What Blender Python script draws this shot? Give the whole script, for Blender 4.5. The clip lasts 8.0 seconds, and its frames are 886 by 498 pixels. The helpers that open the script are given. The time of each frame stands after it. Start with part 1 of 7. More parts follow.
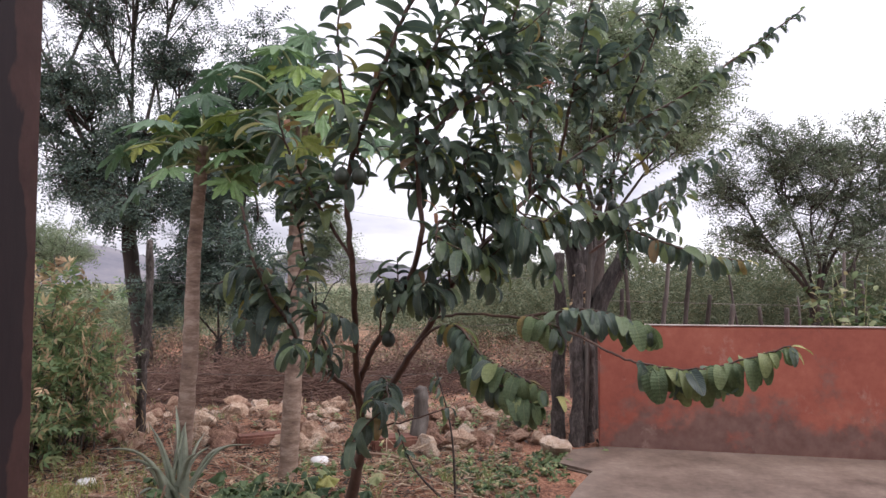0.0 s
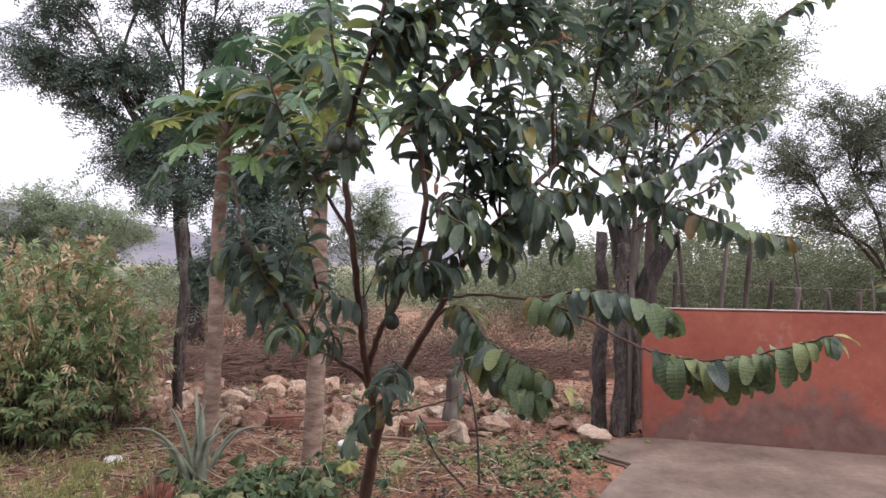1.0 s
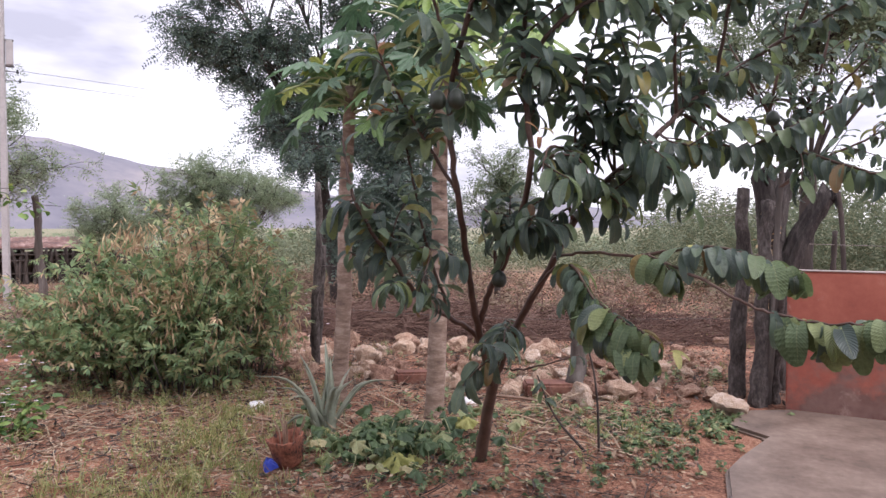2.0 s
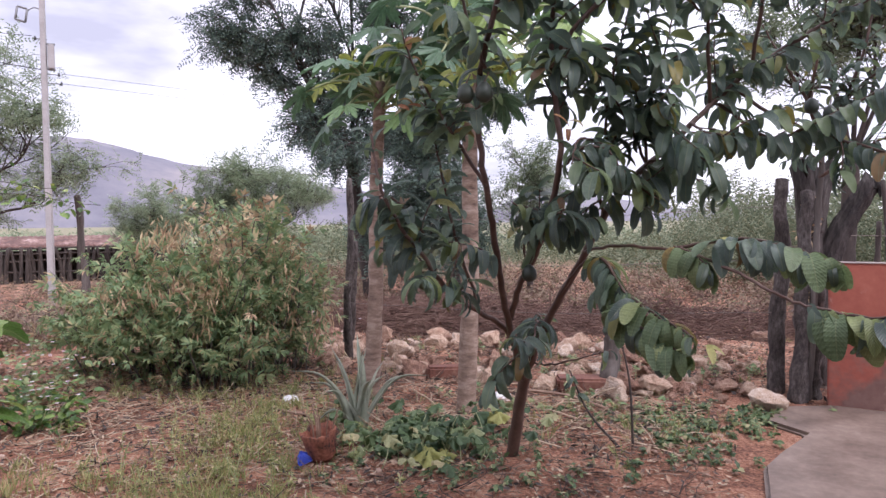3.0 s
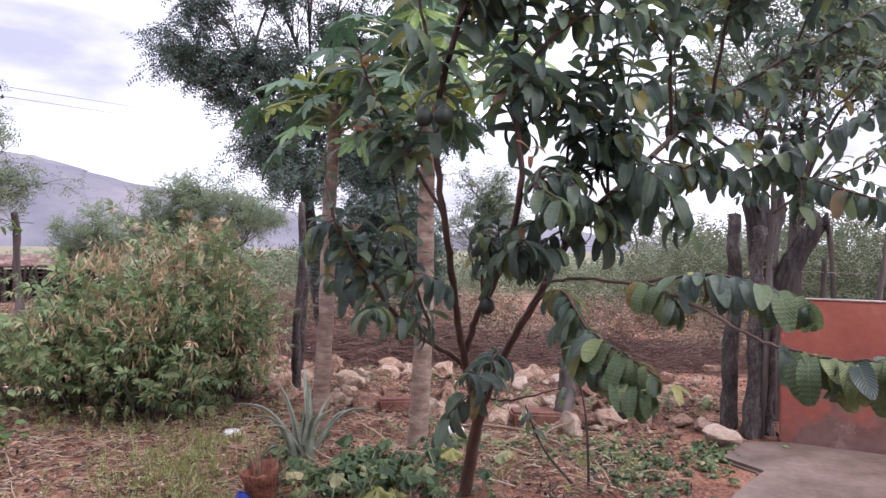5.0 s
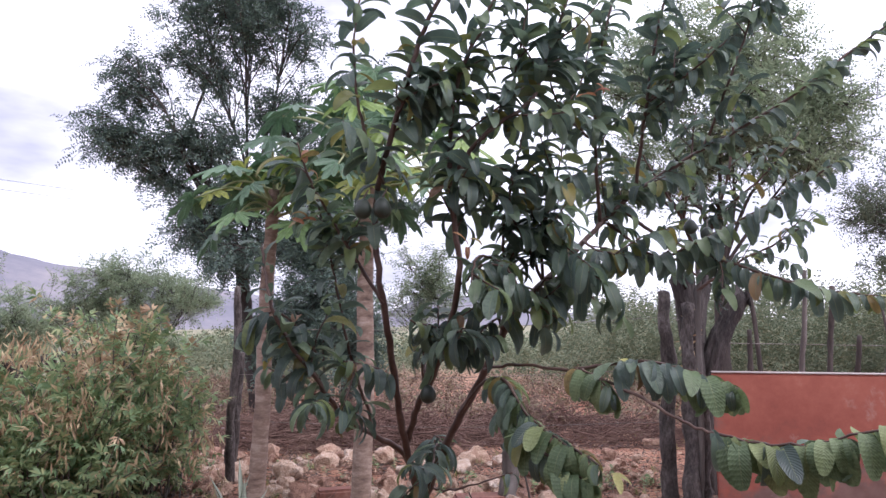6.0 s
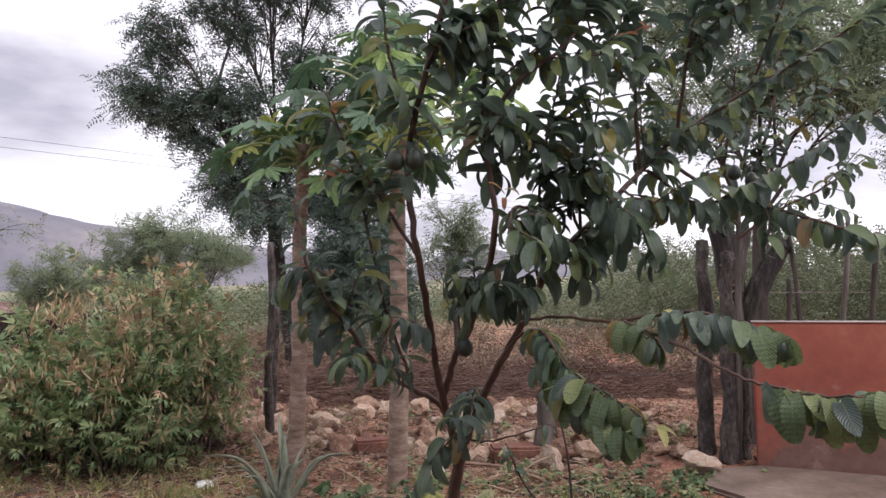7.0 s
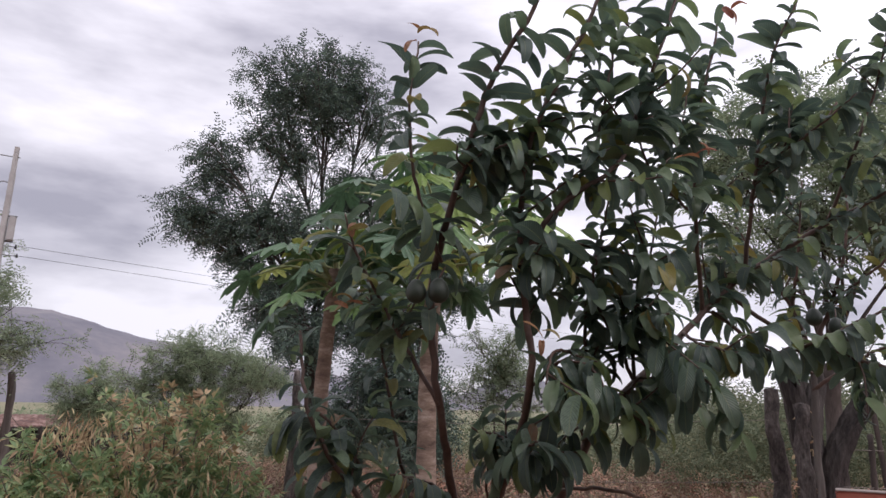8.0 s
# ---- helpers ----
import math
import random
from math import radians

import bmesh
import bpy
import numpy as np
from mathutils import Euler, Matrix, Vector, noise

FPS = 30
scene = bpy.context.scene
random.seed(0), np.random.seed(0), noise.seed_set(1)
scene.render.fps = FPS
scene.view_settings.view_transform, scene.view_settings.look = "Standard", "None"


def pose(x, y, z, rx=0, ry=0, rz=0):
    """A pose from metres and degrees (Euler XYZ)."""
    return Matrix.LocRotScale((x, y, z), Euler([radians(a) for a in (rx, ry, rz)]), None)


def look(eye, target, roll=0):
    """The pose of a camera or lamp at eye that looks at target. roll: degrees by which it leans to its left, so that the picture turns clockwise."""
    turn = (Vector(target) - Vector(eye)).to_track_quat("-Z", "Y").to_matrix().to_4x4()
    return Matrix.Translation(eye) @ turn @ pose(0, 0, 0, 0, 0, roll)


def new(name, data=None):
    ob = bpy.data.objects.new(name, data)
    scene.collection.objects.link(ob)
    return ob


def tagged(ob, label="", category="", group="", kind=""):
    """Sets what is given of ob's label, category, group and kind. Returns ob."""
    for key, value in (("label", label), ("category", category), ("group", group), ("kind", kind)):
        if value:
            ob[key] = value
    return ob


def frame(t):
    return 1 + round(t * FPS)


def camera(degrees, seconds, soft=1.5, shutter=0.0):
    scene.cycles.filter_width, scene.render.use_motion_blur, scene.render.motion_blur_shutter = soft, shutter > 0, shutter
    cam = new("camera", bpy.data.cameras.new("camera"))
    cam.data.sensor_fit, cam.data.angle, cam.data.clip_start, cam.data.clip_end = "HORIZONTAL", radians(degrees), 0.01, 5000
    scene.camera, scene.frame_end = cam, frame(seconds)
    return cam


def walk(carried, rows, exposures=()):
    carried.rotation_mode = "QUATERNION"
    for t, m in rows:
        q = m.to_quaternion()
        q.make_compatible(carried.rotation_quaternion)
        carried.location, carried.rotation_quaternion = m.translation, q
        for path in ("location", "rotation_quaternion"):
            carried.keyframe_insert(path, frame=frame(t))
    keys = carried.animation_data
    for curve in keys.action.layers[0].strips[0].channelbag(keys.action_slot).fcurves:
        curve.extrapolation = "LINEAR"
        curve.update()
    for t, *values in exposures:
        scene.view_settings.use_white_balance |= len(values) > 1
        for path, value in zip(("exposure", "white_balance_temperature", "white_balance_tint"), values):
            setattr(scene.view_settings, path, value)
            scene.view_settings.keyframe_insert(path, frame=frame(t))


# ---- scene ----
cam = camera(67.0, 8.0, soft=1.5)
METRES, EYE, TILT, LEAN, TURN = 1.25, 1.35, 2.84, 0.0, 0.0
ROWS = [
    (0.0, 0.0, 0.0, 0.0, 0.0, 0.0, 0.0),
    (0.5, 0.0922, 0.1209, -0.0139, 1.87, -0.97, -1.86),
    (1.0, 0.1701, 0.1951, -0.0226, 5.15, -1.53, 0.02),
    (1.5, 0.2220, 0.2148, -0.0267, 14.25, -3.26, -1.54),
    (1.7, 0.2483, 0.2317, -0.0341, 16.49, -4.05, 0.24),
    (2.8, 0.2782, 0.2562, -0.0496, 17.93, -5.02, 1.20),
    (3.0, 0.2756, 0.2550, -0.0451, 19.75, -4.99, 1.60),
    (3.5, 0.2486, 0.2546, -0.0384, 32.02, -3.90, 2.61),
    (4.0, 0.2230, 0.2984, -0.0480, 30.13, -4.39, 2.95),
    (4.5, 0.2287, 0.3419, -0.0442, 24.59, -4.56, 0.02),
    (4.7, 0.2393, 0.3542, -0.0490, 20.77, -3.59, -0.33),
    (5.8, 0.2427, 0.3430, -0.0173, 10.62, -0.30, 1.73),
    (6.0, 0.2449, 0.3285, -0.0065, 10.72, 3.68, 1.24),
    (6.5, 0.2358, 0.3187, -0.0046, 10.45, 2.04, 0.55),
    (7.0, 0.2189, 0.3675, -0.0092, 13.25, -0.22, 2.15),
    (7.5, 0.2109, 0.4778, 0.0206, 12.84, 6.46, 0.31),
    (8.0, 0.2015, 0.6422, 0.0375, 16.97, 10.67, -0.22),
]
walk(cam, [(t, pose(0, 0, EYE, TILT, LEAN, TURN) @ pose(METRES * x, METRES * y, METRES * z, 90 + pitch, roll, yaw)) for t, x, y, z, yaw, pitch, roll in ROWS],
     exposures=[(0.0, 0.38, 6300, 17), (1.0, 0.58, 6300, 18), (3.5, 0.68, 5950, 23), (4.7, 0.68, 5950, 23), (6.0, 0.68, 5850, 22), (6.5, 0.40, 5850, 21), (7.0, 0.28, 6350, 18), (7.5, 0.34, 6350, 18), (8.0, -0.10, 6300, 18)])


# ---- light: an overcast sky and a weak, wide sun behind the clouds ----
SUN_AZ, SUN_EL = radians(105), radians(56)          # clockwise from +y, above the horizon


def make_world():
    w = bpy.data.worlds.new("overcast_sky")
    scene.world = w
    w.use_nodes = True
    t = w.node_tree
    n, l = t.nodes, t.links
    n.clear()
    sky = n.new("ShaderNodeTexSky")
    sky.sky_type, sky.sun_disc, sky.sun_elevation, sky.sun_rotation = "NISHITA", False, SUN_EL, SUN_AZ
    co = n.new("ShaderNodeTexCoord")
    mp = n.new("ShaderNodeMapping")
    mp.inputs["Scale"].default_value = (1.0, 1.0, 3.2)
    mp.inputs["Location"].default_value = (0.35, 0.2, 0.1)
    no = n.new("ShaderNodeTexNoise")
    no.inputs["Scale"].default_value, no.inputs["Detail"].default_value, no.inputs["Roughness"].default_value = 2.1, 6.0, 0.52
    ramp = n.new("ShaderNodeValToRGB")
    e = ramp.color_ramp.elements
    e[0].position, e[0].color = 0.35, (0.47, 0.465, 0.52, 1)
    e[1].position, e[1].color = 0.59, (1.12, 1.11, 1.14, 1)
    # brighter towards the hidden sun
    sun_dir = n.new("ShaderNodeVectorMath")
    sun_dir.operation = "DOT_PRODUCT"
    sun_dir.inputs[1].default_value = (math.sin(SUN_AZ) * math.cos(SUN_EL), math.cos(SUN_AZ) * math.cos(SUN_EL), math.sin(SUN_EL))
    glow = n.new("ShaderNodeMapRange")
    glow.inputs["From Min"].default_value, glow.inputs["From Max"].default_value = -0.45, 0.6
    glow.inputs["To Min"].default_value, glow.inputs["To Max"].default_value = 0.92, 1.5
    mul = n.new("ShaderNodeVectorMath")
    mul.operation = "SCALE"
    b1, b2, mix, out = n.new("ShaderNodeBackground"), n.new("ShaderNodeBackground"), n.new("ShaderNodeMixShader"), n.new("ShaderNodeOutputWorld")
    b1.inputs["Strength"].default_value, b2.inputs["Strength"].default_value, mix.inputs[0].default_value = 0.1, 1.0, 0.9
    l.new(co.outputs["Generated"], mp.inputs[0]); l.new(mp.outputs[0], no.inputs["Vector"]); l.new(no.outputs["Fac"], ramp.inputs[0])
    l.new(co.outputs["Generated"], sun_dir.inputs[0]); l.new(sun_dir.outputs["Value"], glow.inputs[0])
    l.new(ramp.outputs[0], mul.inputs[0]); l.new(glow.outputs[0], mul.inputs["Scale"]); l.new(mul.outputs[0], b2.inputs[0])
    l.new(sky.outputs[0], b1.inputs[0]); l.new(b1.outputs[0], mix.inputs[1]); l.new(b2.outputs[0], mix.inputs[2]); l.new(mix.outputs[0], out.inputs[0])
    sun = bpy.data.lights.new("sun", "SUN")
    sun.energy, sun.angle, sun.color = 1.5, radians(32), (1.0, 0.95, 0.88)
    ob = new("sun", sun)
    d = Vector((math.sin(SUN_AZ) * math.cos(SUN_EL), math.cos(SUN_AZ) * math.cos(SUN_EL), math.sin(SUN_EL)))
    ob.matrix_world = look(d * 50, (0, 0, 0))


make_world()


# ---- materials ----
def nodes_of(name):
    m = bpy.data.materials.new(name)
    m.use_nodes = True
    return m, m.node_tree.nodes, m.node_tree.links, m.node_tree.nodes["Principled BSDF"]


def ramp_node(n, stops):
    r = n.new("ShaderNodeValToRGB")
    e = r.color_ramp.elements
    while len(e) < len(stops):
        e.new(0.5)
    for k, (p, c) in enumerate(stops):
        e[k].position, e[k].color = p, (*c, 1)
    return r


def noise_node(n, l, scale, detail=5.0, rough=0.6, stretch=None, coord="Object"):
    co = n.new("ShaderNodeTexCoord")
    t = n.new("ShaderNodeTexNoise")
    t.inputs["Scale"].default_value, t.inputs["Detail"].default_value, t.inputs["Roughness"].default_value = scale, detail, rough
    if stretch:
        mp = n.new("ShaderNodeMapping")
        mp.inputs["Scale"].default_value = stretch
        l.new(co.outputs[coord], mp.inputs[0]); l.new(mp.outputs[0], t.inputs["Vector"])
    else:
        l.new(co.outputs[coord], t.inputs["Vector"])
    return t


def rough_mat(name, stops, scale, fine=None, rough=0.85, bump=0.3, dist=0.01, stretch=None, metal=0.0, per_object=0.0, coord="Object", grain=0.45):
    """A surface whose colour runs over a coarse noise, broken up by a fine one, with relief from both."""
    m, n, l, b = nodes_of(name)
    a = noise_node(n, l, scale, 6, 0.6, stretch, coord)
    f = noise_node(n, l, fine or scale * 9, 8, 0.7, stretch, coord)
    add = n.new("ShaderNodeMath"); add.operation = "MULTIPLY_ADD"
    add.inputs[1].default_value = grain
    sub = n.new("ShaderNodeMath"); sub.operation = "MULTIPLY_ADD"
    sub.inputs[1].default_value, sub.inputs[2].default_value = 0.75, -0.10 - 0.5 * (grain - 0.45)
    l.new(a.outputs["Fac"], sub.inputs[0]); l.new(f.outputs["Fac"], add.inputs[0]); l.new(sub.outputs[0], add.inputs[2])
    r = ramp_node(n, stops)
    if per_object:
        info = n.new("ShaderNodeObjectInfo")
        o = n.new("ShaderNodeMath"); o.operation = "MULTIPLY_ADD"; o.inputs[1].default_value = per_object
        o2 = n.new("ShaderNodeMath"); o2.operation = "SUBTRACT"; o2.inputs[1].default_value = per_object / 2
        l.new(info.outputs["Random"], o.inputs[0]); l.new(add.outputs[0], o.inputs[2]); l.new(o.outputs[0], o2.inputs[0]); l.new(o2.outputs[0], r.inputs[0])
    else:
        l.new(add.outputs[0], r.inputs[0])
    l.new(r.outputs[0], b.inputs["Base Color"])
    bp = n.new("ShaderNodeBump")
    bp.inputs["Strength"].default_value, bp.inputs["Distance"].default_value = bump, dist
    l.new(add.outputs[0], bp.inputs["Height"]); l.new(bp.outputs[0], b.inputs["Normal"])
    b.inputs["Roughness"].default_value, b.inputs["Metallic"].default_value = rough, metal
    return m


def leaf_mat(name, stops, rough=0.45, through_light=0.3, veins=0.0, spec=0.5):
    """Leaves: each one takes a tone of its own; part of the light passes through."""
    m, n, l, b = nodes_of(name)
    info, geo = n.new("ShaderNodeObjectInfo"), n.new("ShaderNodeNewGeometry")
    s = n.new("ShaderNodeMath"); s.operation = "ADD"
    fr = n.new("ShaderNodeMath"); fr.operation = "FRACT"
    l.new(info.outputs["Random"], s.inputs[0]); l.new(geo.outputs["Random Per Island"], s.inputs[1]); l.new(s.outputs[0], fr.inputs[0])
    r = ramp_node(n, stops)
    l.new(fr.outputs[0], r.inputs[0])
    no = noise_node(n, l, 14, 4, 0.6)
    hsv = n.new("ShaderNodeHueSaturation")
    mr = n.new("ShaderNodeMapRange")
    mr.inputs["From Min"].default_value, mr.inputs["From Max"].default_value, mr.inputs["To Min"].default_value, mr.inputs["To Max"].default_value = 0.3, 0.7, 0.75, 1.25
    l.new(no.outputs["Fac"], mr.inputs[0]); l.new(mr.outputs[0], hsv.inputs["Value"]); l.new(r.outputs[0], hsv.inputs["Color"])
    col = hsv.outputs[0]
    if veins:
        uv = n.new("ShaderNodeTexCoord")
        sep = n.new("ShaderNodeSeparateXYZ")
        ab = n.new("ShaderNodeMath"); ab.operation = "ABSOLUTE"
        l.new(uv.outputs["UV"], sep.inputs[0])
        c = n.new("ShaderNodeMath"); c.operation = "SUBTRACT"; c.inputs[1].default_value = 0.5
        l.new(sep.outputs["Y"], c.inputs[0]); l.new(c.outputs[0], ab.inputs[0])
        k = n.new("ShaderNodeMath"); k.operation = "MULTIPLY_ADD"; k.inputs[1].default_value = -0.45
        l.new(ab.outputs[0], k.inputs[0]); l.new(sep.outputs["X"], k.inputs[2])
        f = n.new("ShaderNodeMath"); f.operation = "MULTIPLY"; f.inputs[1].default_value = 88.0
        si = n.new("ShaderNodeMath"); si.operation = "SINE"
        l.new(k.outputs[0], f.inputs[0]); l.new(f.outputs[0], si.inputs[0])
        mid = n.new("ShaderNodeMath"); mid.operation = "LESS_THAN"; mid.inputs[1].default_value = 0.025
        l.new(ab.outputs[0], mid.inputs[0])
        mx = n.new("ShaderNodeMix"); mx.data_type = "RGBA"
        mx.inputs[7].default_value = (0.22, 0.26, 0.13, 1)
        mf = n.new("ShaderNodeMath"); mf.operation = "MULTIPLY"; mf.inputs[1].default_value = 0.5
        l.new(mid.outputs[0], mf.inputs[0]); l.new(mf.outputs[0], mx.inputs[0]); l.new(col, mx.inputs[6])
        col = mx.outputs[2]
        bp = n.new("ShaderNodeBump")
        bp.inputs["Strength"].default_value, bp.inputs["Distance"].default_value = veins, 0.003
        l.new(si.outputs[0], bp.inputs["Height"]); l.new(bp.outputs[0], b.inputs["Normal"])
    l.new(col, b.inputs["Base Color"])
    b.inputs["Roughness"].default_value = rough
    b.inputs["Specular IOR Level"].default_value = spec
    tr = n.new("ShaderNodeBsdfTranslucent")
    mix = n.new("ShaderNodeMixShader")
    mix.inputs[0].default_value = through_light
    l.new(col, tr.inputs[0])
    out = n["Material Output"]
    l.new(b.outputs[0], mix.inputs[1]); l.new(tr.outputs[0], mix.inputs[2]); l.new(mix.outputs[0], out.inputs[0])
    return m


def soil_mat():
    """Reddish soil in the yard; further out it goes over into dry pasture."""
    m = rough_mat("soil", [(0.26, (0.055, 0.026, 0.019)), (0.40, (0.18, 0.078, 0.046)), (0.51, (0.395, 0.174, 0.104)), (0.63, (0.565, 0.31, 0.195)), (0.80, (0.67, 0.48, 0.36))], 2.4, 46, 0.95, 1.0, 0.06, grain=0.85)
    n, l = m.node_tree.nodes, m.node_tree.links
    b = n["Principled BSDF"]
    old = b.inputs["Base Color"].links[0].from_socket
    co = n.new("ShaderNodeTexCoord")
    ln = n.new("ShaderNodeVectorMath"); ln.operation = "LENGTH"
    l.new(co.outputs["Object"], ln.inputs[0])
    no = noise_node(n, l, 0.25, 6, 0.65)
    sc = n.new("ShaderNodeMath"); sc.operation = "MULTIPLY_ADD"; sc.inputs[1].default_value = 14.0
    l.new(no.outputs["Fac"], sc.inputs[0]); l.new(ln.outputs["Value"], sc.inputs[2])
    mr = n.new("ShaderNodeMapRange")
    mr.inputs["From Min"].default_value, mr.inputs["From Max"].default_value = 26.0, 50.0
    l.new(sc.outputs[0], mr.inputs[0])
    g = ramp_node(n, [(0.3, (0.15, 0.16, 0.085)), (0.55, (0.22, 0.20, 0.12)), (0.75, (0.29, 0.22, 0.15))])
    n2 = noise_node(n, l, 0.12, 8, 0.7)
    l.new(n2.outputs["Fac"], g.inputs[0])
    mx = n.new("ShaderNodeMix"); mx.data_type = "RGBA"
    l.new(mr.outputs[0], mx.inputs[0]); l.new(old, mx.inputs[6]); l.new(g.outputs[0], mx.inputs[7])
    l.new(mx.outputs[2], b.inputs["Base Color"])
    return m


M_SOIL = soil_mat()
M_CONCRETE = rough_mat("patio_concrete", [(0.30, (0.070, 0.050, 0.038)), (0.45, (0.140, 0.100, 0.078)), (0.58, (0.195, 0.145, 0.115)), (0.78, (0.30, 0.24, 0.195))], 2.6, 22, 0.55, 0.25, 0.008)
def wall_mat():
    """Orange-red limewash, scuffed pale in places and worn to grey cement near the ground."""
    m = rough_mat("faded_red_limewash", [(0.24, (0.22, 0.070, 0.052)), (0.42, (0.325, 0.092, 0.062)), (0.60, (0.40, 0.125, 0.083)), (0.74, (0.45, 0.20, 0.14)), (0.9, (0.50, 0.36, 0.30))], 1.9, 16, 0.9, 0.3, 0.006)
    n, l = m.node_tree.nodes, m.node_tree.links
    b = n["Principled BSDF"]
    old = b.inputs["Base Color"].links[0].from_socket
    co = n.new("ShaderNodeTexCoord"); sp = n.new("ShaderNodeSeparateXYZ")
    l.new(co.outputs["Object"], sp.inputs[0])
    no = noise_node(n, l, 2.6, 7, 0.68)
    k = n.new("ShaderNodeMath"); k.operation = "MULTIPLY_ADD"; k.inputs[1].default_value = -0.42
    l.new(sp.outputs["Z"], k.inputs[0]); l.new(no.outputs["Fac"], k.inputs[2])
    mr = n.new("ShaderNodeMapRange")
    mr.inputs["From Min"].default_value, mr.inputs["From Max"].default_value = 0.29, 0.44
    l.new(k.outputs[0], mr.inputs[0])
    cem = ramp_node(n, [(0.3, (0.10, 0.068, 0.058)), (0.7, (0.21, 0.15, 0.128))])
    n3 = noise_node(n, l, 9, 6, 0.6)
    l.new(n3.outputs["Fac"], cem.inputs[0])
    mx = n.new("ShaderNodeMix"); mx.data_type = "RGBA"
    f = n.new("ShaderNodeMath"); f.operation = "MULTIPLY"; f.inputs[1].default_value = 0.8
    l.new(mr.outputs[0], f.inputs[0]); l.new(f.outputs[0], mx.inputs[0]); l.new(old, mx.inputs[6]); l.new(cem.outputs[0], mx.inputs[7])
    # pale scuffs
    n4 = noise_node(n, l, 3.4, 8, 0.75, (1, 1, 0.7))
    mr2 = n.new("ShaderNodeMapRange")
    mr2.inputs["From Min"].default_value, mr2.inputs["From Max"].default_value, mr2.inputs["To Max"].default_value = 0.60, 0.72, 0.6
    l.new(n4.outputs["Fac"], mr2.inputs[0])
    mx2 = n.new("ShaderNodeMix"); mx2.data_type = "RGBA"; mx2.inputs[7].default_value = (0.50, 0.36, 0.31, 1)
    l.new(mr2.outputs[0], mx2.inputs[0]); l.new(mx.outputs[2], mx2.inputs[6]); l.new(mx2.outputs[2], b.inputs["Base Color"])
    return m


M_RED_WALL = wall_mat()
M_WALL_CAP = rough_mat("bare_cement", [(0.2, (0.22, 0.17, 0.15)), (0.8, (0.42, 0.36, 0.33))], 4, 40, 0.9, 0.3, 0.005)
M_GREY_BARK = rough_mat("grey_weathered_wood", [(0.28, (0.03, 0.025, 0.023)), (0.5, (0.11, 0.092, 0.082)), (0.78, (0.26, 0.23, 0.21))], 5, 30, 0.9, 0.8, 0.02, (1, 1, 0.12))
M_DARK_BARK = rough_mat("dark_bark", [(0.25, (0.018, 0.014, 0.013)), (0.5, (0.055, 0.042, 0.036)), (0.8, (0.16, 0.13, 0.112))], 6, 34, 0.9, 0.8, 0.02, (1, 1, 0.2))
M_FENCE_BARK = rough_mat("speckled_grey_bark", [(0.30, (0.022, 0.017, 0.016)), (0.5, (0.075, 0.060, 0.054)), (0.66, (0.15, 0.128, 0.118)), (0.85, (0.30, 0.275, 0.26))], 9, 48, 0.95, 1.0, 0.02, (1, 1, 0.45), grain=0.9)
M_STUMP = rough_mat("dark_ragged_deadwood", [(0.28, (0.014, 0.011, 0.011)), (0.46, (0.05, 0.04, 0.037)), (0.62, (0.10, 0.085, 0.078)), (0.85, (0.22, 0.19, 0.172))], 7, 40, 0.95, 1.0, 0.035, (1, 1, 0.16), grain=0.85)
M_GUAVA_BARK = rough_mat("smooth_copper_brown_bark", [(0.25, (0.040, 0.022, 0.017)), (0.5, (0.085, 0.046, 0.034)), (0.75, (0.15, 0.095, 0.07)), (0.92, (0.26, 0.21, 0.17))], 9, 45, 0.6, 0.25, 0.004)
M_PAPAYA_BARK = rough_mat("pale_ringed_bark", [(0.30, (0.10, 0.062, 0.047)), (0.5, (0.25, 0.172, 0.130)), (0.72, (0.46, 0.36, 0.295))], 7, 26, 0.85, 0.6, 0.015, (0.9, 0.9, 2.6))
M_STONE = rough_mat("field_stone", [(0.15, (0.17, 0.085, 0.06)), (0.40, (0.38, 0.220, 0.150)), (0.65, (0.58, 0.415, 0.30)), (0.9, (0.76, 0.66, 0.57))], 5, 26, 0.9, 1.0, 0.04, per_object=0.5, grain=0.7)
M_CLOD = rough_mat("soil_clod", [(0.3, (0.11, 0.06, 0.043)), (0.5, (0.26, 0.165, 0.12)), (0.62, (0.40, 0.29, 0.225)), (0.8, (0.62, 0.52, 0.44))], 2.5, 12, 0.95, 0.5, 0.01)
M_BRICK = rough_mat("red_clay", [(0.3, (0.075, 0.032, 0.024)), (0.5, (0.17, 0.07, 0.048)), (0.8, (0.33, 0.19, 0.14))], 6, 40, 0.9, 0.5, 0.01)
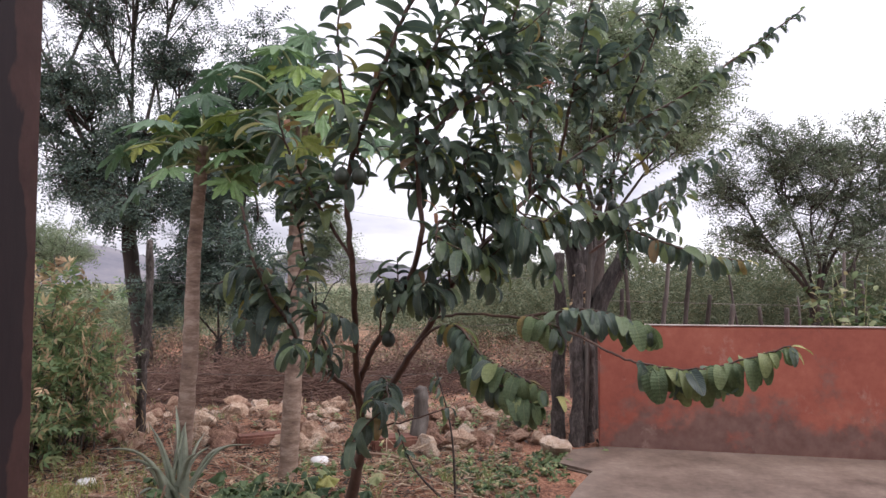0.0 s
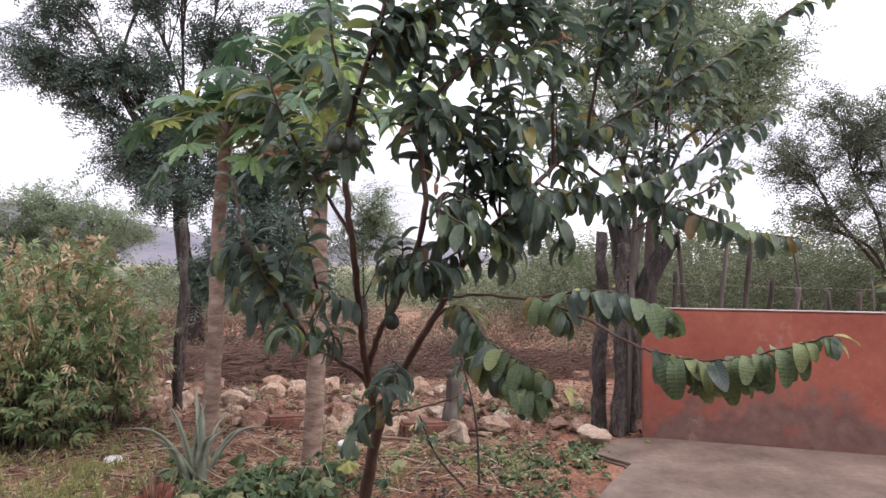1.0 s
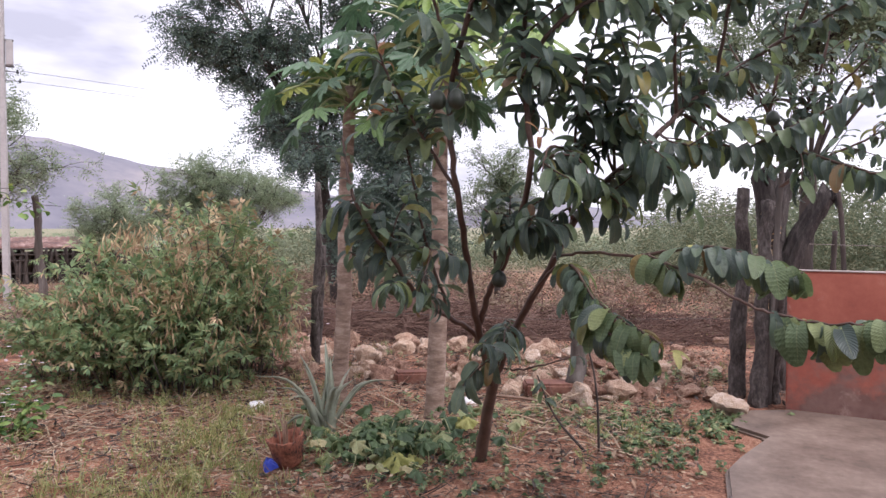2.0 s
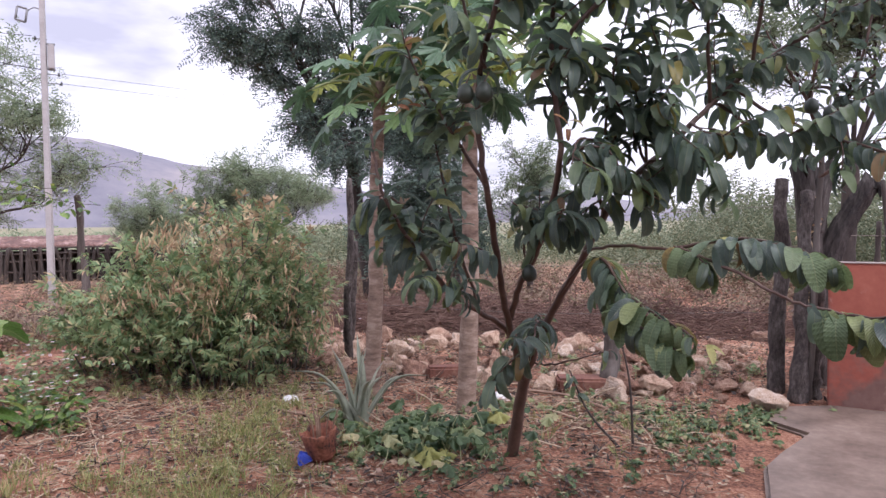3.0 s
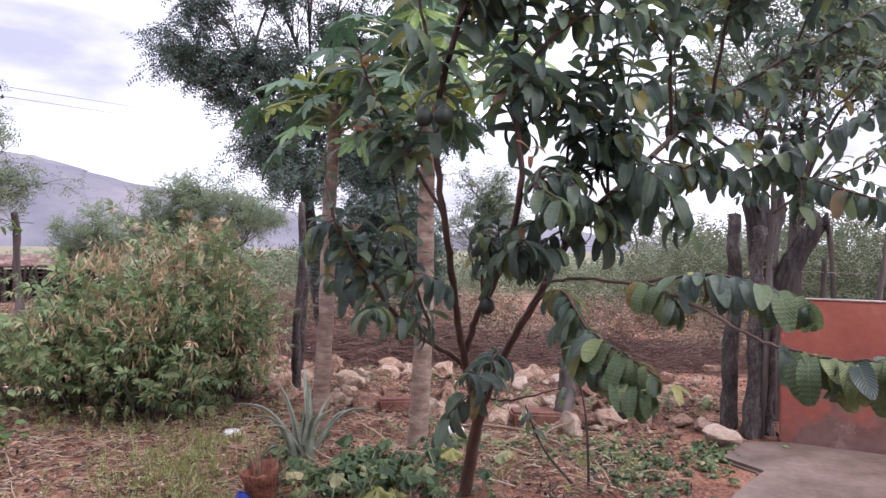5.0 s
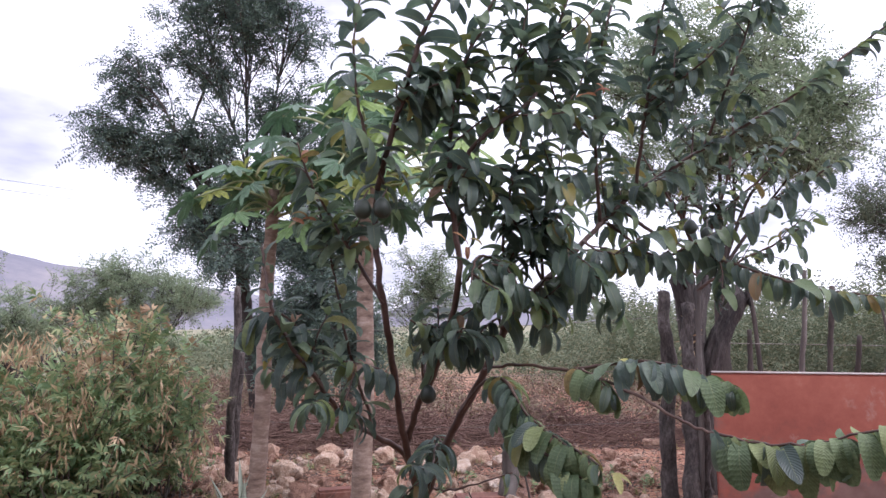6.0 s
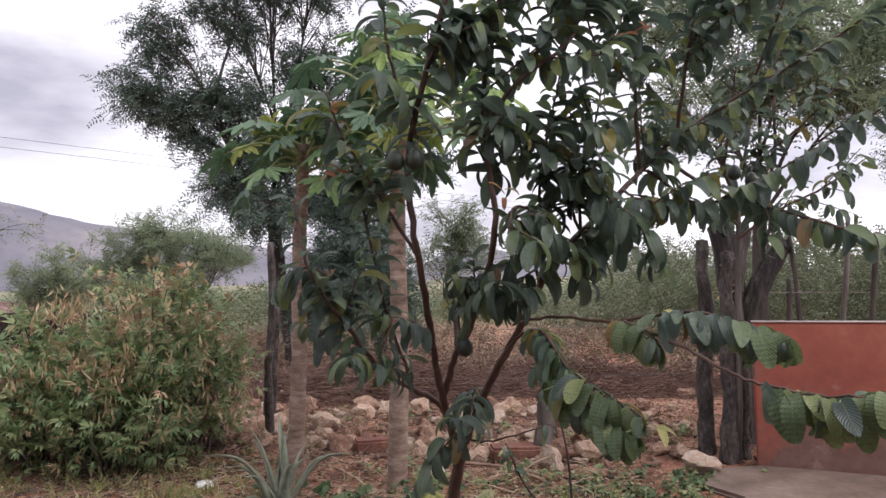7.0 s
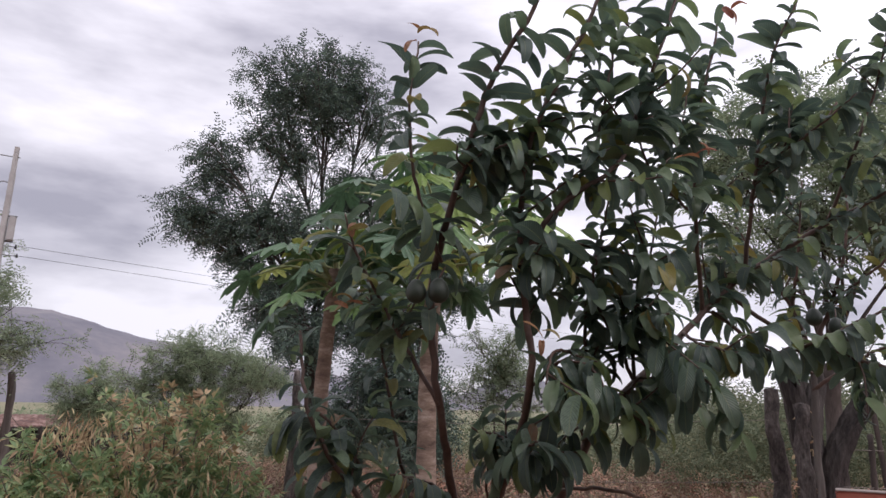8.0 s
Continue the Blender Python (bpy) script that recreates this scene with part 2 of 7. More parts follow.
def post_mat():
    """Dark paint, peeled along one edge down to brown primer."""
    m = rough_mat("dark_peeling_paint", [(0.30, (0.018, 0.009, 0.011)), (0.55, (0.030, 0.015, 0.017)), (0.85, (0.06, 0.032, 0.03))], 4, 60, 0.75, 0.3, 0.004, (1, 1, 0.3))
    n, l = m.node_tree.nodes, m.node_tree.links
    b = n["Principled BSDF"]
    old = b.inputs["Base Color"].links[0].from_socket
    co = n.new("ShaderNodeTexCoord"); sp = n.new("ShaderNodeSeparateXYZ")
    l.new(co.outputs["Object"], sp.inputs[0])
    no = noise_node(n, l, 5.0, 6, 0.6, (1, 1, 0.5))
    k = n.new("ShaderNodeMath"); k.operation = "MULTIPLY_ADD"; k.inputs[1].default_value = 0.16
    l.new(no.outputs["Fac"], k.inputs[0]); l.new(sp.outputs["Y"], k.inputs[2])
    st = n.new("ShaderNodeMapRange")
    st.inputs["From Min"].default_value, st.inputs["From Max"].default_value = 0.103, 0.106
    l.new(k.outputs[0], st.inputs[0])
    pr = ramp_node(n, [(0.3, (0.060, 0.024, 0.020)), (0.6, (0.095, 0.042, 0.034)), (0.8, (0.14, 0.075, 0.062))])
    n2 = noise_node(n, l, 26, 6, 0.7)
    l.new(n2.outputs["Fac"], pr.inputs[0])
    mx = n.new("ShaderNodeMix"); mx.data_type = "RGBA"
    l.new(st.outputs[0], mx.inputs[0]); l.new(old, mx.inputs[6]); l.new(pr.outputs[0], mx.inputs[7]); l.new(mx.outputs[2], b.inputs["Base Color"])
    return m


M_POST_PEEL = post_mat()
M_POLE = rough_mat("pale_concrete_pole", [(0.2, (0.27, 0.255, 0.245)), (0.8, (0.46, 0.44, 0.43))], 3, 30, 0.85, 0.2, 0.004, grain=0.7)
M_STEEL = rough_mat("grey_galvanised_steel", [(0.2, (0.13, 0.13, 0.13)), (0.8, (0.28, 0.28, 0.28))], 6, 40, 0.5, 0.1, 0.002, metal=0.5)
M_WIRE = rough_mat("dark_cable", [(0.2, (0.02, 0.02, 0.02)), (0.8, (0.05, 0.05, 0.05))], 6, 40, 0.6, 0.1, 0.002)
M_WIRE_FENCE = rough_mat("rusty_wire", [(0.2, (0.10, 0.075, 0.06)), (0.8, (0.24, 0.21, 0.195))], 6, 40, 0.6, 0.1, 0.002)
M_LIME = rough_mat("stained_whitewash", [(0.16, (0.16, 0.145, 0.13)), (0.36, (0.36, 0.34, 0.32)), (0.54, (0.58, 0.57, 0.55)), (0.85, (0.74, 0.73, 0.72))], 2.0, 14, 0.85, 0.3, 0.008)
M_LIME_OLD = rough_mat("flaking_stained_limewash", [(0.36, (0.06, 0.05, 0.045)), (0.45, (0.17, 0.155, 0.145)), (0.52, (0.44, 0.42, 0.41)), (0.75, (0.66, 0.65, 0.64))], 5.0, 20, 0.95, 0.8, 0.012, (1, 1, 0.45), grain=0.7)
M_LID = rough_mat("weathered_whitewash", [(0.28, (0.13, 0.12, 0.11)), (0.42, (0.33, 0.315, 0.30)), (0.55, (0.50, 0.485, 0.475)), (0.75, (0.64, 0.63, 0.62))], 3.0, 26, 0.9, 0.5, 0.01, (1, 2.2, 1), grain=0.8)
M_RAW_CEMENT = rough_mat("raw_grey_cement", [(0.28, (0.075, 0.065, 0.06)), (0.5, (0.17, 0.15, 0.14)), (0.8, (0.33, 0.305, 0.29))], 5, 40, 0.95, 0.8, 0.015, grain=0.8)
M_TILE = rough_mat("old_roof_tile", [(0.3, (0.05, 0.026, 0.022)), (0.5, (0.14, 0.07, 0.055)), (0.62, (0.30, 0.20, 0.17)), (0.75, (0.52, 0.45, 0.42))], 1.6, 9, 0.9, 0.5, 0.02)
# Grey-violet haze of distance is put into the hills' base colour.
M_HILL = rough_mat("far_hill_haze_tint", [(0.30, (0.115, 0.115, 0.145)), (0.5, (0.165, 0.16, 0.185)), (0.70, (0.24, 0.22, 0.225))], 0.006, 0.03, 1.0, 0.0, 1.0)
M_WHITE_PLASTIC = rough_mat("white_plastic", [(0.2, (0.62, 0.60, 0.60)), (0.8, (0.80, 0.79, 0.79))], 20, 60, 0.4, 0.1, 0.002)
M_BLUE = rough_mat("blue_plastic", [(0.2, (0.02, 0.04, 0.30)), (0.8, (0.05, 0.09, 0.50))], 30, 90, 0.4, 0.2, 0.002)
M_RUST = rough_mat("rusty_red_clay_pot", [(0.36, (0.035, 0.016, 0.013)), (0.44, (0.17, 0.058, 0.034)), (0.60, (0.30, 0.11, 0.065)), (0.78, (0.40, 0.22, 0.15))], 16, 60, 0.85, 0.8, 0.015, grain=0.7)
M_STRAW = rough_mat("dry_twigs", [(0.2, (0.10, 0.06, 0.045)), (0.5, (0.24, 0.155, 0.11)), (0.8, (0.42, 0.31, 0.23))], 3, 20, 0.9, 0.2, 0.004)

M_STRAW_PALE = rough_mat("pale_straw", [(0.25, (0.22, 0.15, 0.10)), (0.5, (0.42, 0.32, 0.22)), (0.8, (0.58, 0.48, 0.36))], 3, 20, 0.85, 0.2, 0.004)
M_BRUSH = rough_mat("dead_brushwood", [(0.25, (0.06, 0.032, 0.025)), (0.5, (0.15, 0.085, 0.064)), (0.8, (0.30, 0.20, 0.155))], 3, 20, 0.9, 0.2, 0.004)
# Extra blue in these greens stands for sky sheen on the leaves.
M_GUAVA = leaf_mat("guava_leaf", [(0.0, (0.062, 0.096, 0.078)), (0.40, (0.096, 0.142, 0.105)), (0.72, (0.138, 0.197, 0.122)), (0.88, (0.165, 0.23, 0.105)), (0.955, (0.20, 0.24, 0.075)), (0.985, (0.26, 0.22, 0.06)), (1.0, (0.22, 0.12, 0.06))], 0.38, 0.42, 0.40, 0.75)
M_GUAVA_RED = leaf_mat("young_copper_leaf", [(0.0, (0.27, 0.085, 0.055)), (0.6, (0.31, 0.15, 0.07)), (1.0, (0.24, 0.20, 0.07))], 0.45, 0.35, 0.4)
# Lighter copy for low leaves: sky light on them is put into the colour.
M_GUAVA_LIT = leaf_mat("lit_guava_leaf", [(0.0, (0.105, 0.155, 0.075)), (0.6, (0.16, 0.22, 0.10)), (1.0, (0.25, 0.29, 0.12))], 0.58, 0.32, 0.20)
M_PAPAYA = leaf_mat("papaya_leaf", [(0.0, (0.070, 0.130, 0.072)), (0.45, (0.105, 0.185, 0.098)), (0.75, (0.15, 0.25, 0.09)), (0.92, (0.24, 0.33, 0.08)), (1.0, (0.34, 0.36, 0.09))], 0.45, 0.28)
M_PAPAYA_STALK = leaf_mat("papaya_stalk", [(0.0, (0.26, 0.30, 0.14)), (1.0, (0.36, 0.38, 0.20))], 0.5, 0.1)
# Next two tree greens are lightened, distance haze being put into their colour.
M_DARK_TREE = leaf_mat("dark_feathery_leaf", [(0.0, (0.065, 0.098, 0.085)), (0.6, (0.098, 0.142, 0.112)), (1.0, (0.135, 0.185, 0.125))], 0.6, 0.3)
M_PALE_TREE = leaf_mat("grey_green_feathery_leaf", [(0.0, (0.17, 0.22, 0.135)), (0.6, (0.24, 0.30, 0.185)), (1.0, (0.32, 0.37, 0.23))], 0.65, 0.5)
M_GREY_TREE = leaf_mat("grey_thin_leaf", [(0.0, (0.10, 0.13, 0.088)), (0.6, (0.145, 0.18, 0.118)), (1.0, (0.20, 0.235, 0.15))], 0.65, 0.3)
M_SCRUB = leaf_mat("scrub_leaf", [(0.0, (0.10, 0.125, 0.072)), (0.6, (0.15, 0.18, 0.105)), (1.0, (0.235, 0.24, 0.145))], 0.75, 0.3)
M_SHRUB = leaf_mat("shrub_leaf", [(0.0, (0.14, 0.23, 0.11)), (0.40, (0.225, 0.32, 0.15)), (0.70, (0.26, 0.33, 0.15)), (0.88, (0.34, 0.36, 0.17)), (0.95, (0.48, 0.40, 0.22)), (1.0, (0.46, 0.31, 0.19))], 0.6, 0.42)
M_DRY_LEAF = leaf_mat("withered_leaf", [(0.0, (0.28, 0.17, 0.10)), (0.5, (0.43, 0.31, 0.185)), (1.0, (0.55, 0.44, 0.26))], 0.8, 0.2)
M_LITTER = leaf_mat("fallen_leaf", [(0.0, (0.09, 0.05, 0.035)), (0.4, (0.20, 0.115, 0.075)), (0.8, (0.34, 0.22, 0.145)), (1.0, (0.48, 0.37, 0.26))], 0.85, 0.1)
M_DRY_WEED = leaf_mat("dry_weed", [(0.0, (0.12, 0.075, 0.055)), (0.5, (0.22, 0.15, 0.11)), (0.8, (0.29, 0.22, 0.15)), (1.0, (0.20, 0.21, 0.11))], 0.85, 0.2)
M_GRASS = leaf_mat("sparse_grass", [(0.0, (0.18, 0.225, 0.075)), (0.5, (0.29, 0.31, 0.115)), (0.85, (0.43, 0.39, 0.175)), (1.0, (0.52, 0.41, 0.25))], 0.7, 0.35)
M_VINE = leaf_mat("broad_vine_leaf", [(0.0, (0.040, 0.075, 0.032)), (0.5, (0.085, 0.14, 0.055)), (0.75, (0.15, 0.20, 0.085)), (0.9, (0.27, 0.30, 0.14)), (1.0, (0.40, 0.35, 0.19))], 0.55, 0.3)
M_VINE_PALE = leaf_mat("yellowing_vine_leaf", [(0.0, (0.30, 0.31, 0.09)), (1.0, (0.46, 0.44, 0.17))], 0.6, 0.3)
M_ALOE = leaf_mat("aloe_blade", [(0.0, (0.26, 0.29, 0.22)), (1.0, (0.42, 0.44, 0.35))], 0.45, 0.15)
M_HIBISCUS = leaf_mat("bright_green_leaf", [(0.0, (0.045, 0.105, 0.025)), (0.5, (0.095, 0.185, 0.038)), (0.85, (0.20, 0.30, 0.07)), (1.0, (0.32, 0.38, 0.10))], 0.4, 0.35, 0.25)
M_YELLOW_LEAF = leaf_mat("yellow_green_leaf", [(0.0, (0.13, 0.22, 0.03)), (0.5, (0.27, 0.32, 0.04)), (1.0, (0.46, 0.42, 0.05))], 0.5, 0.35)
M_FLOWER = leaf_mat("pink_flower", [(0.0, (0.46, 0.10, 0.13)), (1.0, (0.62, 0.22, 0.24))], 0.6, 0.3)
M_BLOSSOM = leaf_mat("pale_blossom", [(0.0, (0.55, 0.42, 0.50)), (1.0, (0.78, 0.72, 0.74))], 0.7, 0.3)
M_FRUIT = leaf_mat("unripe_fruit", [(0.0, (0.018, 0.026, 0.018)), (1.0, (0.032, 0.043, 0.026))], 0.5, 0.0)


# ---- builders ----
def mesh_np(name, v, f, mat, uv=None, smooth=True):
    v, f = np.asarray(v, np.float32).reshape(-1, 3), np.asarray(f, np.int32)
    me = bpy.data.meshes.new(name)
    k = f.shape[1]
    me.vertices.add(len(v)); me.vertices.foreach_set("co", v.ravel())
    me.loops.add(f.size); me.loops.foreach_set("vertex_index", f.ravel())
    me.polygons.add(len(f)); me.polygons.foreach_set("loop_start", np.arange(0, f.size, k, dtype=np.int32))
    me.polygons.foreach_set("use_smooth", np.full(len(f), smooth))
    if uv is not None:
        me.uv_layers.new(name="uv").data.foreach_set("uv", np.asarray(uv, np.float32)[f.ravel()].ravel())
    me.update(calc_edges=True)
    me.validate()
    me.materials.append(mat)
    return me


def thing(name, label, category, at=(0, 0, 0), group="", kind=""):
    ob = new(name)
    ob.location = at
    return tagged(ob, label, category, group, kind)


def hang(name, me, parent, label="", kind=""):
    """A part in the world's coordinates under a thing that stands at its base."""
    ob = new(name, me)
    ob.parent = parent
    ob.matrix_parent_inverse = Matrix.Translation(-parent.location) if parent.type == "EMPTY" else Matrix.Identity(4)
    return tagged(ob, label, kind=kind)


def unit(a):
    return a / np.maximum(np.linalg.norm(a, axis=-1, keepdims=True), 1e-9)


def bend(points, steps=6):
    """A smooth path through control points (Catmull-Rom)."""
    p = np.asarray(points, float)
    p = np.vstack([2 * p[0] - p[1], p, 2 * p[-1] - p[-2]])
    out = []
    for i in range(1, len(p) - 2):
        for s in np.linspace(0, 1, steps, endpoint=False):
            a, b, c, d = p[i - 1], p[i], p[i + 1], p[i + 2]
            out.append(0.5 * (2 * b + (c - a) * s + (2 * a - 5 * b + 4 * c - d) * s * s + (3 * b - a - 3 * c + d) * s ** 3))
    out.append(p[-2])
    return np.array(out)


def tube(path, radii, n=8, rng=None, rough=0.0):
    """Rings swept along a path; quads, with closed ends."""
    p = np.asarray(path, float)
    r = np.broadcast_to(np.asarray(radii, float), (len(p),)).copy()
    t = unit(np.gradient(p, axis=0))
    ref = np.where(np.abs(t[:, 2:3]) > 0.92, np.array([[1.0, 0, 0]]), np.array([[0, 0, 1.0]]))
    if np.abs(t[:, 2]).max() > 0.92:
        ref = np.tile([[1.0, 0.13, 0]], (len(p), 1))
        bad = np.abs((t * unit(ref)).sum(1)) > 0.95
        ref[bad] = (0, 1, 0.2)
    u = unit(np.cross(t, ref)); w = np.cross(t, u)
    a = np.arange(n) * 2 * np.pi / n
    rr = r[:, None] * (1 + (rng.normal(0, rough, (len(p), n)) if rng is not None and rough else 0))
    v = p[:, None] + rr[..., None] * (np.cos(a)[None, :, None] * u[:, None] + np.sin(a)[None, :, None] * w[:, None])
    v = v.reshape(-1, 3)
    i, j = np.meshgrid(np.arange(len(p) - 1), np.arange(n), indexing="ij")
    f = np.stack([i * n + j, i * n + (j + 1) % n, (i + 1) * n + (j + 1) % n, (i + 1) * n + j], -1).reshape(-1, 4)
    m = len(v)
    v = np.vstack([v, p[0] - t[0] * r[0] * 0.3, p[-1] + t[-1] * r[-1] * 0.4])
    h = np.arange(0, n, 2)
    caps = [np.stack([np.full(len(h), m), (h + 2) % n, (h + 1) % n, h], 1), np.stack([np.full(len(h), m + 1), (len(p) - 1) * n + h, (len(p) - 1) * n + (h + 1) % n, (len(p) - 1) * n + (h + 2) % n], 1)]
    return v, np.vstack([f, *caps])


def joined(parts):
    vs, fs, k = [], [], 0
    for v, f in parts:
        vs.append(v); fs.append(f + k); k += len(v)
    return np.vstack(vs), np.vstack(fs)


def leaf_shape(width, fold=0.25, curl=0.35, n=6, blunt=0.92):
    """One leaf of length 1 along x, with a midrib fold and a downward curl."""
    s = np.linspace(0, 1, n + 1)
    w = width * 0.5 * np.sin(np.pi * np.clip(s, 0.0, 1) ** blunt) ** 0.5
    w[0], w[-1] = 0.02 * width, 0.02 * width
    v, uv = [], []
    for k in range(n + 1):
        for q in (-1, 0, 1):
            v.append((s[k], q * w[k], fold * abs(q) * w[k] - curl * s[k] ** 2)); uv.append((s[k], 0.5 + 0.5 * q))
    f = [(3 * k + q, 3 * k + 3 + q, 3 * k + 4 + q, 3 * k + 1 + q) for k in range(n) for q in (0, 1)]
    return np.array(v), np.array(f), np.array(uv)


def feather_shape(pairs=7, reach=0.16, width=0.05, droop=0.25, seed=1):
    """A feathery spray of length 1: small leaflets in pairs along a curved stalk."""
    g = np.random.default_rng(seed)
    v, f = [], []
    for k in range(pairs):
        s = 0.08 + 0.9 * k / (pairs - 1)
        base = np.array([s, 0.06 * np.sin(5 * s + seed), -droop * s * s])
        for q in (-1, 1):
            d = unit(np.array([0.55 + g.normal(0, .2), q * (0.9 + g.normal(0, .15)), -0.2 + g.normal(0, .3)]))
            L = reach * (1.1 - 0.5 * s) * g.uniform(0.8, 1.3)
            side = unit(np.cross(d, [0.2 * g.normal(), 0.2 * g.normal(), 1])) * width * 0.5
            m = len(v)
            v += [base, base + d * L * 0.5 + side, base + d * L, base + d * L * 0.5 - side]
            f.append((m, m + 1, m + 2, m + 3))
    return np.array(v), np.array(f), None


def scatter(shape, p, axis, normal, size):
    """Copies of a shape at points p, along axis, with its face towards normal."""
    tv, tf, tuv = shape
    p, axis = np.asarray(p, float), unit(np.asarray(axis, float))
    side = unit(np.cross(normal, axis)); up = np.cross(axis, side)
    size = np.broadcast_to(np.asarray(size, float), (len(p),))
    v = p[:, None] + size[:, None, None] * (tv[None, :, 0:1] * axis[:, None] + tv[None, :, 1:2] * side[:, None] + tv[None, :, 2:3] * up[:, None])
    f = tf[None] + (np.arange(len(p)) * len(tv))[:, None, None]
    return v.reshape(-1, 3), f.reshape(-1, tf.shape[1]), None if tuv is None else np.tile(tuv, (len(p), 1))


def leaf_matrix(p, axis, normal, size):
    a = unit(np.asarray(axis, float)); s = unit(np.cross(normal, a)); u = np.cross(a, s)
    m = Matrix.Identity(4)
    for k in range(3):
        m[k][0], m[k][1], m[k][2], m[k][3] = a[k] * size, s[k] * size, u[k] * size, p[k]
    return m


def crown_tree(name, label, base, fork, lobes, trunk_r, seed, mat, bark, spray=0.27, twigs=7, per=6, thick=0.075, clump=0.5, droop=0.25, flat=0.5):
    """A forked trunk whose limbs carry lobes of foliage; lobes: centre, half width, half height, number of leafy boughs."""
    rng = np.random.default_rng(seed)
    base, fork = np.array(base, float), np.array(fork, float)
    t = thing(name, label, "tree", tuple(base))
    trunk = bend([base + (0, 0, -0.15), base * 0.65 + fork * 0.35 + rng.normal(0, trunk_r * 0.5, 3) * (1, 1, 0), base * 0.3 + fork * 0.7 + rng.normal(0, trunk_r * 0.5, 3) * (1, 1, 0), fork], 5)
    rr = np.linspace(trunk_r * 1.15, trunk_r * 0.8, len(trunk)); rr[0] *= 1.35
    hang("trunk", mesh_np("trunk", *tube(trunk, rr, 12, rng, 0.07), bark), t)
    wood, P, D = [], [], []
    for cx, cy, cz, rh, rv, n in lobes:
        c = np.array([cx, cy, cz], float)
        span = np.linalg.norm(c - fork)
        limb = bend([fork - (0, 0, 0.1 * trunk_r), fork * 0.62 + c * 0.38 + rng.normal(0, 0.07 * span, 3) + (0, 0, 0.05 * span), fork * 0.28 + c * 0.72 + rng.normal(0, 0.06 * span, 3), c], 6)
        wood.append(tube(limb, np.linspace(trunk_r * 0.28, trunk_r * 0.08, len(limb)), 7, rng, 0.05))
        for _ in range(n):
            u = unit(rng.normal(0, 1, 3)) * rng.uniform(0.1, 1.0) ** 0.45
            q = c + u * (rh, rh, rv)
            at = limb[int(rng.uniform(0.5, 1.0) * (len(limb) - 1))]
            mid = (at + q) / 2 + rng.normal(0, 0.12 * rh, 3) + (0, 0, 0.08 * rh)
            bough = bend([at, mid, q], 5)
            wood.append(tube(bough, np.linspace(trunk_r * 0.10, trunk_r * 0.04, len(bough)), 5))
            way = unit(q - mid)
            for _ in range(twigs):
                i = int(rng.uniform(0.4, 1.0) * (len(bough) - 1))
                d = unit(way * 0.6 + rng.normal(0, 0.75, 3) * (1, 1, flat) + (0, 0, 0.1))
                ln = clump * rng.uniform(0.45, 1.15)
                tp = bend([bough[i], bough[i] + d * ln * 0.55 + (0, 0, 0.05 * ln), bough[i] + d * ln - (0, 0, droop * ln)], 4)
                wood.append(tube(tp, np.linspace(0.006, 0.003, len(tp)), 4))
                for _ in range(per):
                    k = int(rng.uniform(0.25, 1.0) * (len(tp) - 1))
                    P.append(tp[k] + rng.normal(0, 0.03, 3)); D.append(unit(d * 0.6 + rng.normal(0, 0.6, 3) * (1, 1, 0.7) - (0, 0, droop * 0.9)))
    hang("limb_growth", mesh_np("limb_growth", *joined(wood), bark), t, kind="stuff")
    P, D = np.array(P), np.array(D)
    N = unit(np.array([0, 0, 1.0]) + rng.normal(0, 0.5, P.shape))
    which = rng.integers(0, 3, len(P))
    parts = [scatter(feather_shape(6, 0.24, thick, 0.3, g + 3), P[m], D[m], N[m], spray * rng.uniform(0.6, 1.25, m.sum()))[:2] for g in range(3) for m in [which == g]]
    hang("crown", mesh_np("crown", *joined(parts), mat, smooth=False), t, kind="stuff")
    return t


def soft_box(sx, sy, sz, bevel=0.01):
    bm = bmesh.new()
    bmesh.ops.create_cube(bm, size=1.0)
    bmesh.ops.scale(bm, vec=(sx, sy, sz), verts=bm.verts)
    bmesh.ops.bevel(bm, geom=bm.edges[:], offset=bevel, segments=2, affect="EDGES")
    return bm


def bm_mesh(name, bm, mat, smooth=False):
    me = bpy.data.meshes.new(name)
    bm.to_mesh(me); bm.free()
    me.materials.append(mat)
    if smooth:
        me.polygons.foreach_set("use_smooth", np.full(len(me.polygons), True))
    return me


def ground_z(x, y):
    d = np.maximum(np.hypot(x, y) - 7.0, 0)
    z = -1.25 * (1 - np.exp(-d / 25.0))
    return z


# ---- the ground ----
def relief(x, y):
    near = np.exp(-(np.hypot(x, y) / 25) ** 2)
    return near * (0.016 * np.sin(2.1 * x + 0.7 * y) * np.cos(1.7 * y - 0.4 * x) + 0.010 * np.sin(5.3 * x + 1.0) * np.sin(4.7 * y + x) + 0.006 * np.sin(13 * x + 3 * y) * np.sin(11 * y))


def full_z(x, y):
    pad = np.clip((x - 0.3) / 0.6, 0, 1) * np.clip((5.9 - y) / 0.4, 0, 1)
    pad = np.maximum(pad, np.clip((2.4 - y) / 0.6, 0, 1))
    return ground_z(x, y) + relief(x, y) * (1 - pad) - 0.02 * pad


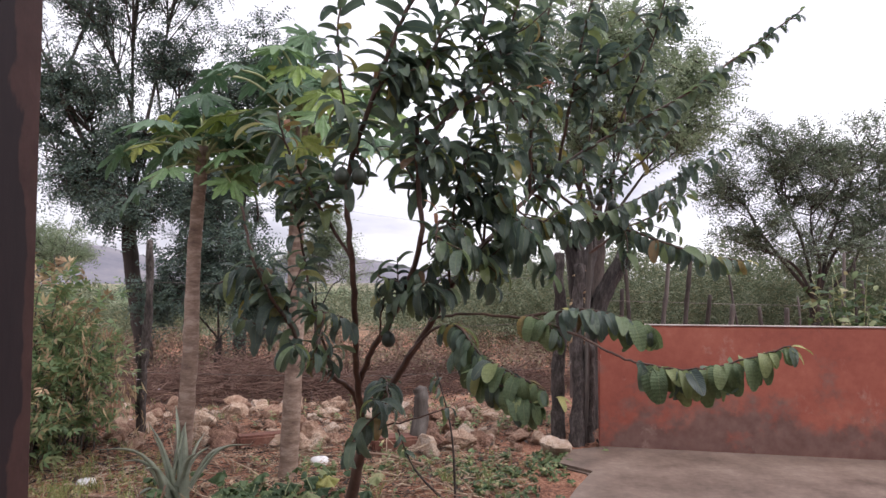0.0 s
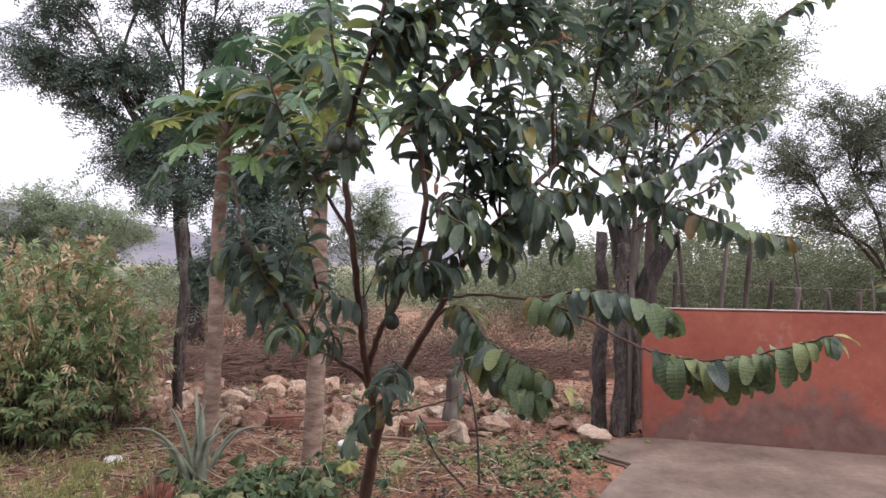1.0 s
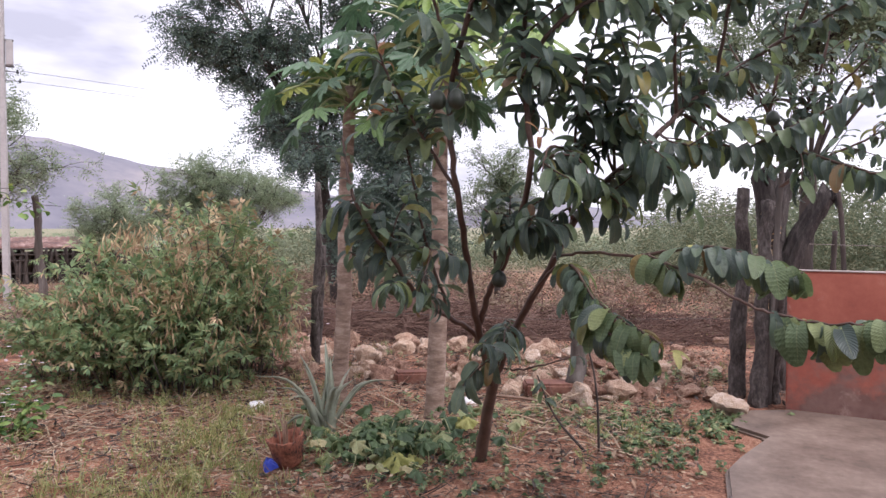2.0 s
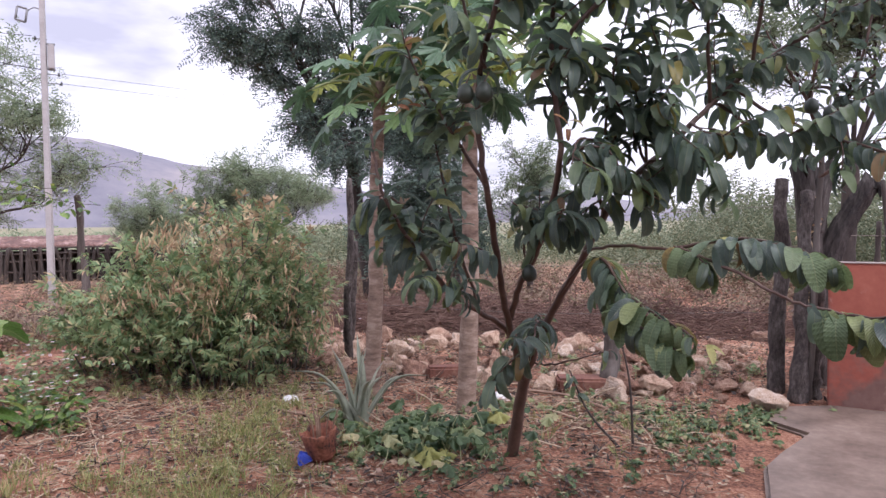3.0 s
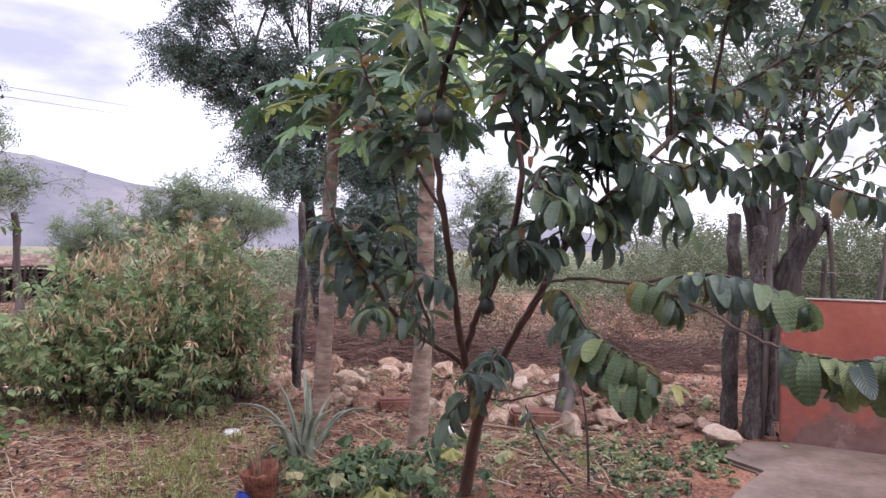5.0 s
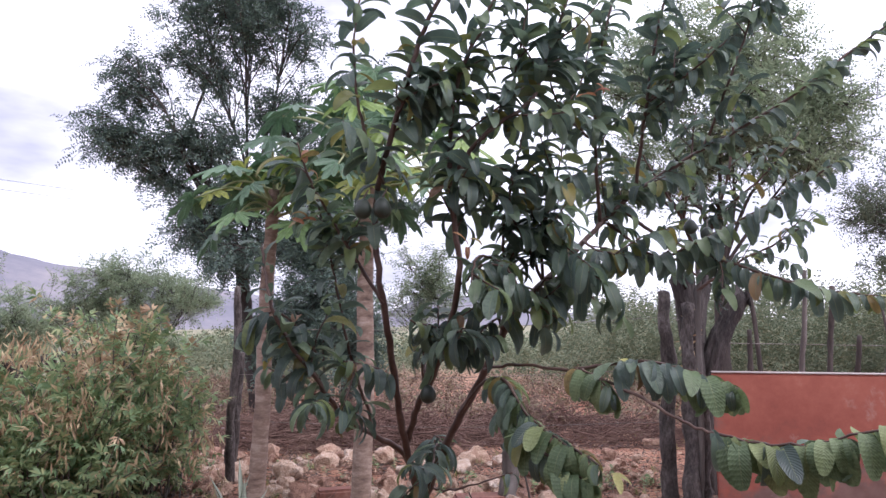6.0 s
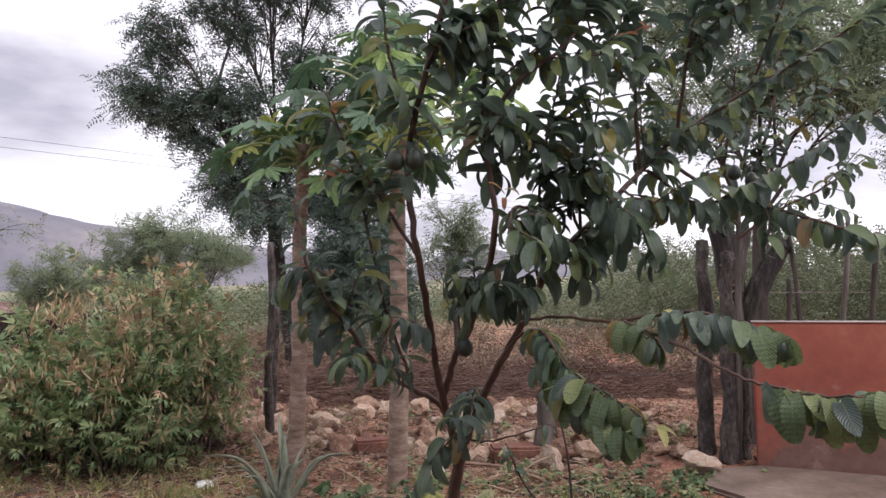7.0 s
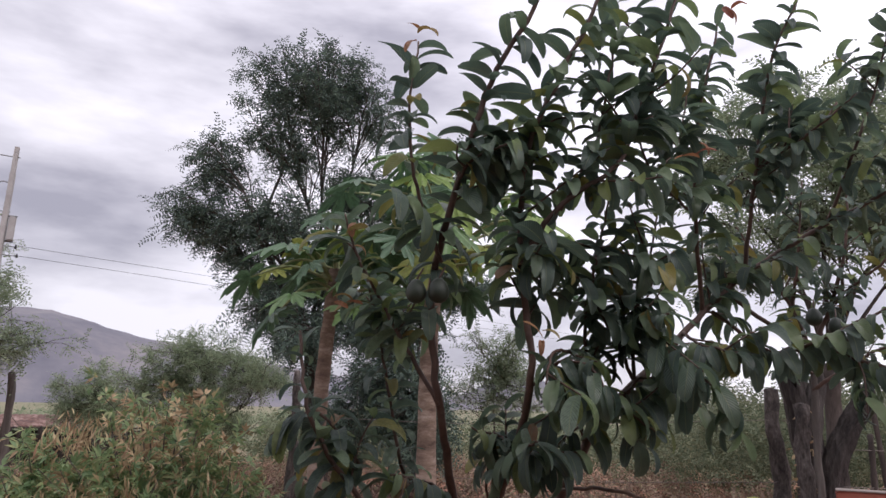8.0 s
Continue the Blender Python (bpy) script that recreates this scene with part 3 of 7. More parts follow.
def make_ground():
    a = np.concatenate([np.arange(-14, 14.01, 0.09)])
    far = np.array([15, 16.5, 19, 22, 27, 34, 45, 65, 100, 170, 300, 600, 1200, 2400, 4500])
    xs = np.concatenate([-far[::-1], a, far])
    b = np.arange(-3, 18.01, 0.09)
    ys = np.concatenate([-far[::-1] - 0.0, np.linspace(-13, -4, 6), b, far[3:]])
    X, Y = np.meshgrid(xs, ys, indexing="ij")
    Z = full_z(X, Y)
    v = np.stack([X, Y, Z], -1).reshape(-1, 3)
    nx, ny = X.shape
    i, j = np.meshgrid(np.arange(nx - 1), np.arange(ny - 1), indexing="ij")
    f = np.stack([i * ny + j, (i + 1) * ny + j, (i + 1) * ny + j + 1, i * ny + j + 1], -1).reshape(-1, 4)
    tagged(new("ground", mesh_np("ground", v, f, M_SOIL)), "bare reddish-brown soil yard with dry litter", "ground", kind="structure")


make_ground()


def prism(name, outline, z0, z1, mat, bevel=0.015):
    bm = bmesh.new()
    lo = [bm.verts.new((x, y, z0)) for x, y in outline]
    face = bm.faces.new(lo)
    up = bmesh.ops.extrude_face_region(bm, geom=[face])
    bmesh.ops.translate(bm, vec=(0, 0, z1 - z0), verts=[g for g in up["geom"] if isinstance(g, bmesh.types.BMVert)])
    bmesh.ops.recalc_face_normals(bm, faces=bm.faces[:])
    bmesh.ops.bevel(bm, geom=bm.edges[:], offset=bevel, segments=2, affect="EDGES")
    return bm_mesh(name, bm, mat)


tagged(new("patio", prism("patio", [(-3.2, -3.0), (7.0, -3.0), (7.0, 4.3), (3.35, 5.12), (1.31, 5.56), (1.02, 5.45), (0.82, 5.05), (1.04, 4.82), (0.86, 4.45), (0.74, 4.15), (0.62, 2.5), (0.5, 1.3), (-3.2, 1.2)], -0.25, 0.012, M_CONCRETE, 0.02)),
       "worn damp concrete patio slab", "patio", kind="structure")


def red_wall():
    a, b = np.array([1.29, 5.60]), np.array([7.0, 4.52])
    d = unit(b - a); nrm = np.array([-d[1], d[0]])
    th = 0.13
    o = [tuple(a), tuple(b), tuple(b + nrm * th), tuple(a + nrm * th)]
    t = thing("wall_patio", "low orange-red limewashed masonry wall, faded and stained", "wall", (a[0], a[1], 0), kind="structure")
    hang("wall_body", prism("wall_body", o, -0.2, 0.993, M_RED_WALL, 0.012), t)
    hang("wall_cap", prism("wall_cap", [tuple(np.array(q)) for q in o], 0.993, 1.0, M_WALL_CAP, 0.003), t, "bare cement strip along the wall's top")


red_wall()


def hill(name, label, dist, depth, seed, crest):
    """A far ridge behind the plain; crest: bearing (clockwise from +y) and height above the eye, in degrees."""
    az = np.radians(np.linspace(crest[0][0], crest[-1][0], 110)); ys = np.linspace(-1, 1, 26)
    cz = np.interp(np.degrees(az), [c[0] for c in crest], [c[1] for c in crest])
    k = np.array([0.1, 0.2, 0.4, 0.2, 0.1])
    cz = np.convolve(np.pad(cz, 2, "edge"), k, "valid")
    v = []
    for a, e in zip(az, cz):
        top = dist * math.tan(radians(e)) + 1.35
        for y in ys:
            g = noise.fractal(Vector((math.degrees(a) * 0.35 + seed, y * 2.2, seed)), 1.0, 2.0, 5)
            fall = math.cos(y * math.pi / 2) ** 1.2
            z = (top + 12) * fall * (1 + 0.13 * g * (1 - fall * 0.8)) - 12 + 1.6 * g
            r = dist + y * depth
            v.append((r * math.sin(a), r * math.cos(a), z))
    i, j = np.meshgrid(np.arange(109), np.arange(25), indexing="ij")
    f = np.stack([i * 26 + j, (i + 1) * 26 + j, (i + 1) * 26 + j + 1, i * 26 + j + 1], -1).reshape(-1, 4)
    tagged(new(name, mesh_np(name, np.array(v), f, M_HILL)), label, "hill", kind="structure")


hill("backdrop_hill", "distant hill with a flat shoulder, grey-violet from painted-in haze", 1700, 500, 2.0, [(-95, 0.5), (-80, 3.0), (-65, 5.2), (-53, 6.3), (-49, 6.65), (-46.5, 6.3), (-44.5, 5.8), (-42.7, 5.1), (-39.5, 4.5), (-35, 4.0), (-31, 3.2), (-27, 2.7), (-23, 1.9), (-18, 0.8), (-14, 0)])
hill("backdrop_ridge", "low far ridge with haze put into its colour", 1900, 300, 6.0, [(-20, 0.2), (-15, 1.2), (-12, 2.9), (-10.5, 2.9), (-8.5, 2.3), (-6, 1.9), (-3, 1.3), (2, 0.6), (8, 0.2)])


# ---- the veranda post beside the camera ----
def veranda_post():
    t = thing("veranda_post", "dark brown painted wooden veranda post, paint peeling", "post", (-0.484, 0.625, 0.012))
    bm = soft_box(0.134, 0.134, 2.54, 0.008)
    me = bm_mesh("shaft", bm, M_POST_PEEL)
    ob = hang("shaft", me, t); ob.matrix_parent_inverse = Matrix.Identity(4); ob.location = (0, 0, 1.27)
    bm = soft_box(0.18, 0.18, 0.1, 0.01)
    ob = hang("foot", bm_mesh("foot", bm, M_CONCRETE), t, "cement foot"); ob.matrix_parent_inverse = Matrix.Identity(4); ob.location = (0, 0, 0.05)


veranda_post()


def unseen_veranda():
    """Plain unseen veranda that closes the place behind and above the camera, shading the post."""
    tagged(new("wall_unseen", prism("wall_unseen", [(-4.0, -2.2), (7.0, -2.2), (7.0, -2.0), (-4.0, -2.0)], -0.1, 3.0, M_LIME, 0.02)), "plain whitewashed wall, unseen, added behind the camera", "wall", kind="structure")
    # Roof is added to block sky light; its white underside bounces some back.
    bm = soft_box(11.0, 2.9, 0.10, 0.02)
    ob = new("ceiling", bm_mesh("ceiling", bm, M_LIME)); ob.location = (1.5, -0.72, 2.60)
    tagged(ob, "plain unseen veranda roof, added to shade the post", "ceiling", kind="structure")


unseen_veranda()


# ---- guava trees ----
def arched_leaf(width, fold, turn, wave, n=8):
    """An oblong blunt leaf of length 1 that leaves its stem along x and arches downwards by turn radians."""
    s = np.linspace(0, 1, n + 1)
    th = -turn * s ** 0.9
    x = np.concatenate([[0], np.cumsum(0.5 * (np.cos(th[1:]) + np.cos(th[:-1])))]) / n
    z = np.concatenate([[0], np.cumsum(0.5 * (np.sin(th[1:]) + np.sin(th[:-1])))]) / n
    w = width * 0.5 * np.clip(np.sin(np.pi * np.clip(0.06 + 0.92 * s, 0, 1) ** 1.05), 0.03, 1) ** 0.5
    w[0], w[-1] = 0.02, 0.10 * width
    v, uv = [], []
    for k in range(n + 1):
        for q in (-1, 0, 1):
            lift = fold * abs(q) * w[k] + wave * q * math.sin(5 * s[k]) * w[k]
            v.append((x[k] - math.sin(th[k]) * lift, q * w[k], z[k] + math.cos(th[k]) * lift)); uv.append((s[k], 0.5 + 0.5 * q))
    f = [(3 * k + q, 3 * k + 3 + q, 3 * k + 4 + q, 3 * k + 1 + q) for k in range(n) for q in (0, 1)]
    return np.array(v), np.array(f), np.array(uv)


LEAF_SHAPES = [arched_leaf(0.34, 0.42, 1.30, 0.08), arched_leaf(0.31, 0.55, 1.70, -0.12), arched_leaf(0.36, 0.28, 0.95, 0.18), arched_leaf(0.32, 0.30, 2.0, 0.04)]


def ribbed_leaf(width, turn, wave, ribs=11, n=33):
    """A broad leaf of length 1 that hangs over, its blade corrugated between slanting side ribs."""
    s = np.linspace(0, 1, n + 1)
    th = -turn * np.minimum(s * 1.5, 1.0) ** 0.9
    x = np.concatenate([[0], np.cumsum(0.5 * (np.cos(th[1:]) + np.cos(th[:-1])))]) / n
    z = np.concatenate([[0], np.cumsum(0.5 * (np.sin(th[1:]) + np.sin(th[:-1])))]) / n
    w = width * 0.5 * np.clip(np.sin(np.pi * np.clip(0.05 + 0.92 * s, 0, 1)), 0.03, 1) ** 0.55
    w[0], w[-1] = 0.02, 0.08 * width
    v, uv = [], []
    for k in range(n + 1):
        for q in (-1, -0.5, 0, 0.5, 1):
            rib = 0.010 * math.cos(2 * math.pi * ribs * (s[k] - 0.16 * abs(q))) * min(1, 2.2 * abs(q)) * min(1, 6 * s[k])
            lift = 0.20 * abs(q) * w[k] + wave * q * math.sin(5 * s[k]) * w[k] + rib
            v.append((x[k] - math.sin(th[k]) * lift, q * w[k], z[k] + math.cos(th[k]) * lift)); uv.append((s[k], 0.5 + 0.5 * q))
    f = [(5 * k + q, 5 * k + 5 + q, 5 * k + 6 + q, 5 * k + 1 + q) for k in range(n) for q in range(4)]
    return np.array(v), np.array(f), np.array(uv)


LEAVES = [mesh_np("leaf", *s[:2], M_GUAVA, s[2]) for s in LEAF_SHAPES]
HANGING_SHAPES = [ribbed_leaf(0.42, 1.25, 0.06), ribbed_leaf(0.39, 1.45, -0.10), ribbed_leaf(0.44, 1.05, 0.14), ribbed_leaf(0.40, 1.65, 0.03)]
LIT_LEAVES = [mesh_np("ribbed_leaf", *s[:2], M_GUAVA_LIT, s[2]) for s in HANGING_SHAPES]
RED_LEAVES = [mesh_np("young_leaf", *s[:2], M_GUAVA_RED, s[2]) for s in LEAF_SHAPES]


def place_part(name, me, parent, m):
    ob = bpy.data.objects.new(name, me)
    scene.collection.objects.link(ob)
    ob.parent = parent
    ob.matrix_parent_inverse = Matrix.Translation(-parent.location)
    ob.matrix_basis = m
    return ob


def fruit(parent, c, s):
    bm = bmesh.new()
    bmesh.ops.create_uvsphere(bm, u_segments=14, v_segments=10, radius=1)
    for vv in bm.verts:
        z = vv.co.z
        vv.co.x *= (1 - 0.16 * z); vv.co.y *= (1 - 0.16 * z); vv.co.z *= 1.2
        vv.co *= 1 + 0.03 * noise.noise(vv.co * 3 + Vector(c))
    bmesh.ops.scale(bm, vec=(s, s, s), verts=bm.verts)
    bmesh.ops.translate(bm, vec=c, verts=bm.verts)
    f = hang("fruit", bm_mesh("fruit", bm, M_FRUIT, True), parent, "unripe dark green fruit")
    st = bend([(c[0], c[1], c[2] + s * 1.1), (c[0] + 0.005, c[1] + 0.01, c[2] + s * 1.6), (c[0] + 0.01, c[1] + 0.03, c[2] + s * 2.4)], 3)
    hang("stalk", mesh_np("stalk", *tube(st, 0.003, 6), M_GUAVA_BARK), f)


def guava(name, label, stems, seed, singles, tips, fruits, size=(0.085, 0.152), step=0.032, keep=None, pale=None, bark=None):
    """stems: kind, control points, radii at both ends, where leaves begin, side twigs, droop."""
    rng = np.random.default_rng(seed)
    base = stems[0][1][0]
    t = thing(name, label, "tree", (base[0], base[1], 0.0))
    P, A, N, S = [], [], [], []
    twigs = []

    def leaves_on(path, first, droop0):
        seg = np.linalg.norm(np.diff(path, axis=0), axis=1)
        total = seg.sum(); cum = np.concatenate([[0], np.cumsum(seg)])
        s = first * total
        turn = rng.uniform(0, np.pi)
        while s < total:
            p = np.array([np.interp(s, cum, path[:, c]) for c in range(3)])
            q = np.array([np.interp(min(s + 0.02, total), cum, path[:, c]) for c in range(3)])
            d = unit(q - p + 1e-6)
            h = unit(np.cross(d, [0.02, 0.01, 1.0]))
            w = np.cross(h, d)
            up = d[2]
            turn += np.pi / 2
            for sd in (1, -1):
                if rng.random() < 0.1:
                    continue
                ang = turn * (up > 0.6) + rng.normal(0, 0.25)
                side = (np.cos(ang) * h + np.sin(ang) * w) * sd
                tip = s / total
                upright = min(1.0, max(0.0, (up - 0.25) / 0.4))
                rise = (0.10 + 0.30 * rng.random()) * upright - (0.10 + 0.42 * droop0 * rng.random()) * (1 - upright)
                a = unit(side * 0.85 + d * (0.10 + 0.5 * tip ** 3) + np.array([0, 0, rise]) + rng.normal(0, 0.19 if droop0 < 1.25 else 0.10, 3))
                nn = unit(np.array([0, 0, 1.0]) + 0.25 * side + rng.normal(0, 0.24, 3))
                P.append(p + rng.normal(0, 0.003, 3)); A.append(a); N.append(nn)
                if droop0 >= 1.15:
                    A[-1] = unit(side * 0.62 + d * 0.32 + np.array([0, 0, rng.uniform(-0.55, -0.05)]) + rng.normal(0, 0.12, 3))
                S.append(rng.uniform(*size) * (1.0 - 0.45 * max(0, tip - 0.85) / 0.15) * (0.90 if droop0 >= 1.25 else 1.0 + 0.10 * upright))
            s += step * (1.0 if droop0 < 1.05 else 0.9 if droop0 < 1.25 else 0.43) * rng.uniform(0.75, 1.3)

    for kind, pts, r0, r1, start, n, droop in stems:
        path = bend(pts, 7)
        rad = np.linspace(r0, r1, len(path))
        hang(kind, mesh_np(kind, *tube(path + rng.normal(0, 0.0025, path.shape), rad, 9, rng, 0.05), bark if bark and kind == "trunk" else M_GUAVA_BARK), t)
        if kind == "trunk":
            continue
        leaves_on(path, start, droop)
        for _ in range(int(n * (0.9 if droop < 0.75 else 0.75 if droop < 1.0 else 0.4) + 0.5)):
            s = rng.uniform(start * 0.85, 0.74 if droop < 0.75 else 0.95)
            i = int(s * (len(path) - 1))
            d = unit(path[min(i + 1, len(path) - 1)] - path[max(i - 1, 0)])
            side = unit(np.cross(d, rng.normal(0, 1, 3)))
            ln = rng.uniform(0.14, 0.36) * (0.8 if r0 < 0.012 else 1.0)
            nd = unit(d * 0.5 + side * 0.85 + np.array([0, 0, 0.3 if droop < 1.05 else -0.25]))
            a = path[i]; b = a + nd * ln * 0.5; c = a + nd * ln + np.array([0, 0, -0.08 * ln])
            tp = bend([a, b + rng.normal(0, 0.012, 3), c], 5)
            twigs.append(tube(tp, np.linspace(0.0042, 0.0022, len(tp)), 6))
            leaves_on(tp, 0.2, droop)
    if twigs:
        hang("twig_growth", mesh_np("twig_growth", *joined(twigs), M_GUAVA_BARK), t, kind="stuff")
    P, A, N, S = np.array(P), np.array(A), np.array(N), np.array(S)
    which = rng.integers(0, 4, len(P))
    single = np.zeros(len(P), bool)
    cand = np.where(keep(P))[0] if keep else np.arange(len(P))
    rng.shuffle(cand)
    single[cand[:singles]] = True
    # Leaves picked by pale get the leaf colour with light painted in.
    light = pale(P) if pale else np.zeros(len(P), bool)
    for i in np.where(single)[0]:
        place_part("ribbed_leaf" if light[i] else "leaf", (LIT_LEAVES if light[i] else LEAVES)[which[i]], t, leaf_matrix(P[i], A[i], N[i], S[i]))
    rest = [scatter(LEAF_SHAPES[k], P[m], A[m], N[m], S[m]) for k in range(4) for m in [(which == k) & ~single]]
    v, f = joined([(r[0], r[1]) for r in rest])
    hang("foliage", mesh_np("foliage", v, f, M_GUAVA, np.vstack([r[2] for r in rest])), t, kind="stuff")
    for c in tips:
        for j in range(3):
            a = unit(rng.normal(0, 1, 3) + np.array([0, -0.2, 0.3]))
            place_part("young_leaf", RED_LEAVES[j], t, leaf_matrix(np.array(c) + rng.normal(0, 0.012, 3), a, unit(np.array([0, 0, 1.0]) + rng.normal(0, 0.4, 3)), rng.uniform(0.05, 0.085)))
    for c, s in fruits:
        fruit(t, c, s)
    return t


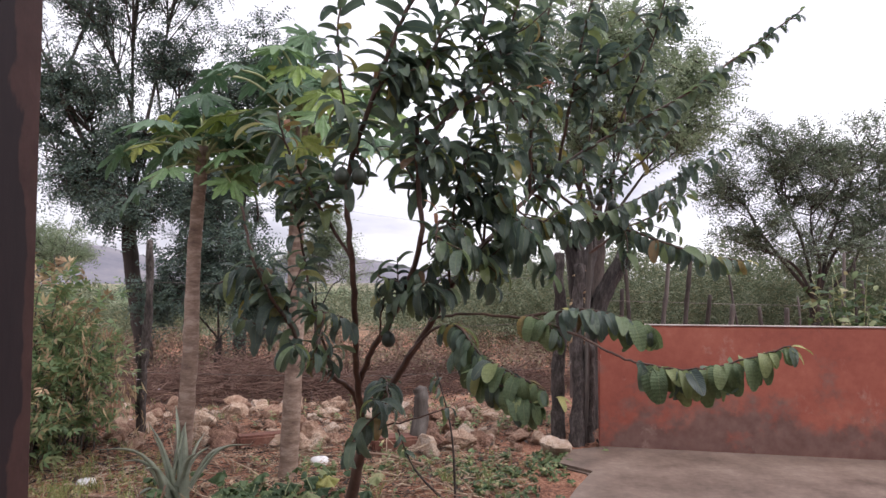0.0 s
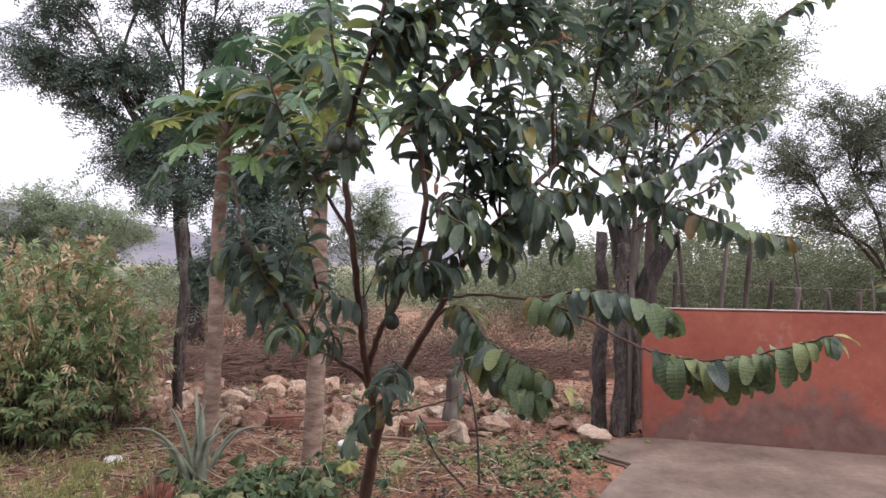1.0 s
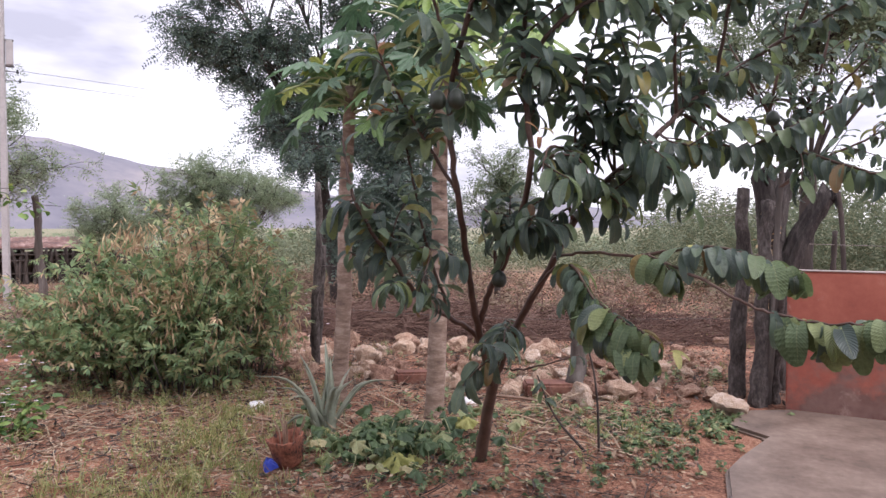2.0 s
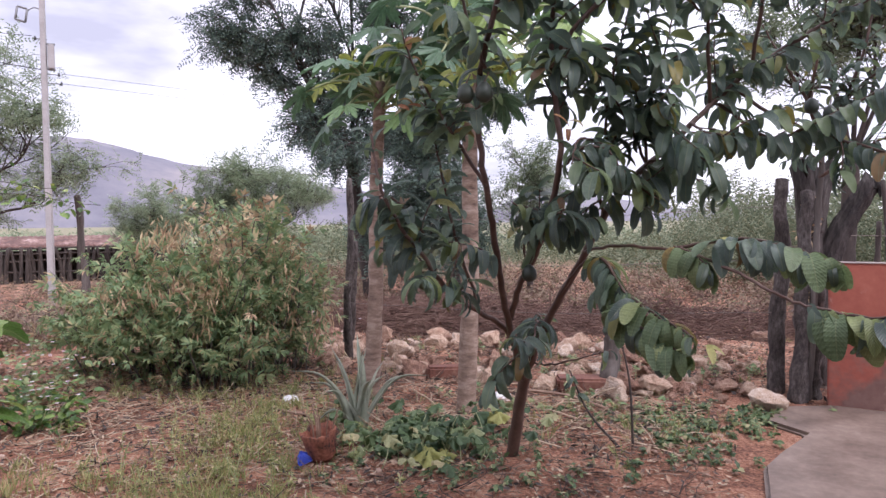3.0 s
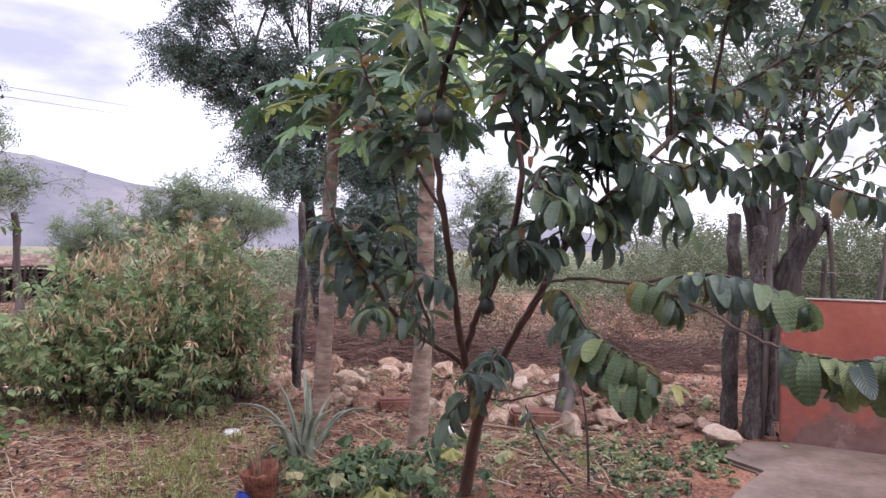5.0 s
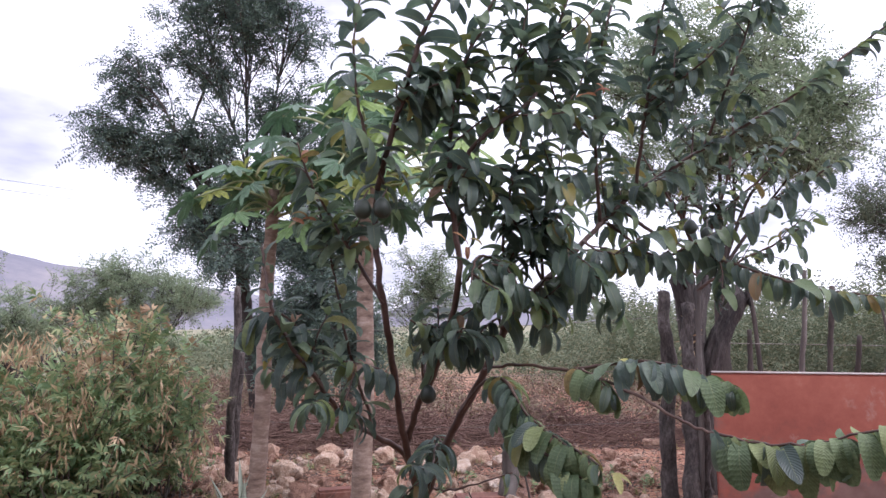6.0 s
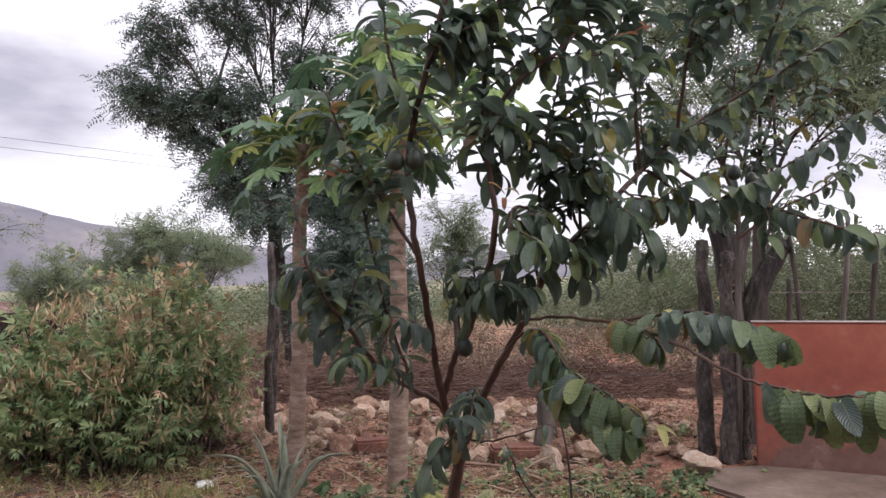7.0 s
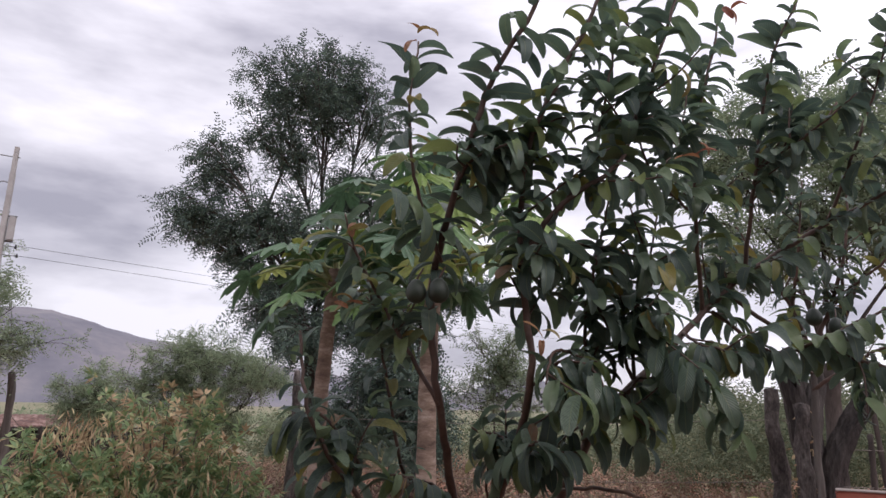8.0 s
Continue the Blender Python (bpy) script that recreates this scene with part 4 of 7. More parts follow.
B = "branch"
main_tree = guava("guava_tree", "multi-stemmed guava tree with drooping ribbed leaves and fruit", [
    ("trunk", [(-0.56, 3.88, -0.06), (-0.46, 3.73, 0.37), (-0.41, 3.64, 0.53)], 0.034, 0.028, 0, 0, 0),
    (B, [(-0.42, 3.65, 0.50), (-0.42, 3.33, 0.83), (-0.40, 3.08, 1.14), (-0.39, 2.88, 1.43), (-0.40, 2.79, 1.78), (-0.28, 2.65, 2.09), (-0.16, 2.58, 2.38), (-0.01, 2.56, 2.62), (0.04, 2.57, 2.78)], 0.018, 0.005, 0.55, 6, 0.6),
    (B, [(-0.41, 3.32, 0.86), (-0.33, 3.20, 1.04), (-0.21, 3.05, 1.23), (-0.10, 2.85, 1.50), (-0.10, 2.81, 1.74), (-0.11, 2.76, 1.93), (-0.07, 2.71, 2.22), (0.03, 2.71, 2.44), (0.15, 2.72, 2.68), (0.22, 2.75, 2.84)], 0.015, 0.005, 0.5, 9, 0.6),
    (B, [(-0.10, 2.76, 1.90), (0.03, 2.73, 2.04), (0.19, 2.78, 2.17), (0.27, 2.84, 2.40), (0.37, 2.87, 2.69), (0.42, 2.89, 2.86)], 0.009, 0.004, 0.25, 5, 0.6),
    (B, [(-0.41, 3.63, 0.53), (-0.30, 3.45, 0.75), (-0.20, 3.33, 0.93), (-0.07, 3.20, 1.14), (0.10, 3.12, 1.42), (0.28, 3.33, 1.62), (0.48, 3.47, 1.83), (0.63, 3.59, 1.97), (0.91, 3.67, 2.15), (1.28, 3.62, 2.35), (1.57, 3.60, 2.55), (1.92, 3.52, 2.80)], 0.020, 0.004, 0.5, 9, 0.7),
    (B, [(0.45, 3.45, 1.80), (0.43, 3.24, 2.12), (0.45, 3.15, 2.41), (0.55, 3.16, 2.81)], 0.009, 0.004, 0.25, 4, 0.6),
    (B, [(0.62, 3.58, 1.96), (0.67, 3.41, 2.33), (0.75, 3.38, 2.74), (0.85, 3.33, 2.96)], 0.009, 0.004, 0.25, 4, 0.6),
    (B, [(-0.43, 3.64, 0.52), (-0.45, 3.43, 0.78), (-0.51, 3.21, 0.89), (-0.59, 3.02, 1.00), (-0.65, 2.84, 1.17), (-0.75, 2.70, 1.40), (-0.83, 2.75, 1.67)], 0.015, 0.005, 0.58, 7, 0.9),
    (B, [(-0.05, 3.18, 1.18), (0.11, 2.95, 1.21), (0.33, 2.57, 1.21), (0.48, 2.39, 1.16), (0.57, 2.29, 1.11), (0.67, 2.22, 1.08), (0.78, 2.14, 1.07), (0.90, 2.05, 1.11), (1.03, 1.99, 1.16)], 0.0062, 0.0025, 0.72, 0, 1.3),
    (B, [(0.30, 2.63, 1.21), (0.48, 2.46, 1.25), (0.61, 2.39, 1.23), (0.74, 2.33, 1.18)], 0.006, 0.003, 0.35, 0, 1.25),
    (B, [(0.30, 2.63, 1.21), (0.33, 2.54, 1.22), (0.38, 2.46, 1.20), (0.42, 2.42, 1.15)], 0.004, 0.002, 0.2, 0, 1.3),
    (B, [(-0.20, 3.33, 0.94), (-0.06, 3.12, 1.12), (0.06, 2.86, 1.16), (0.15, 2.72, 1.06), (0.27, 2.55, 1.00), (0.37, 2.43, 0.96)], 0.008, 0.003, 0.42, 1, 1.27),
    (B, [(0.54, 3.54, 1.89), (0.75, 3.62, 1.74), (0.99, 3.52, 1.62), (1.14, 3.30, 1.53), (1.28, 3.25, 1.48), (1.44, 3.18, 1.45)], 0.009, 0.003, 0.3, 2, 1.2),
    (B, [(0.48, 3.48, 1.81), (0.71, 3.57, 1.66), (0.94, 3.53, 1.75), (1.14, 3.47, 1.85), (1.42, 3.37, 2.02)], 0.008, 0.003, 0.2, 4, 1.1),
    (B, [(-0.35, 2.74, 1.88), (-0.40, 2.62, 2.09), (-0.41, 2.57, 2.31), (-0.39, 2.57, 2.55)], 0.007, 0.003, 0.45, 0, 0.5),
    (B, [(-0.36, 3.55, 0.68), (-0.33, 3.48, 0.84), (-0.29, 3.42, 0.86), (-0.24, 3.36, 0.80)], 0.006, 0.003, 0.25, 0, 1.2),
    (B, [(-0.40, 3.60, 0.60), (-0.22, 3.43, 0.64), (0.04, 3.36, 0.73)], 0.006, 0.003, 0.9, 0, 0.9),
    (B, [(0.02, 2.95, 1.13), (0.14, 2.70, 1.00), (0.27, 2.52, 0.93), (0.36, 2.45, 0.90)], 0.006, 0.003, 0.2, 0, 1.28),
    (B, [(-0.65, 2.86, 1.26), (-0.76, 2.82, 1.40), (-0.85, 2.80, 1.41), (-0.93, 2.78, 1.34)], 0.006, 0.003, 0.1, 0, 1.2),
    (B, [(-0.05, 2.90, 1.46), (0.02, 2.88, 1.52), (0.12, 2.90, 1.50), (0.24, 2.98, 1.41)], 0.006, 0.003, 0.2, 0, 1.2),
    (B, [(-0.30, 3.15, 1.07), (-0.27, 3.02, 1.26), (-0.23, 2.93, 1.36), (-0.18, 2.88, 1.34)], 0.005, 0.003, 0.5, 0, 1.2),
    (B, [(0.02, 2.74, 2.02), (0.12, 2.80, 2.24), (0.17, 2.80, 2.45), (0.20, 2.80, 2.62)], 0.006, 0.003, 0.2, 1, 0.6),
    (B, [(0.19, 2.78, 2.17), (0.30, 2.95, 2.20), (0.38, 3.05, 2.32), (0.42, 3.08, 2.52)], 0.006, 0.003, 0.2, 1, 0.7),
    (B, [(-0.10, 2.85, 1.50), (0.00, 2.84, 1.58), (0.08, 2.83, 1.56), (0.14, 2.80, 1.48)], 0.006, 0.003, 0.25, 0, 1.2),
    (B, [(0.10, 3.12, 1.42), (0.22, 3.16, 1.54), (0.33, 3.16, 1.52), (0.42, 3.15, 1.44)], 0.006, 0.003, 0.25, 0, 1.2),
    (B, [(-0.52, 3.19, 0.91), (-0.60, 3.10, 1.25), (-0.66, 3.05, 1.61), (-0.70, 2.95, 1.92)], 0.008, 0.003, 0.3, 5, 0.8),
    (B, [(-0.39, 2.86, 1.45), (-0.55, 2.84, 1.71), (-0.66, 2.77, 1.94), (-0.68, 2.72, 2.05)], 0.008, 0.003, 0.25, 4, 0.8),
    (B, [(0.10, 3.12, 1.42), (0.05, 3.08, 1.63), (0.09, 2.96, 1.87), (0.15, 2.93, 2.09)], 0.008, 0.003, 0.2, 4, 0.8),
    (B, [(0.94, 3.67, 2.16), (1.04, 3.54, 2.43), (1.13, 3.49, 2.68), (1.19, 3.42, 2.93)], 0.007, 0.003, 0.2, 4, 0.6),
    (B, [(-0.40, 3.08, 1.14), (-0.47, 3.00, 1.20), (-0.56, 2.90, 1.23)], 0.006, 0.003, 0.2, 3, 1.2),
    (B, [(-0.24, 3.09, 1.20), (-0.20, 2.98, 1.33), (-0.28, 2.85, 1.38)], 0.006, 0.003, 0.2, 3, 1.1),
    (B, [(0.03, 3.14, 1.33), (0.02, 2.95, 1.46), (0.00, 2.80, 1.50)], 0.007, 0.003, 0.2, 4, 1.2),
    (B, [(0.07, 3.13, 1.39), (0.16, 2.98, 1.44), (0.26, 2.94, 1.38)], 0.007, 0.003, 0.2, 4, 1.2),
    (B, [(-0.29, 3.43, 0.78), (-0.27, 3.26, 0.86), (-0.25, 3.10, 0.82), (-0.23, 3.02, 0.78)], 0.006, 0.003, 0.3, 3, 0.9),
    (B, [(0.37, 3.39, 1.72), (0.44, 3.29, 1.66), (0.57, 3.25, 1.63)], 0.007, 0.003, 0.2, 4, 1.2),
    (B, [(-0.11, 2.76, 1.92), (-0.01, 2.83, 1.95), (0.13, 2.96, 1.95), (0.24, 3.04, 2.03)], 0.007, 0.003, 0.2, 5, 1.0),
    (B, [(0.20, 3.27, 1.53), (0.13, 3.04, 1.70), (0.09, 2.92, 1.80), (0.11, 2.86, 1.90)], 0.007, 0.003, 0.2, 5, 1.0),
    (B, [(0.28, 3.33, 1.62), (0.22, 3.12, 1.75), (0.26, 3.06, 1.90), (0.30, 3.05, 2.07)], 0.007, 0.003, 0.2, 5, 0.9),
    (B, [(0.43, 3.24, 2.12), (0.30, 3.03, 2.20), (0.24, 2.96, 2.35)], 0.006, 0.003, 0.2, 3, 0.9),
    (B, [(0.67, 3.41, 2.33), (0.83, 3.34, 2.42), (0.99, 3.27, 2.53)], 0.006, 0.003, 0.2, 4, 0.9),
    (B, [(-0.28, 2.65, 2.09), (-0.22, 2.60, 2.15), (-0.09, 2.58, 2.19)], 0.006, 0.003, 0.2, 3, 0.9),
    (B, [(0.10, 3.12, 1.42), (0.03, 2.95, 1.60), (-0.02, 2.80, 1.60), (-0.03, 2.70, 1.51)], 0.007, 0.003, 0.25, 5, 1.2),
    (B, [(0.28, 3.33, 1.62), (0.31, 3.10, 1.61), (0.42, 2.95, 1.52)], 0.007, 0.003, 0.25, 5, 1.2),
    (B, [(0.20, 3.25, 1.53), (0.21, 3.02, 1.72), (0.31, 2.86, 1.72)], 0.007, 0.003, 0.25, 4, 1.1),
    (B, [(-0.20, 3.03, 1.27), (-0.12, 2.85, 1.32), (-0.06, 2.75, 1.35)], 0.006, 0.003, 0.25, 3, 1.1),
], 7, 290, [(-0.36, 2.49, 2.52), (0.52, 2.73, 2.60), (-0.62, 2.66, 1.95), (-0.02, 2.62, 1.62), (0.42, 2.80, 2.2), (-0.66, 2.7, 1.75)],
    [((-0.405, 2.66, 1.775), 0.0310), ((-0.335, 2.66, 1.775), 0.0318), ((0.89, 3.79, 1.82), 0.0310), ((0.96, 3.77, 1.78), 0.0292), ((0.61, 3.52, 1.68), 0.0275), ((-0.24, 2.96, 1.10), 0.0301)],
    keep=lambda p: (p[:, 1] < 2.85) & (p[:, 2] < 1.75), pale=lambda p: (p[:, 0] > 0.1) & (p[:, 2] < 1.22))

yellow_leaf = mesh_np("yellow_leaf", *LEAF_SHAPES[2][:2], M_VINE_PALE, LEAF_SHAPES[2][2])
for spot, way in [((1.03, 1.99, 1.16), (0.9, -0.2, 0.1)), ((1.02, 1.99, 1.155), (0.6, -0.5, -0.3)), ((0.40, 2.40, 0.94), (0.8, -0.3, 0.1)), ((0.41, 2.39, 0.94), (0.3, -0.9, -0.2)), ((0.45, 2.56, 1.25), (0.3, -0.6, 0.1)), ((1.44, 3.18, 1.45), (0.9, -0.1, 0.1)), ((-0.45, 2.72, 1.86), (-0.6, -0.6, 0.2))]:
    tagged(place_part("yellow_leaf", yellow_leaf, main_tree, leaf_matrix(np.array(spot), way, (0.1, -0.1, 1.0), 0.065)), "yellowing leaf")

guava("guava_tree", "young guava tree with a straight grey stem at the wall's end", [
    ("trunk", [(1.19, 5.74, -0.06), (1.22, 5.72, 0.6), (1.24, 5.73, 1.2), (1.26, 5.70, 1.85)], 0.026, 0.019, 0, 0, 0),
    (B, [(1.26, 5.70, 1.82), (1.16, 5.62, 2.1), (1.02, 5.55, 2.35), (0.85, 5.5, 2.65)], 0.018, 0.005, 0.25, 8, 0.8),
    (B, [(1.26, 5.70, 1.83), (1.40, 5.66, 2.15), (1.50, 5.6, 2.5), (1.55, 5.55, 2.95)], 0.018, 0.005, 0.25, 9, 0.7),
    (B, [(1.25, 5.71, 1.6), (1.5, 5.6, 1.78), (1.78, 5.55, 1.92), (2.05, 5.5, 2.1)], 0.013, 0.004, 0.25, 7, 0.9),
    (B, [(1.40, 5.66, 2.15), (1.7, 5.5, 2.4), (1.95, 5.45, 2.7)], 0.011, 0.004, 0.2, 6, 0.8),
    (B, [(1.16, 5.62, 2.1), (1.2, 5.45, 2.5), (1.25, 5.4, 2.9)], 0.011, 0.004, 0.2, 6, 0.8),
    (B, [(1.26, 5.70, 1.7), (1.05, 5.5, 1.82), (0.85, 5.4, 1.8)], 0.009, 0.004, 0.2, 5, 1.0),
], 8, 0, [], [], size=(0.10, 0.16), step=0.075, bark=M_GREY_BARK)


# ---- papaya trees ----
def papaya_leaf_shape():
    """A palmate leaf of seven pointed lobes, span about 1."""
    v, f = [(0, 0, 0)], []
    n = 140
    for ring, k in ((0.5, 0), (1.0, 1)):
        for i in range(n):
            th = -2.7 + 5.4 * i / (n - 1)
            lobe = abs(math.cos(th * 3.49))
            fine = abs(math.cos(th * 10.47))
            r = (0.16 + 0.37 * lobe ** 0.8 * (0.72 + 0.28 * fine)) * (1 - 0.22 * abs(th) / 2.7)
            rr = r * ring if ring == 1 else min(r, 0.12) * 0.8
            v.append((rr * math.cos(th), rr * math.sin(th), 0.10 * lobe * ring - 1.1 * rr * rr))
    for i in range(n - 1):
        f.append((0, 1 + i, 2 + i, 2 + i))
        f.append((1 + i, 1 + n + i, 2 + n + i, 2 + i))
    return np.array(v), np.array([q for q in f if len(set(q)) == 4]), np.array([q[:3] for q in f if len(set(q)) == 3])


def papaya(base, top, r, seed, leaves, label, leaf_mat_, reach):
    rng = np.random.default_rng(seed)
    base, top = np.array(base, float), np.array(top, float)
    t = thing("papaya_tree", label, "papaya tree", tuple(base))
    path = bend([base + (0, 0, -0.08), base * 0.66 + top * 0.34 + (0.015, 0, 0), base * 0.33 + top * 0.67 - (0.01, 0, 0), top], 9)
    rad = np.linspace(r * 1.15, r * 0.78, len(path)); rad[0] *= 1.25
    rad = rad * (1 + 0.035 * np.sin(np.arange(len(path)) * 2.4))
    hang("trunk", mesh_np("trunk", *tube(path, rad, 14, rng, 0.03), M_PAPAYA_BARK), t)
    v, fq, ft = papaya_leaf_shape()
    bmv = bpy.data.meshes.new("leaf_blade")
    bmv.from_pydata(v.tolist(), [], [tuple(q) for q in fq] + [tuple(q) for q in ft])
    bmv.materials.append(leaf_mat_)
    for k in range(leaves):
        a = k * 2.4 + rng.uniform(-0.4, 0.4)
        el = rng.uniform(0.1, 1.4) if k % 5 else rng.uniform(-0.3, 0.2)
        ln = reach * rng.uniform(0.55, 1.15)
        s = top + np.array([0, 0, -0.22 * rng.random()])
        d = np.array([math.cos(a) * math.cos(el), math.sin(a) * math.cos(el), math.sin(el)])
        e = s + d * ln + np.array([0, 0, -0.18 * ln])
        pt = bend([s, s + d * ln * 0.55 + (0, 0, 0.03), e], 5)
        hang("stalk", mesh_np("stalk", *tube(pt, np.linspace(0.011, 0.006, len(pt)), 6), M_PAPAYA_STALK), t)
        ob = new("leaf_blade", bmv)
        ob.parent = t; ob.matrix_parent_inverse = Matrix.Translation(-t.location)
        out = unit(d * np.array([1, 1, 0.2]) + np.array([0, 0, -0.15 - 0.5 * rng.random()]))
        ob.matrix_basis = leaf_matrix(e, out, unit(np.array([0, 0, 1.0]) + 0.6 * d + rng.normal(0, 0.3, 3)), rng.uniform(0.36, 0.58))
    return t


papaya((-1.86, 4.80, 0), (-1.72, 4.76, 2.32), 0.053, 11, 26, "slender papaya tree with yellowish-green lobed leaves", M_PAPAYA, 0.5)
papaya((-1.07, 4.66, 0), (-1.00, 4.72, 2.52), 0.058, 12, 46, "papaya tree with a ringed pale trunk and long leaf stalks", M_PAPAYA, 0.72)


# ---- the bushy shrub ----
def shrub():
    rng = np.random.default_rng(21)
    c = np.array([-3.25, 5.05, 0.0])
    t = thing("shrub", "dense leafy shrub with withered brown seed tufts", "shrub", tuple(c))
    tubes, P, D = [], [], []
    lobes = [(-3.28, 5.22, 0.68, 0.66, 1.44, 38), (-3.85, 4.95, 0.9, 0.7, 1.10, 40), (-2.92, 5.30, 0.34, 0.45, 1.25, 13), (-4.45, 4.85, 0.5, 0.5, 0.72, 14), (-3.3, 4.75, 0.8, 0.45, 0.95, 22)]
    for lx, ly, rx, ry, h, n in lobes:
        for k in range(n):
            a = rng.uniform(0, 2 * np.pi); rad = np.sqrt(rng.random())
            foot = np.array([lx + 0.5 * rx * rad * np.cos(a), ly + 0.45 * ry * rad * np.sin(a), 0])
            tip = np.array([lx + rx * rad * np.cos(a), ly + ry * rad * np.sin(a), h * np.sqrt(max(0.07, 1 - 0.84 * rad ** 2.2)) * rng.uniform(0.75, 1.14)])
            mid = (foot + tip) / 2 + np.array([0, 0, 0.12]) + rng.normal(0, 0.06, 3)
            p = bend([foot, mid, tip], 6)
            tubes.append(tube(p, np.linspace(0.008, 0.003, len(p)), 5))
            for _ in range(44):
                i = int(rng.uniform(0.2, 1.0) * (len(p) - 1))
                d = unit(p[min(i + 1, len(p) - 1)] - p[i - 1])
                P.append(p[i] + rng.normal(0, 0.075, 3)); D.append(d)
    for k in range(46):
        a = rng.uniform(np.pi * 0.95, 2.05 * np.pi); lx, ly, rx, ry, h, _ = lobes[int(rng.integers(len(lobes)))]
        u = rng.uniform(0.3, 1.0)
        q = np.array([lx + rx * u * np.cos(a), ly + ry * u * np.sin(a), h * np.sqrt(1 - 0.8 * u * u)])
        e = q + np.array([0.22 * np.cos(a), 0.16 * np.sin(a), 0.2]) * rng.uniform(0.6, 1.5)
        p = bend([q * 0.8 + np.array([lx, ly, 0.2]) * 0.2, q, e], 5)
        tubes.append(tube(p, np.linspace(0.005, 0.002, len(p)), 5))
        for _ in range(22):
            i = int(rng.uniform(0.3, 1.0) * (len(p) - 1))
            P.append(p[i] + rng.normal(0, 0.03, 3)); D.append(unit(e - q))
    P, D = np.array(P), np.array(D)
    P[:, 2] = np.maximum(P[:, 2], 0.04)
    hang("stem_growth", mesh_np("stem_growth", *joined(tubes), M_GREY_BARK), t, kind="stuff")
    fan_v, fan_f = [], []
    for j in (0, 1, 3, 4, 5, 7, 8):
        th, off = (j - 4) * 0.42, 0.20 - 0.04 * abs(j - 4)
        d = np.array([math.cos(th), math.sin(th), 0.12 - 0.10 * abs(j - 4)]); sd = np.array([-math.sin(th), math.cos(th), 0.0]) * 0.085
        o = np.array([off, 0, 0.0]); ln = 0.72 - 0.05 * abs(j - 4); m = len(fan_v)
        fan_v += [o, o + d * ln * 0.45 + sd + (0, 0, 0.03), o + d * ln * 0.5 - (0, 0, 0.01), o + d * ln * 0.45 - sd + (0, 0, 0.03), o + d * ln - (0, 0, 0.14)]
        fan_f += [(m, m + 2, m + 4, m + 1), (m, m + 3, m + 4, m + 2)]
    fan = (np.array(fan_v), np.array(fan_f), None)
    keep = rng.random(len(P)) < 0.62
    Q = P[keep]
    Q = Q + rng.normal(0, 0.035, Q.shape)
    out = unit(Q - (c + np.array([0, 0, 0.25])))
    A = unit(rng.normal(0, 0.55, Q.shape) + 0.9 * out + np.array([0, 0, 0.0]))
    N = unit(np.array([0, 0, 0.9]) + 0.5 * out + rng.normal(0, 0.45, Q.shape))
    top = (Q[:, 2] > 1.0) & (Q[:, 0] > c[0] - 0.5) | (Q[:, 0] > c[0] + 0.75)
    patch = np.array([noise.noise(Vector(q) * 2.6) for q in Q])
    dry = rng.random(len(Q)) < np.where(top, 0.36, 0.03) + np.where(patch > 0.25, 0.16, 0.0)
    for m, mat, nm in ((~dry, M_SHRUB, "foliage"), (dry, M_DRY_LEAF, "withered_foliage")):
        v, f, uv = scatter(fan, Q[m], A[m], N[m], rng.uniform(0.08, 0.155, m.sum()))
        hang(nm, mesh_np(nm, v, f, mat, uv), t, "withered brown leaves" if nm != "foliage" else "", kind="stuff")
    # hanging brown seed tufts
    tv, tf, tu = [], [], []
    for j in range(85):
        a = rng.uniform(np.pi * 0.9, 2 * np.pi); rad = rng.uniform(0.3, 1.0)
        q = c + np.array([1.25 * rad * np.cos(a) - 0.12, 0.85 * rad * np.sin(a), 1.42 * np.sqrt(1 - 0.85 * rad ** 2) * rng.uniform(0.5, 1.05)])
        n = 14
        tv.append(q + rng.normal(0, 0.035, (n, 3)) * np.array([1, 1, 1.6]))
    pp = np.vstack(tv)
    aa = unit(np.tile([0, 0, -1.0], (len(pp), 1)) + rng.normal(0, 0.35, pp.shape))
    v, f, uv = scatter(leaf_shape(0.16, 0.3, 0.15, 2), pp, aa, unit(rng.normal(0, 1, pp.shape)), rng.uniform(0.06, 0.115, len(pp)))
    hang("seed_growth", mesh_np("seed_growth", v, f, M_DRY_LEAF, uv), t, "hanging dry brown seed tufts", kind="stuff")


shrub()


# ---- trees further off ----
def gz(x, y):
    return float(ground_z(np.array(x), np.array(y)))


def grown(name, label, x, y, fork, lobes, *a, **k):
    return crown_tree(name, label, (x, y, gz(x, y)), fork, lobes, *a, **k)


grown("thorn_tree", "tall dark feathery-leaved tree behind the papayas", -4.75, 10.9, (-5.1, 10.8, 2.4),
      [(-5.0, 10.6, 7.3, 1.0, 0.7, 18), (-6.0, 10.7, 7.2, 0.75, 0.65, 12), (-4.3, 10.7, 6.5, 0.8, 0.7, 12), (-5.7, 10.7, 6.2, 0.95, 0.5, 13), (-7.2, 10.6, 5.8, 0.5, 0.6, 9), (-7.4, 10.5, 4.75, 0.75, 0.3, 13), (-6.7, 10.7, 4.1, 0.55, 0.35, 8), (-5.8, 10.5, 4.6, 0.95, 0.6, 18), (-4.4, 10.9, 5.2, 0.75, 0.6, 12), (-4.6, 10.6, 3.7, 1.0, 0.6, 14), (-5.9, 10.6, 3.3, 0.8, 0.4, 9), (-5.6, 10.4, 2.9, 0.6, 0.4, 10), (-4.7, 10.3, 2.6, 0.8, 0.5, 15)],
      0.13, 31, M_DARK_TREE, M_DARK_BARK, spray=0.27, twigs=8, per=8, thick=0.095, clump=0.55, droop=0.28)
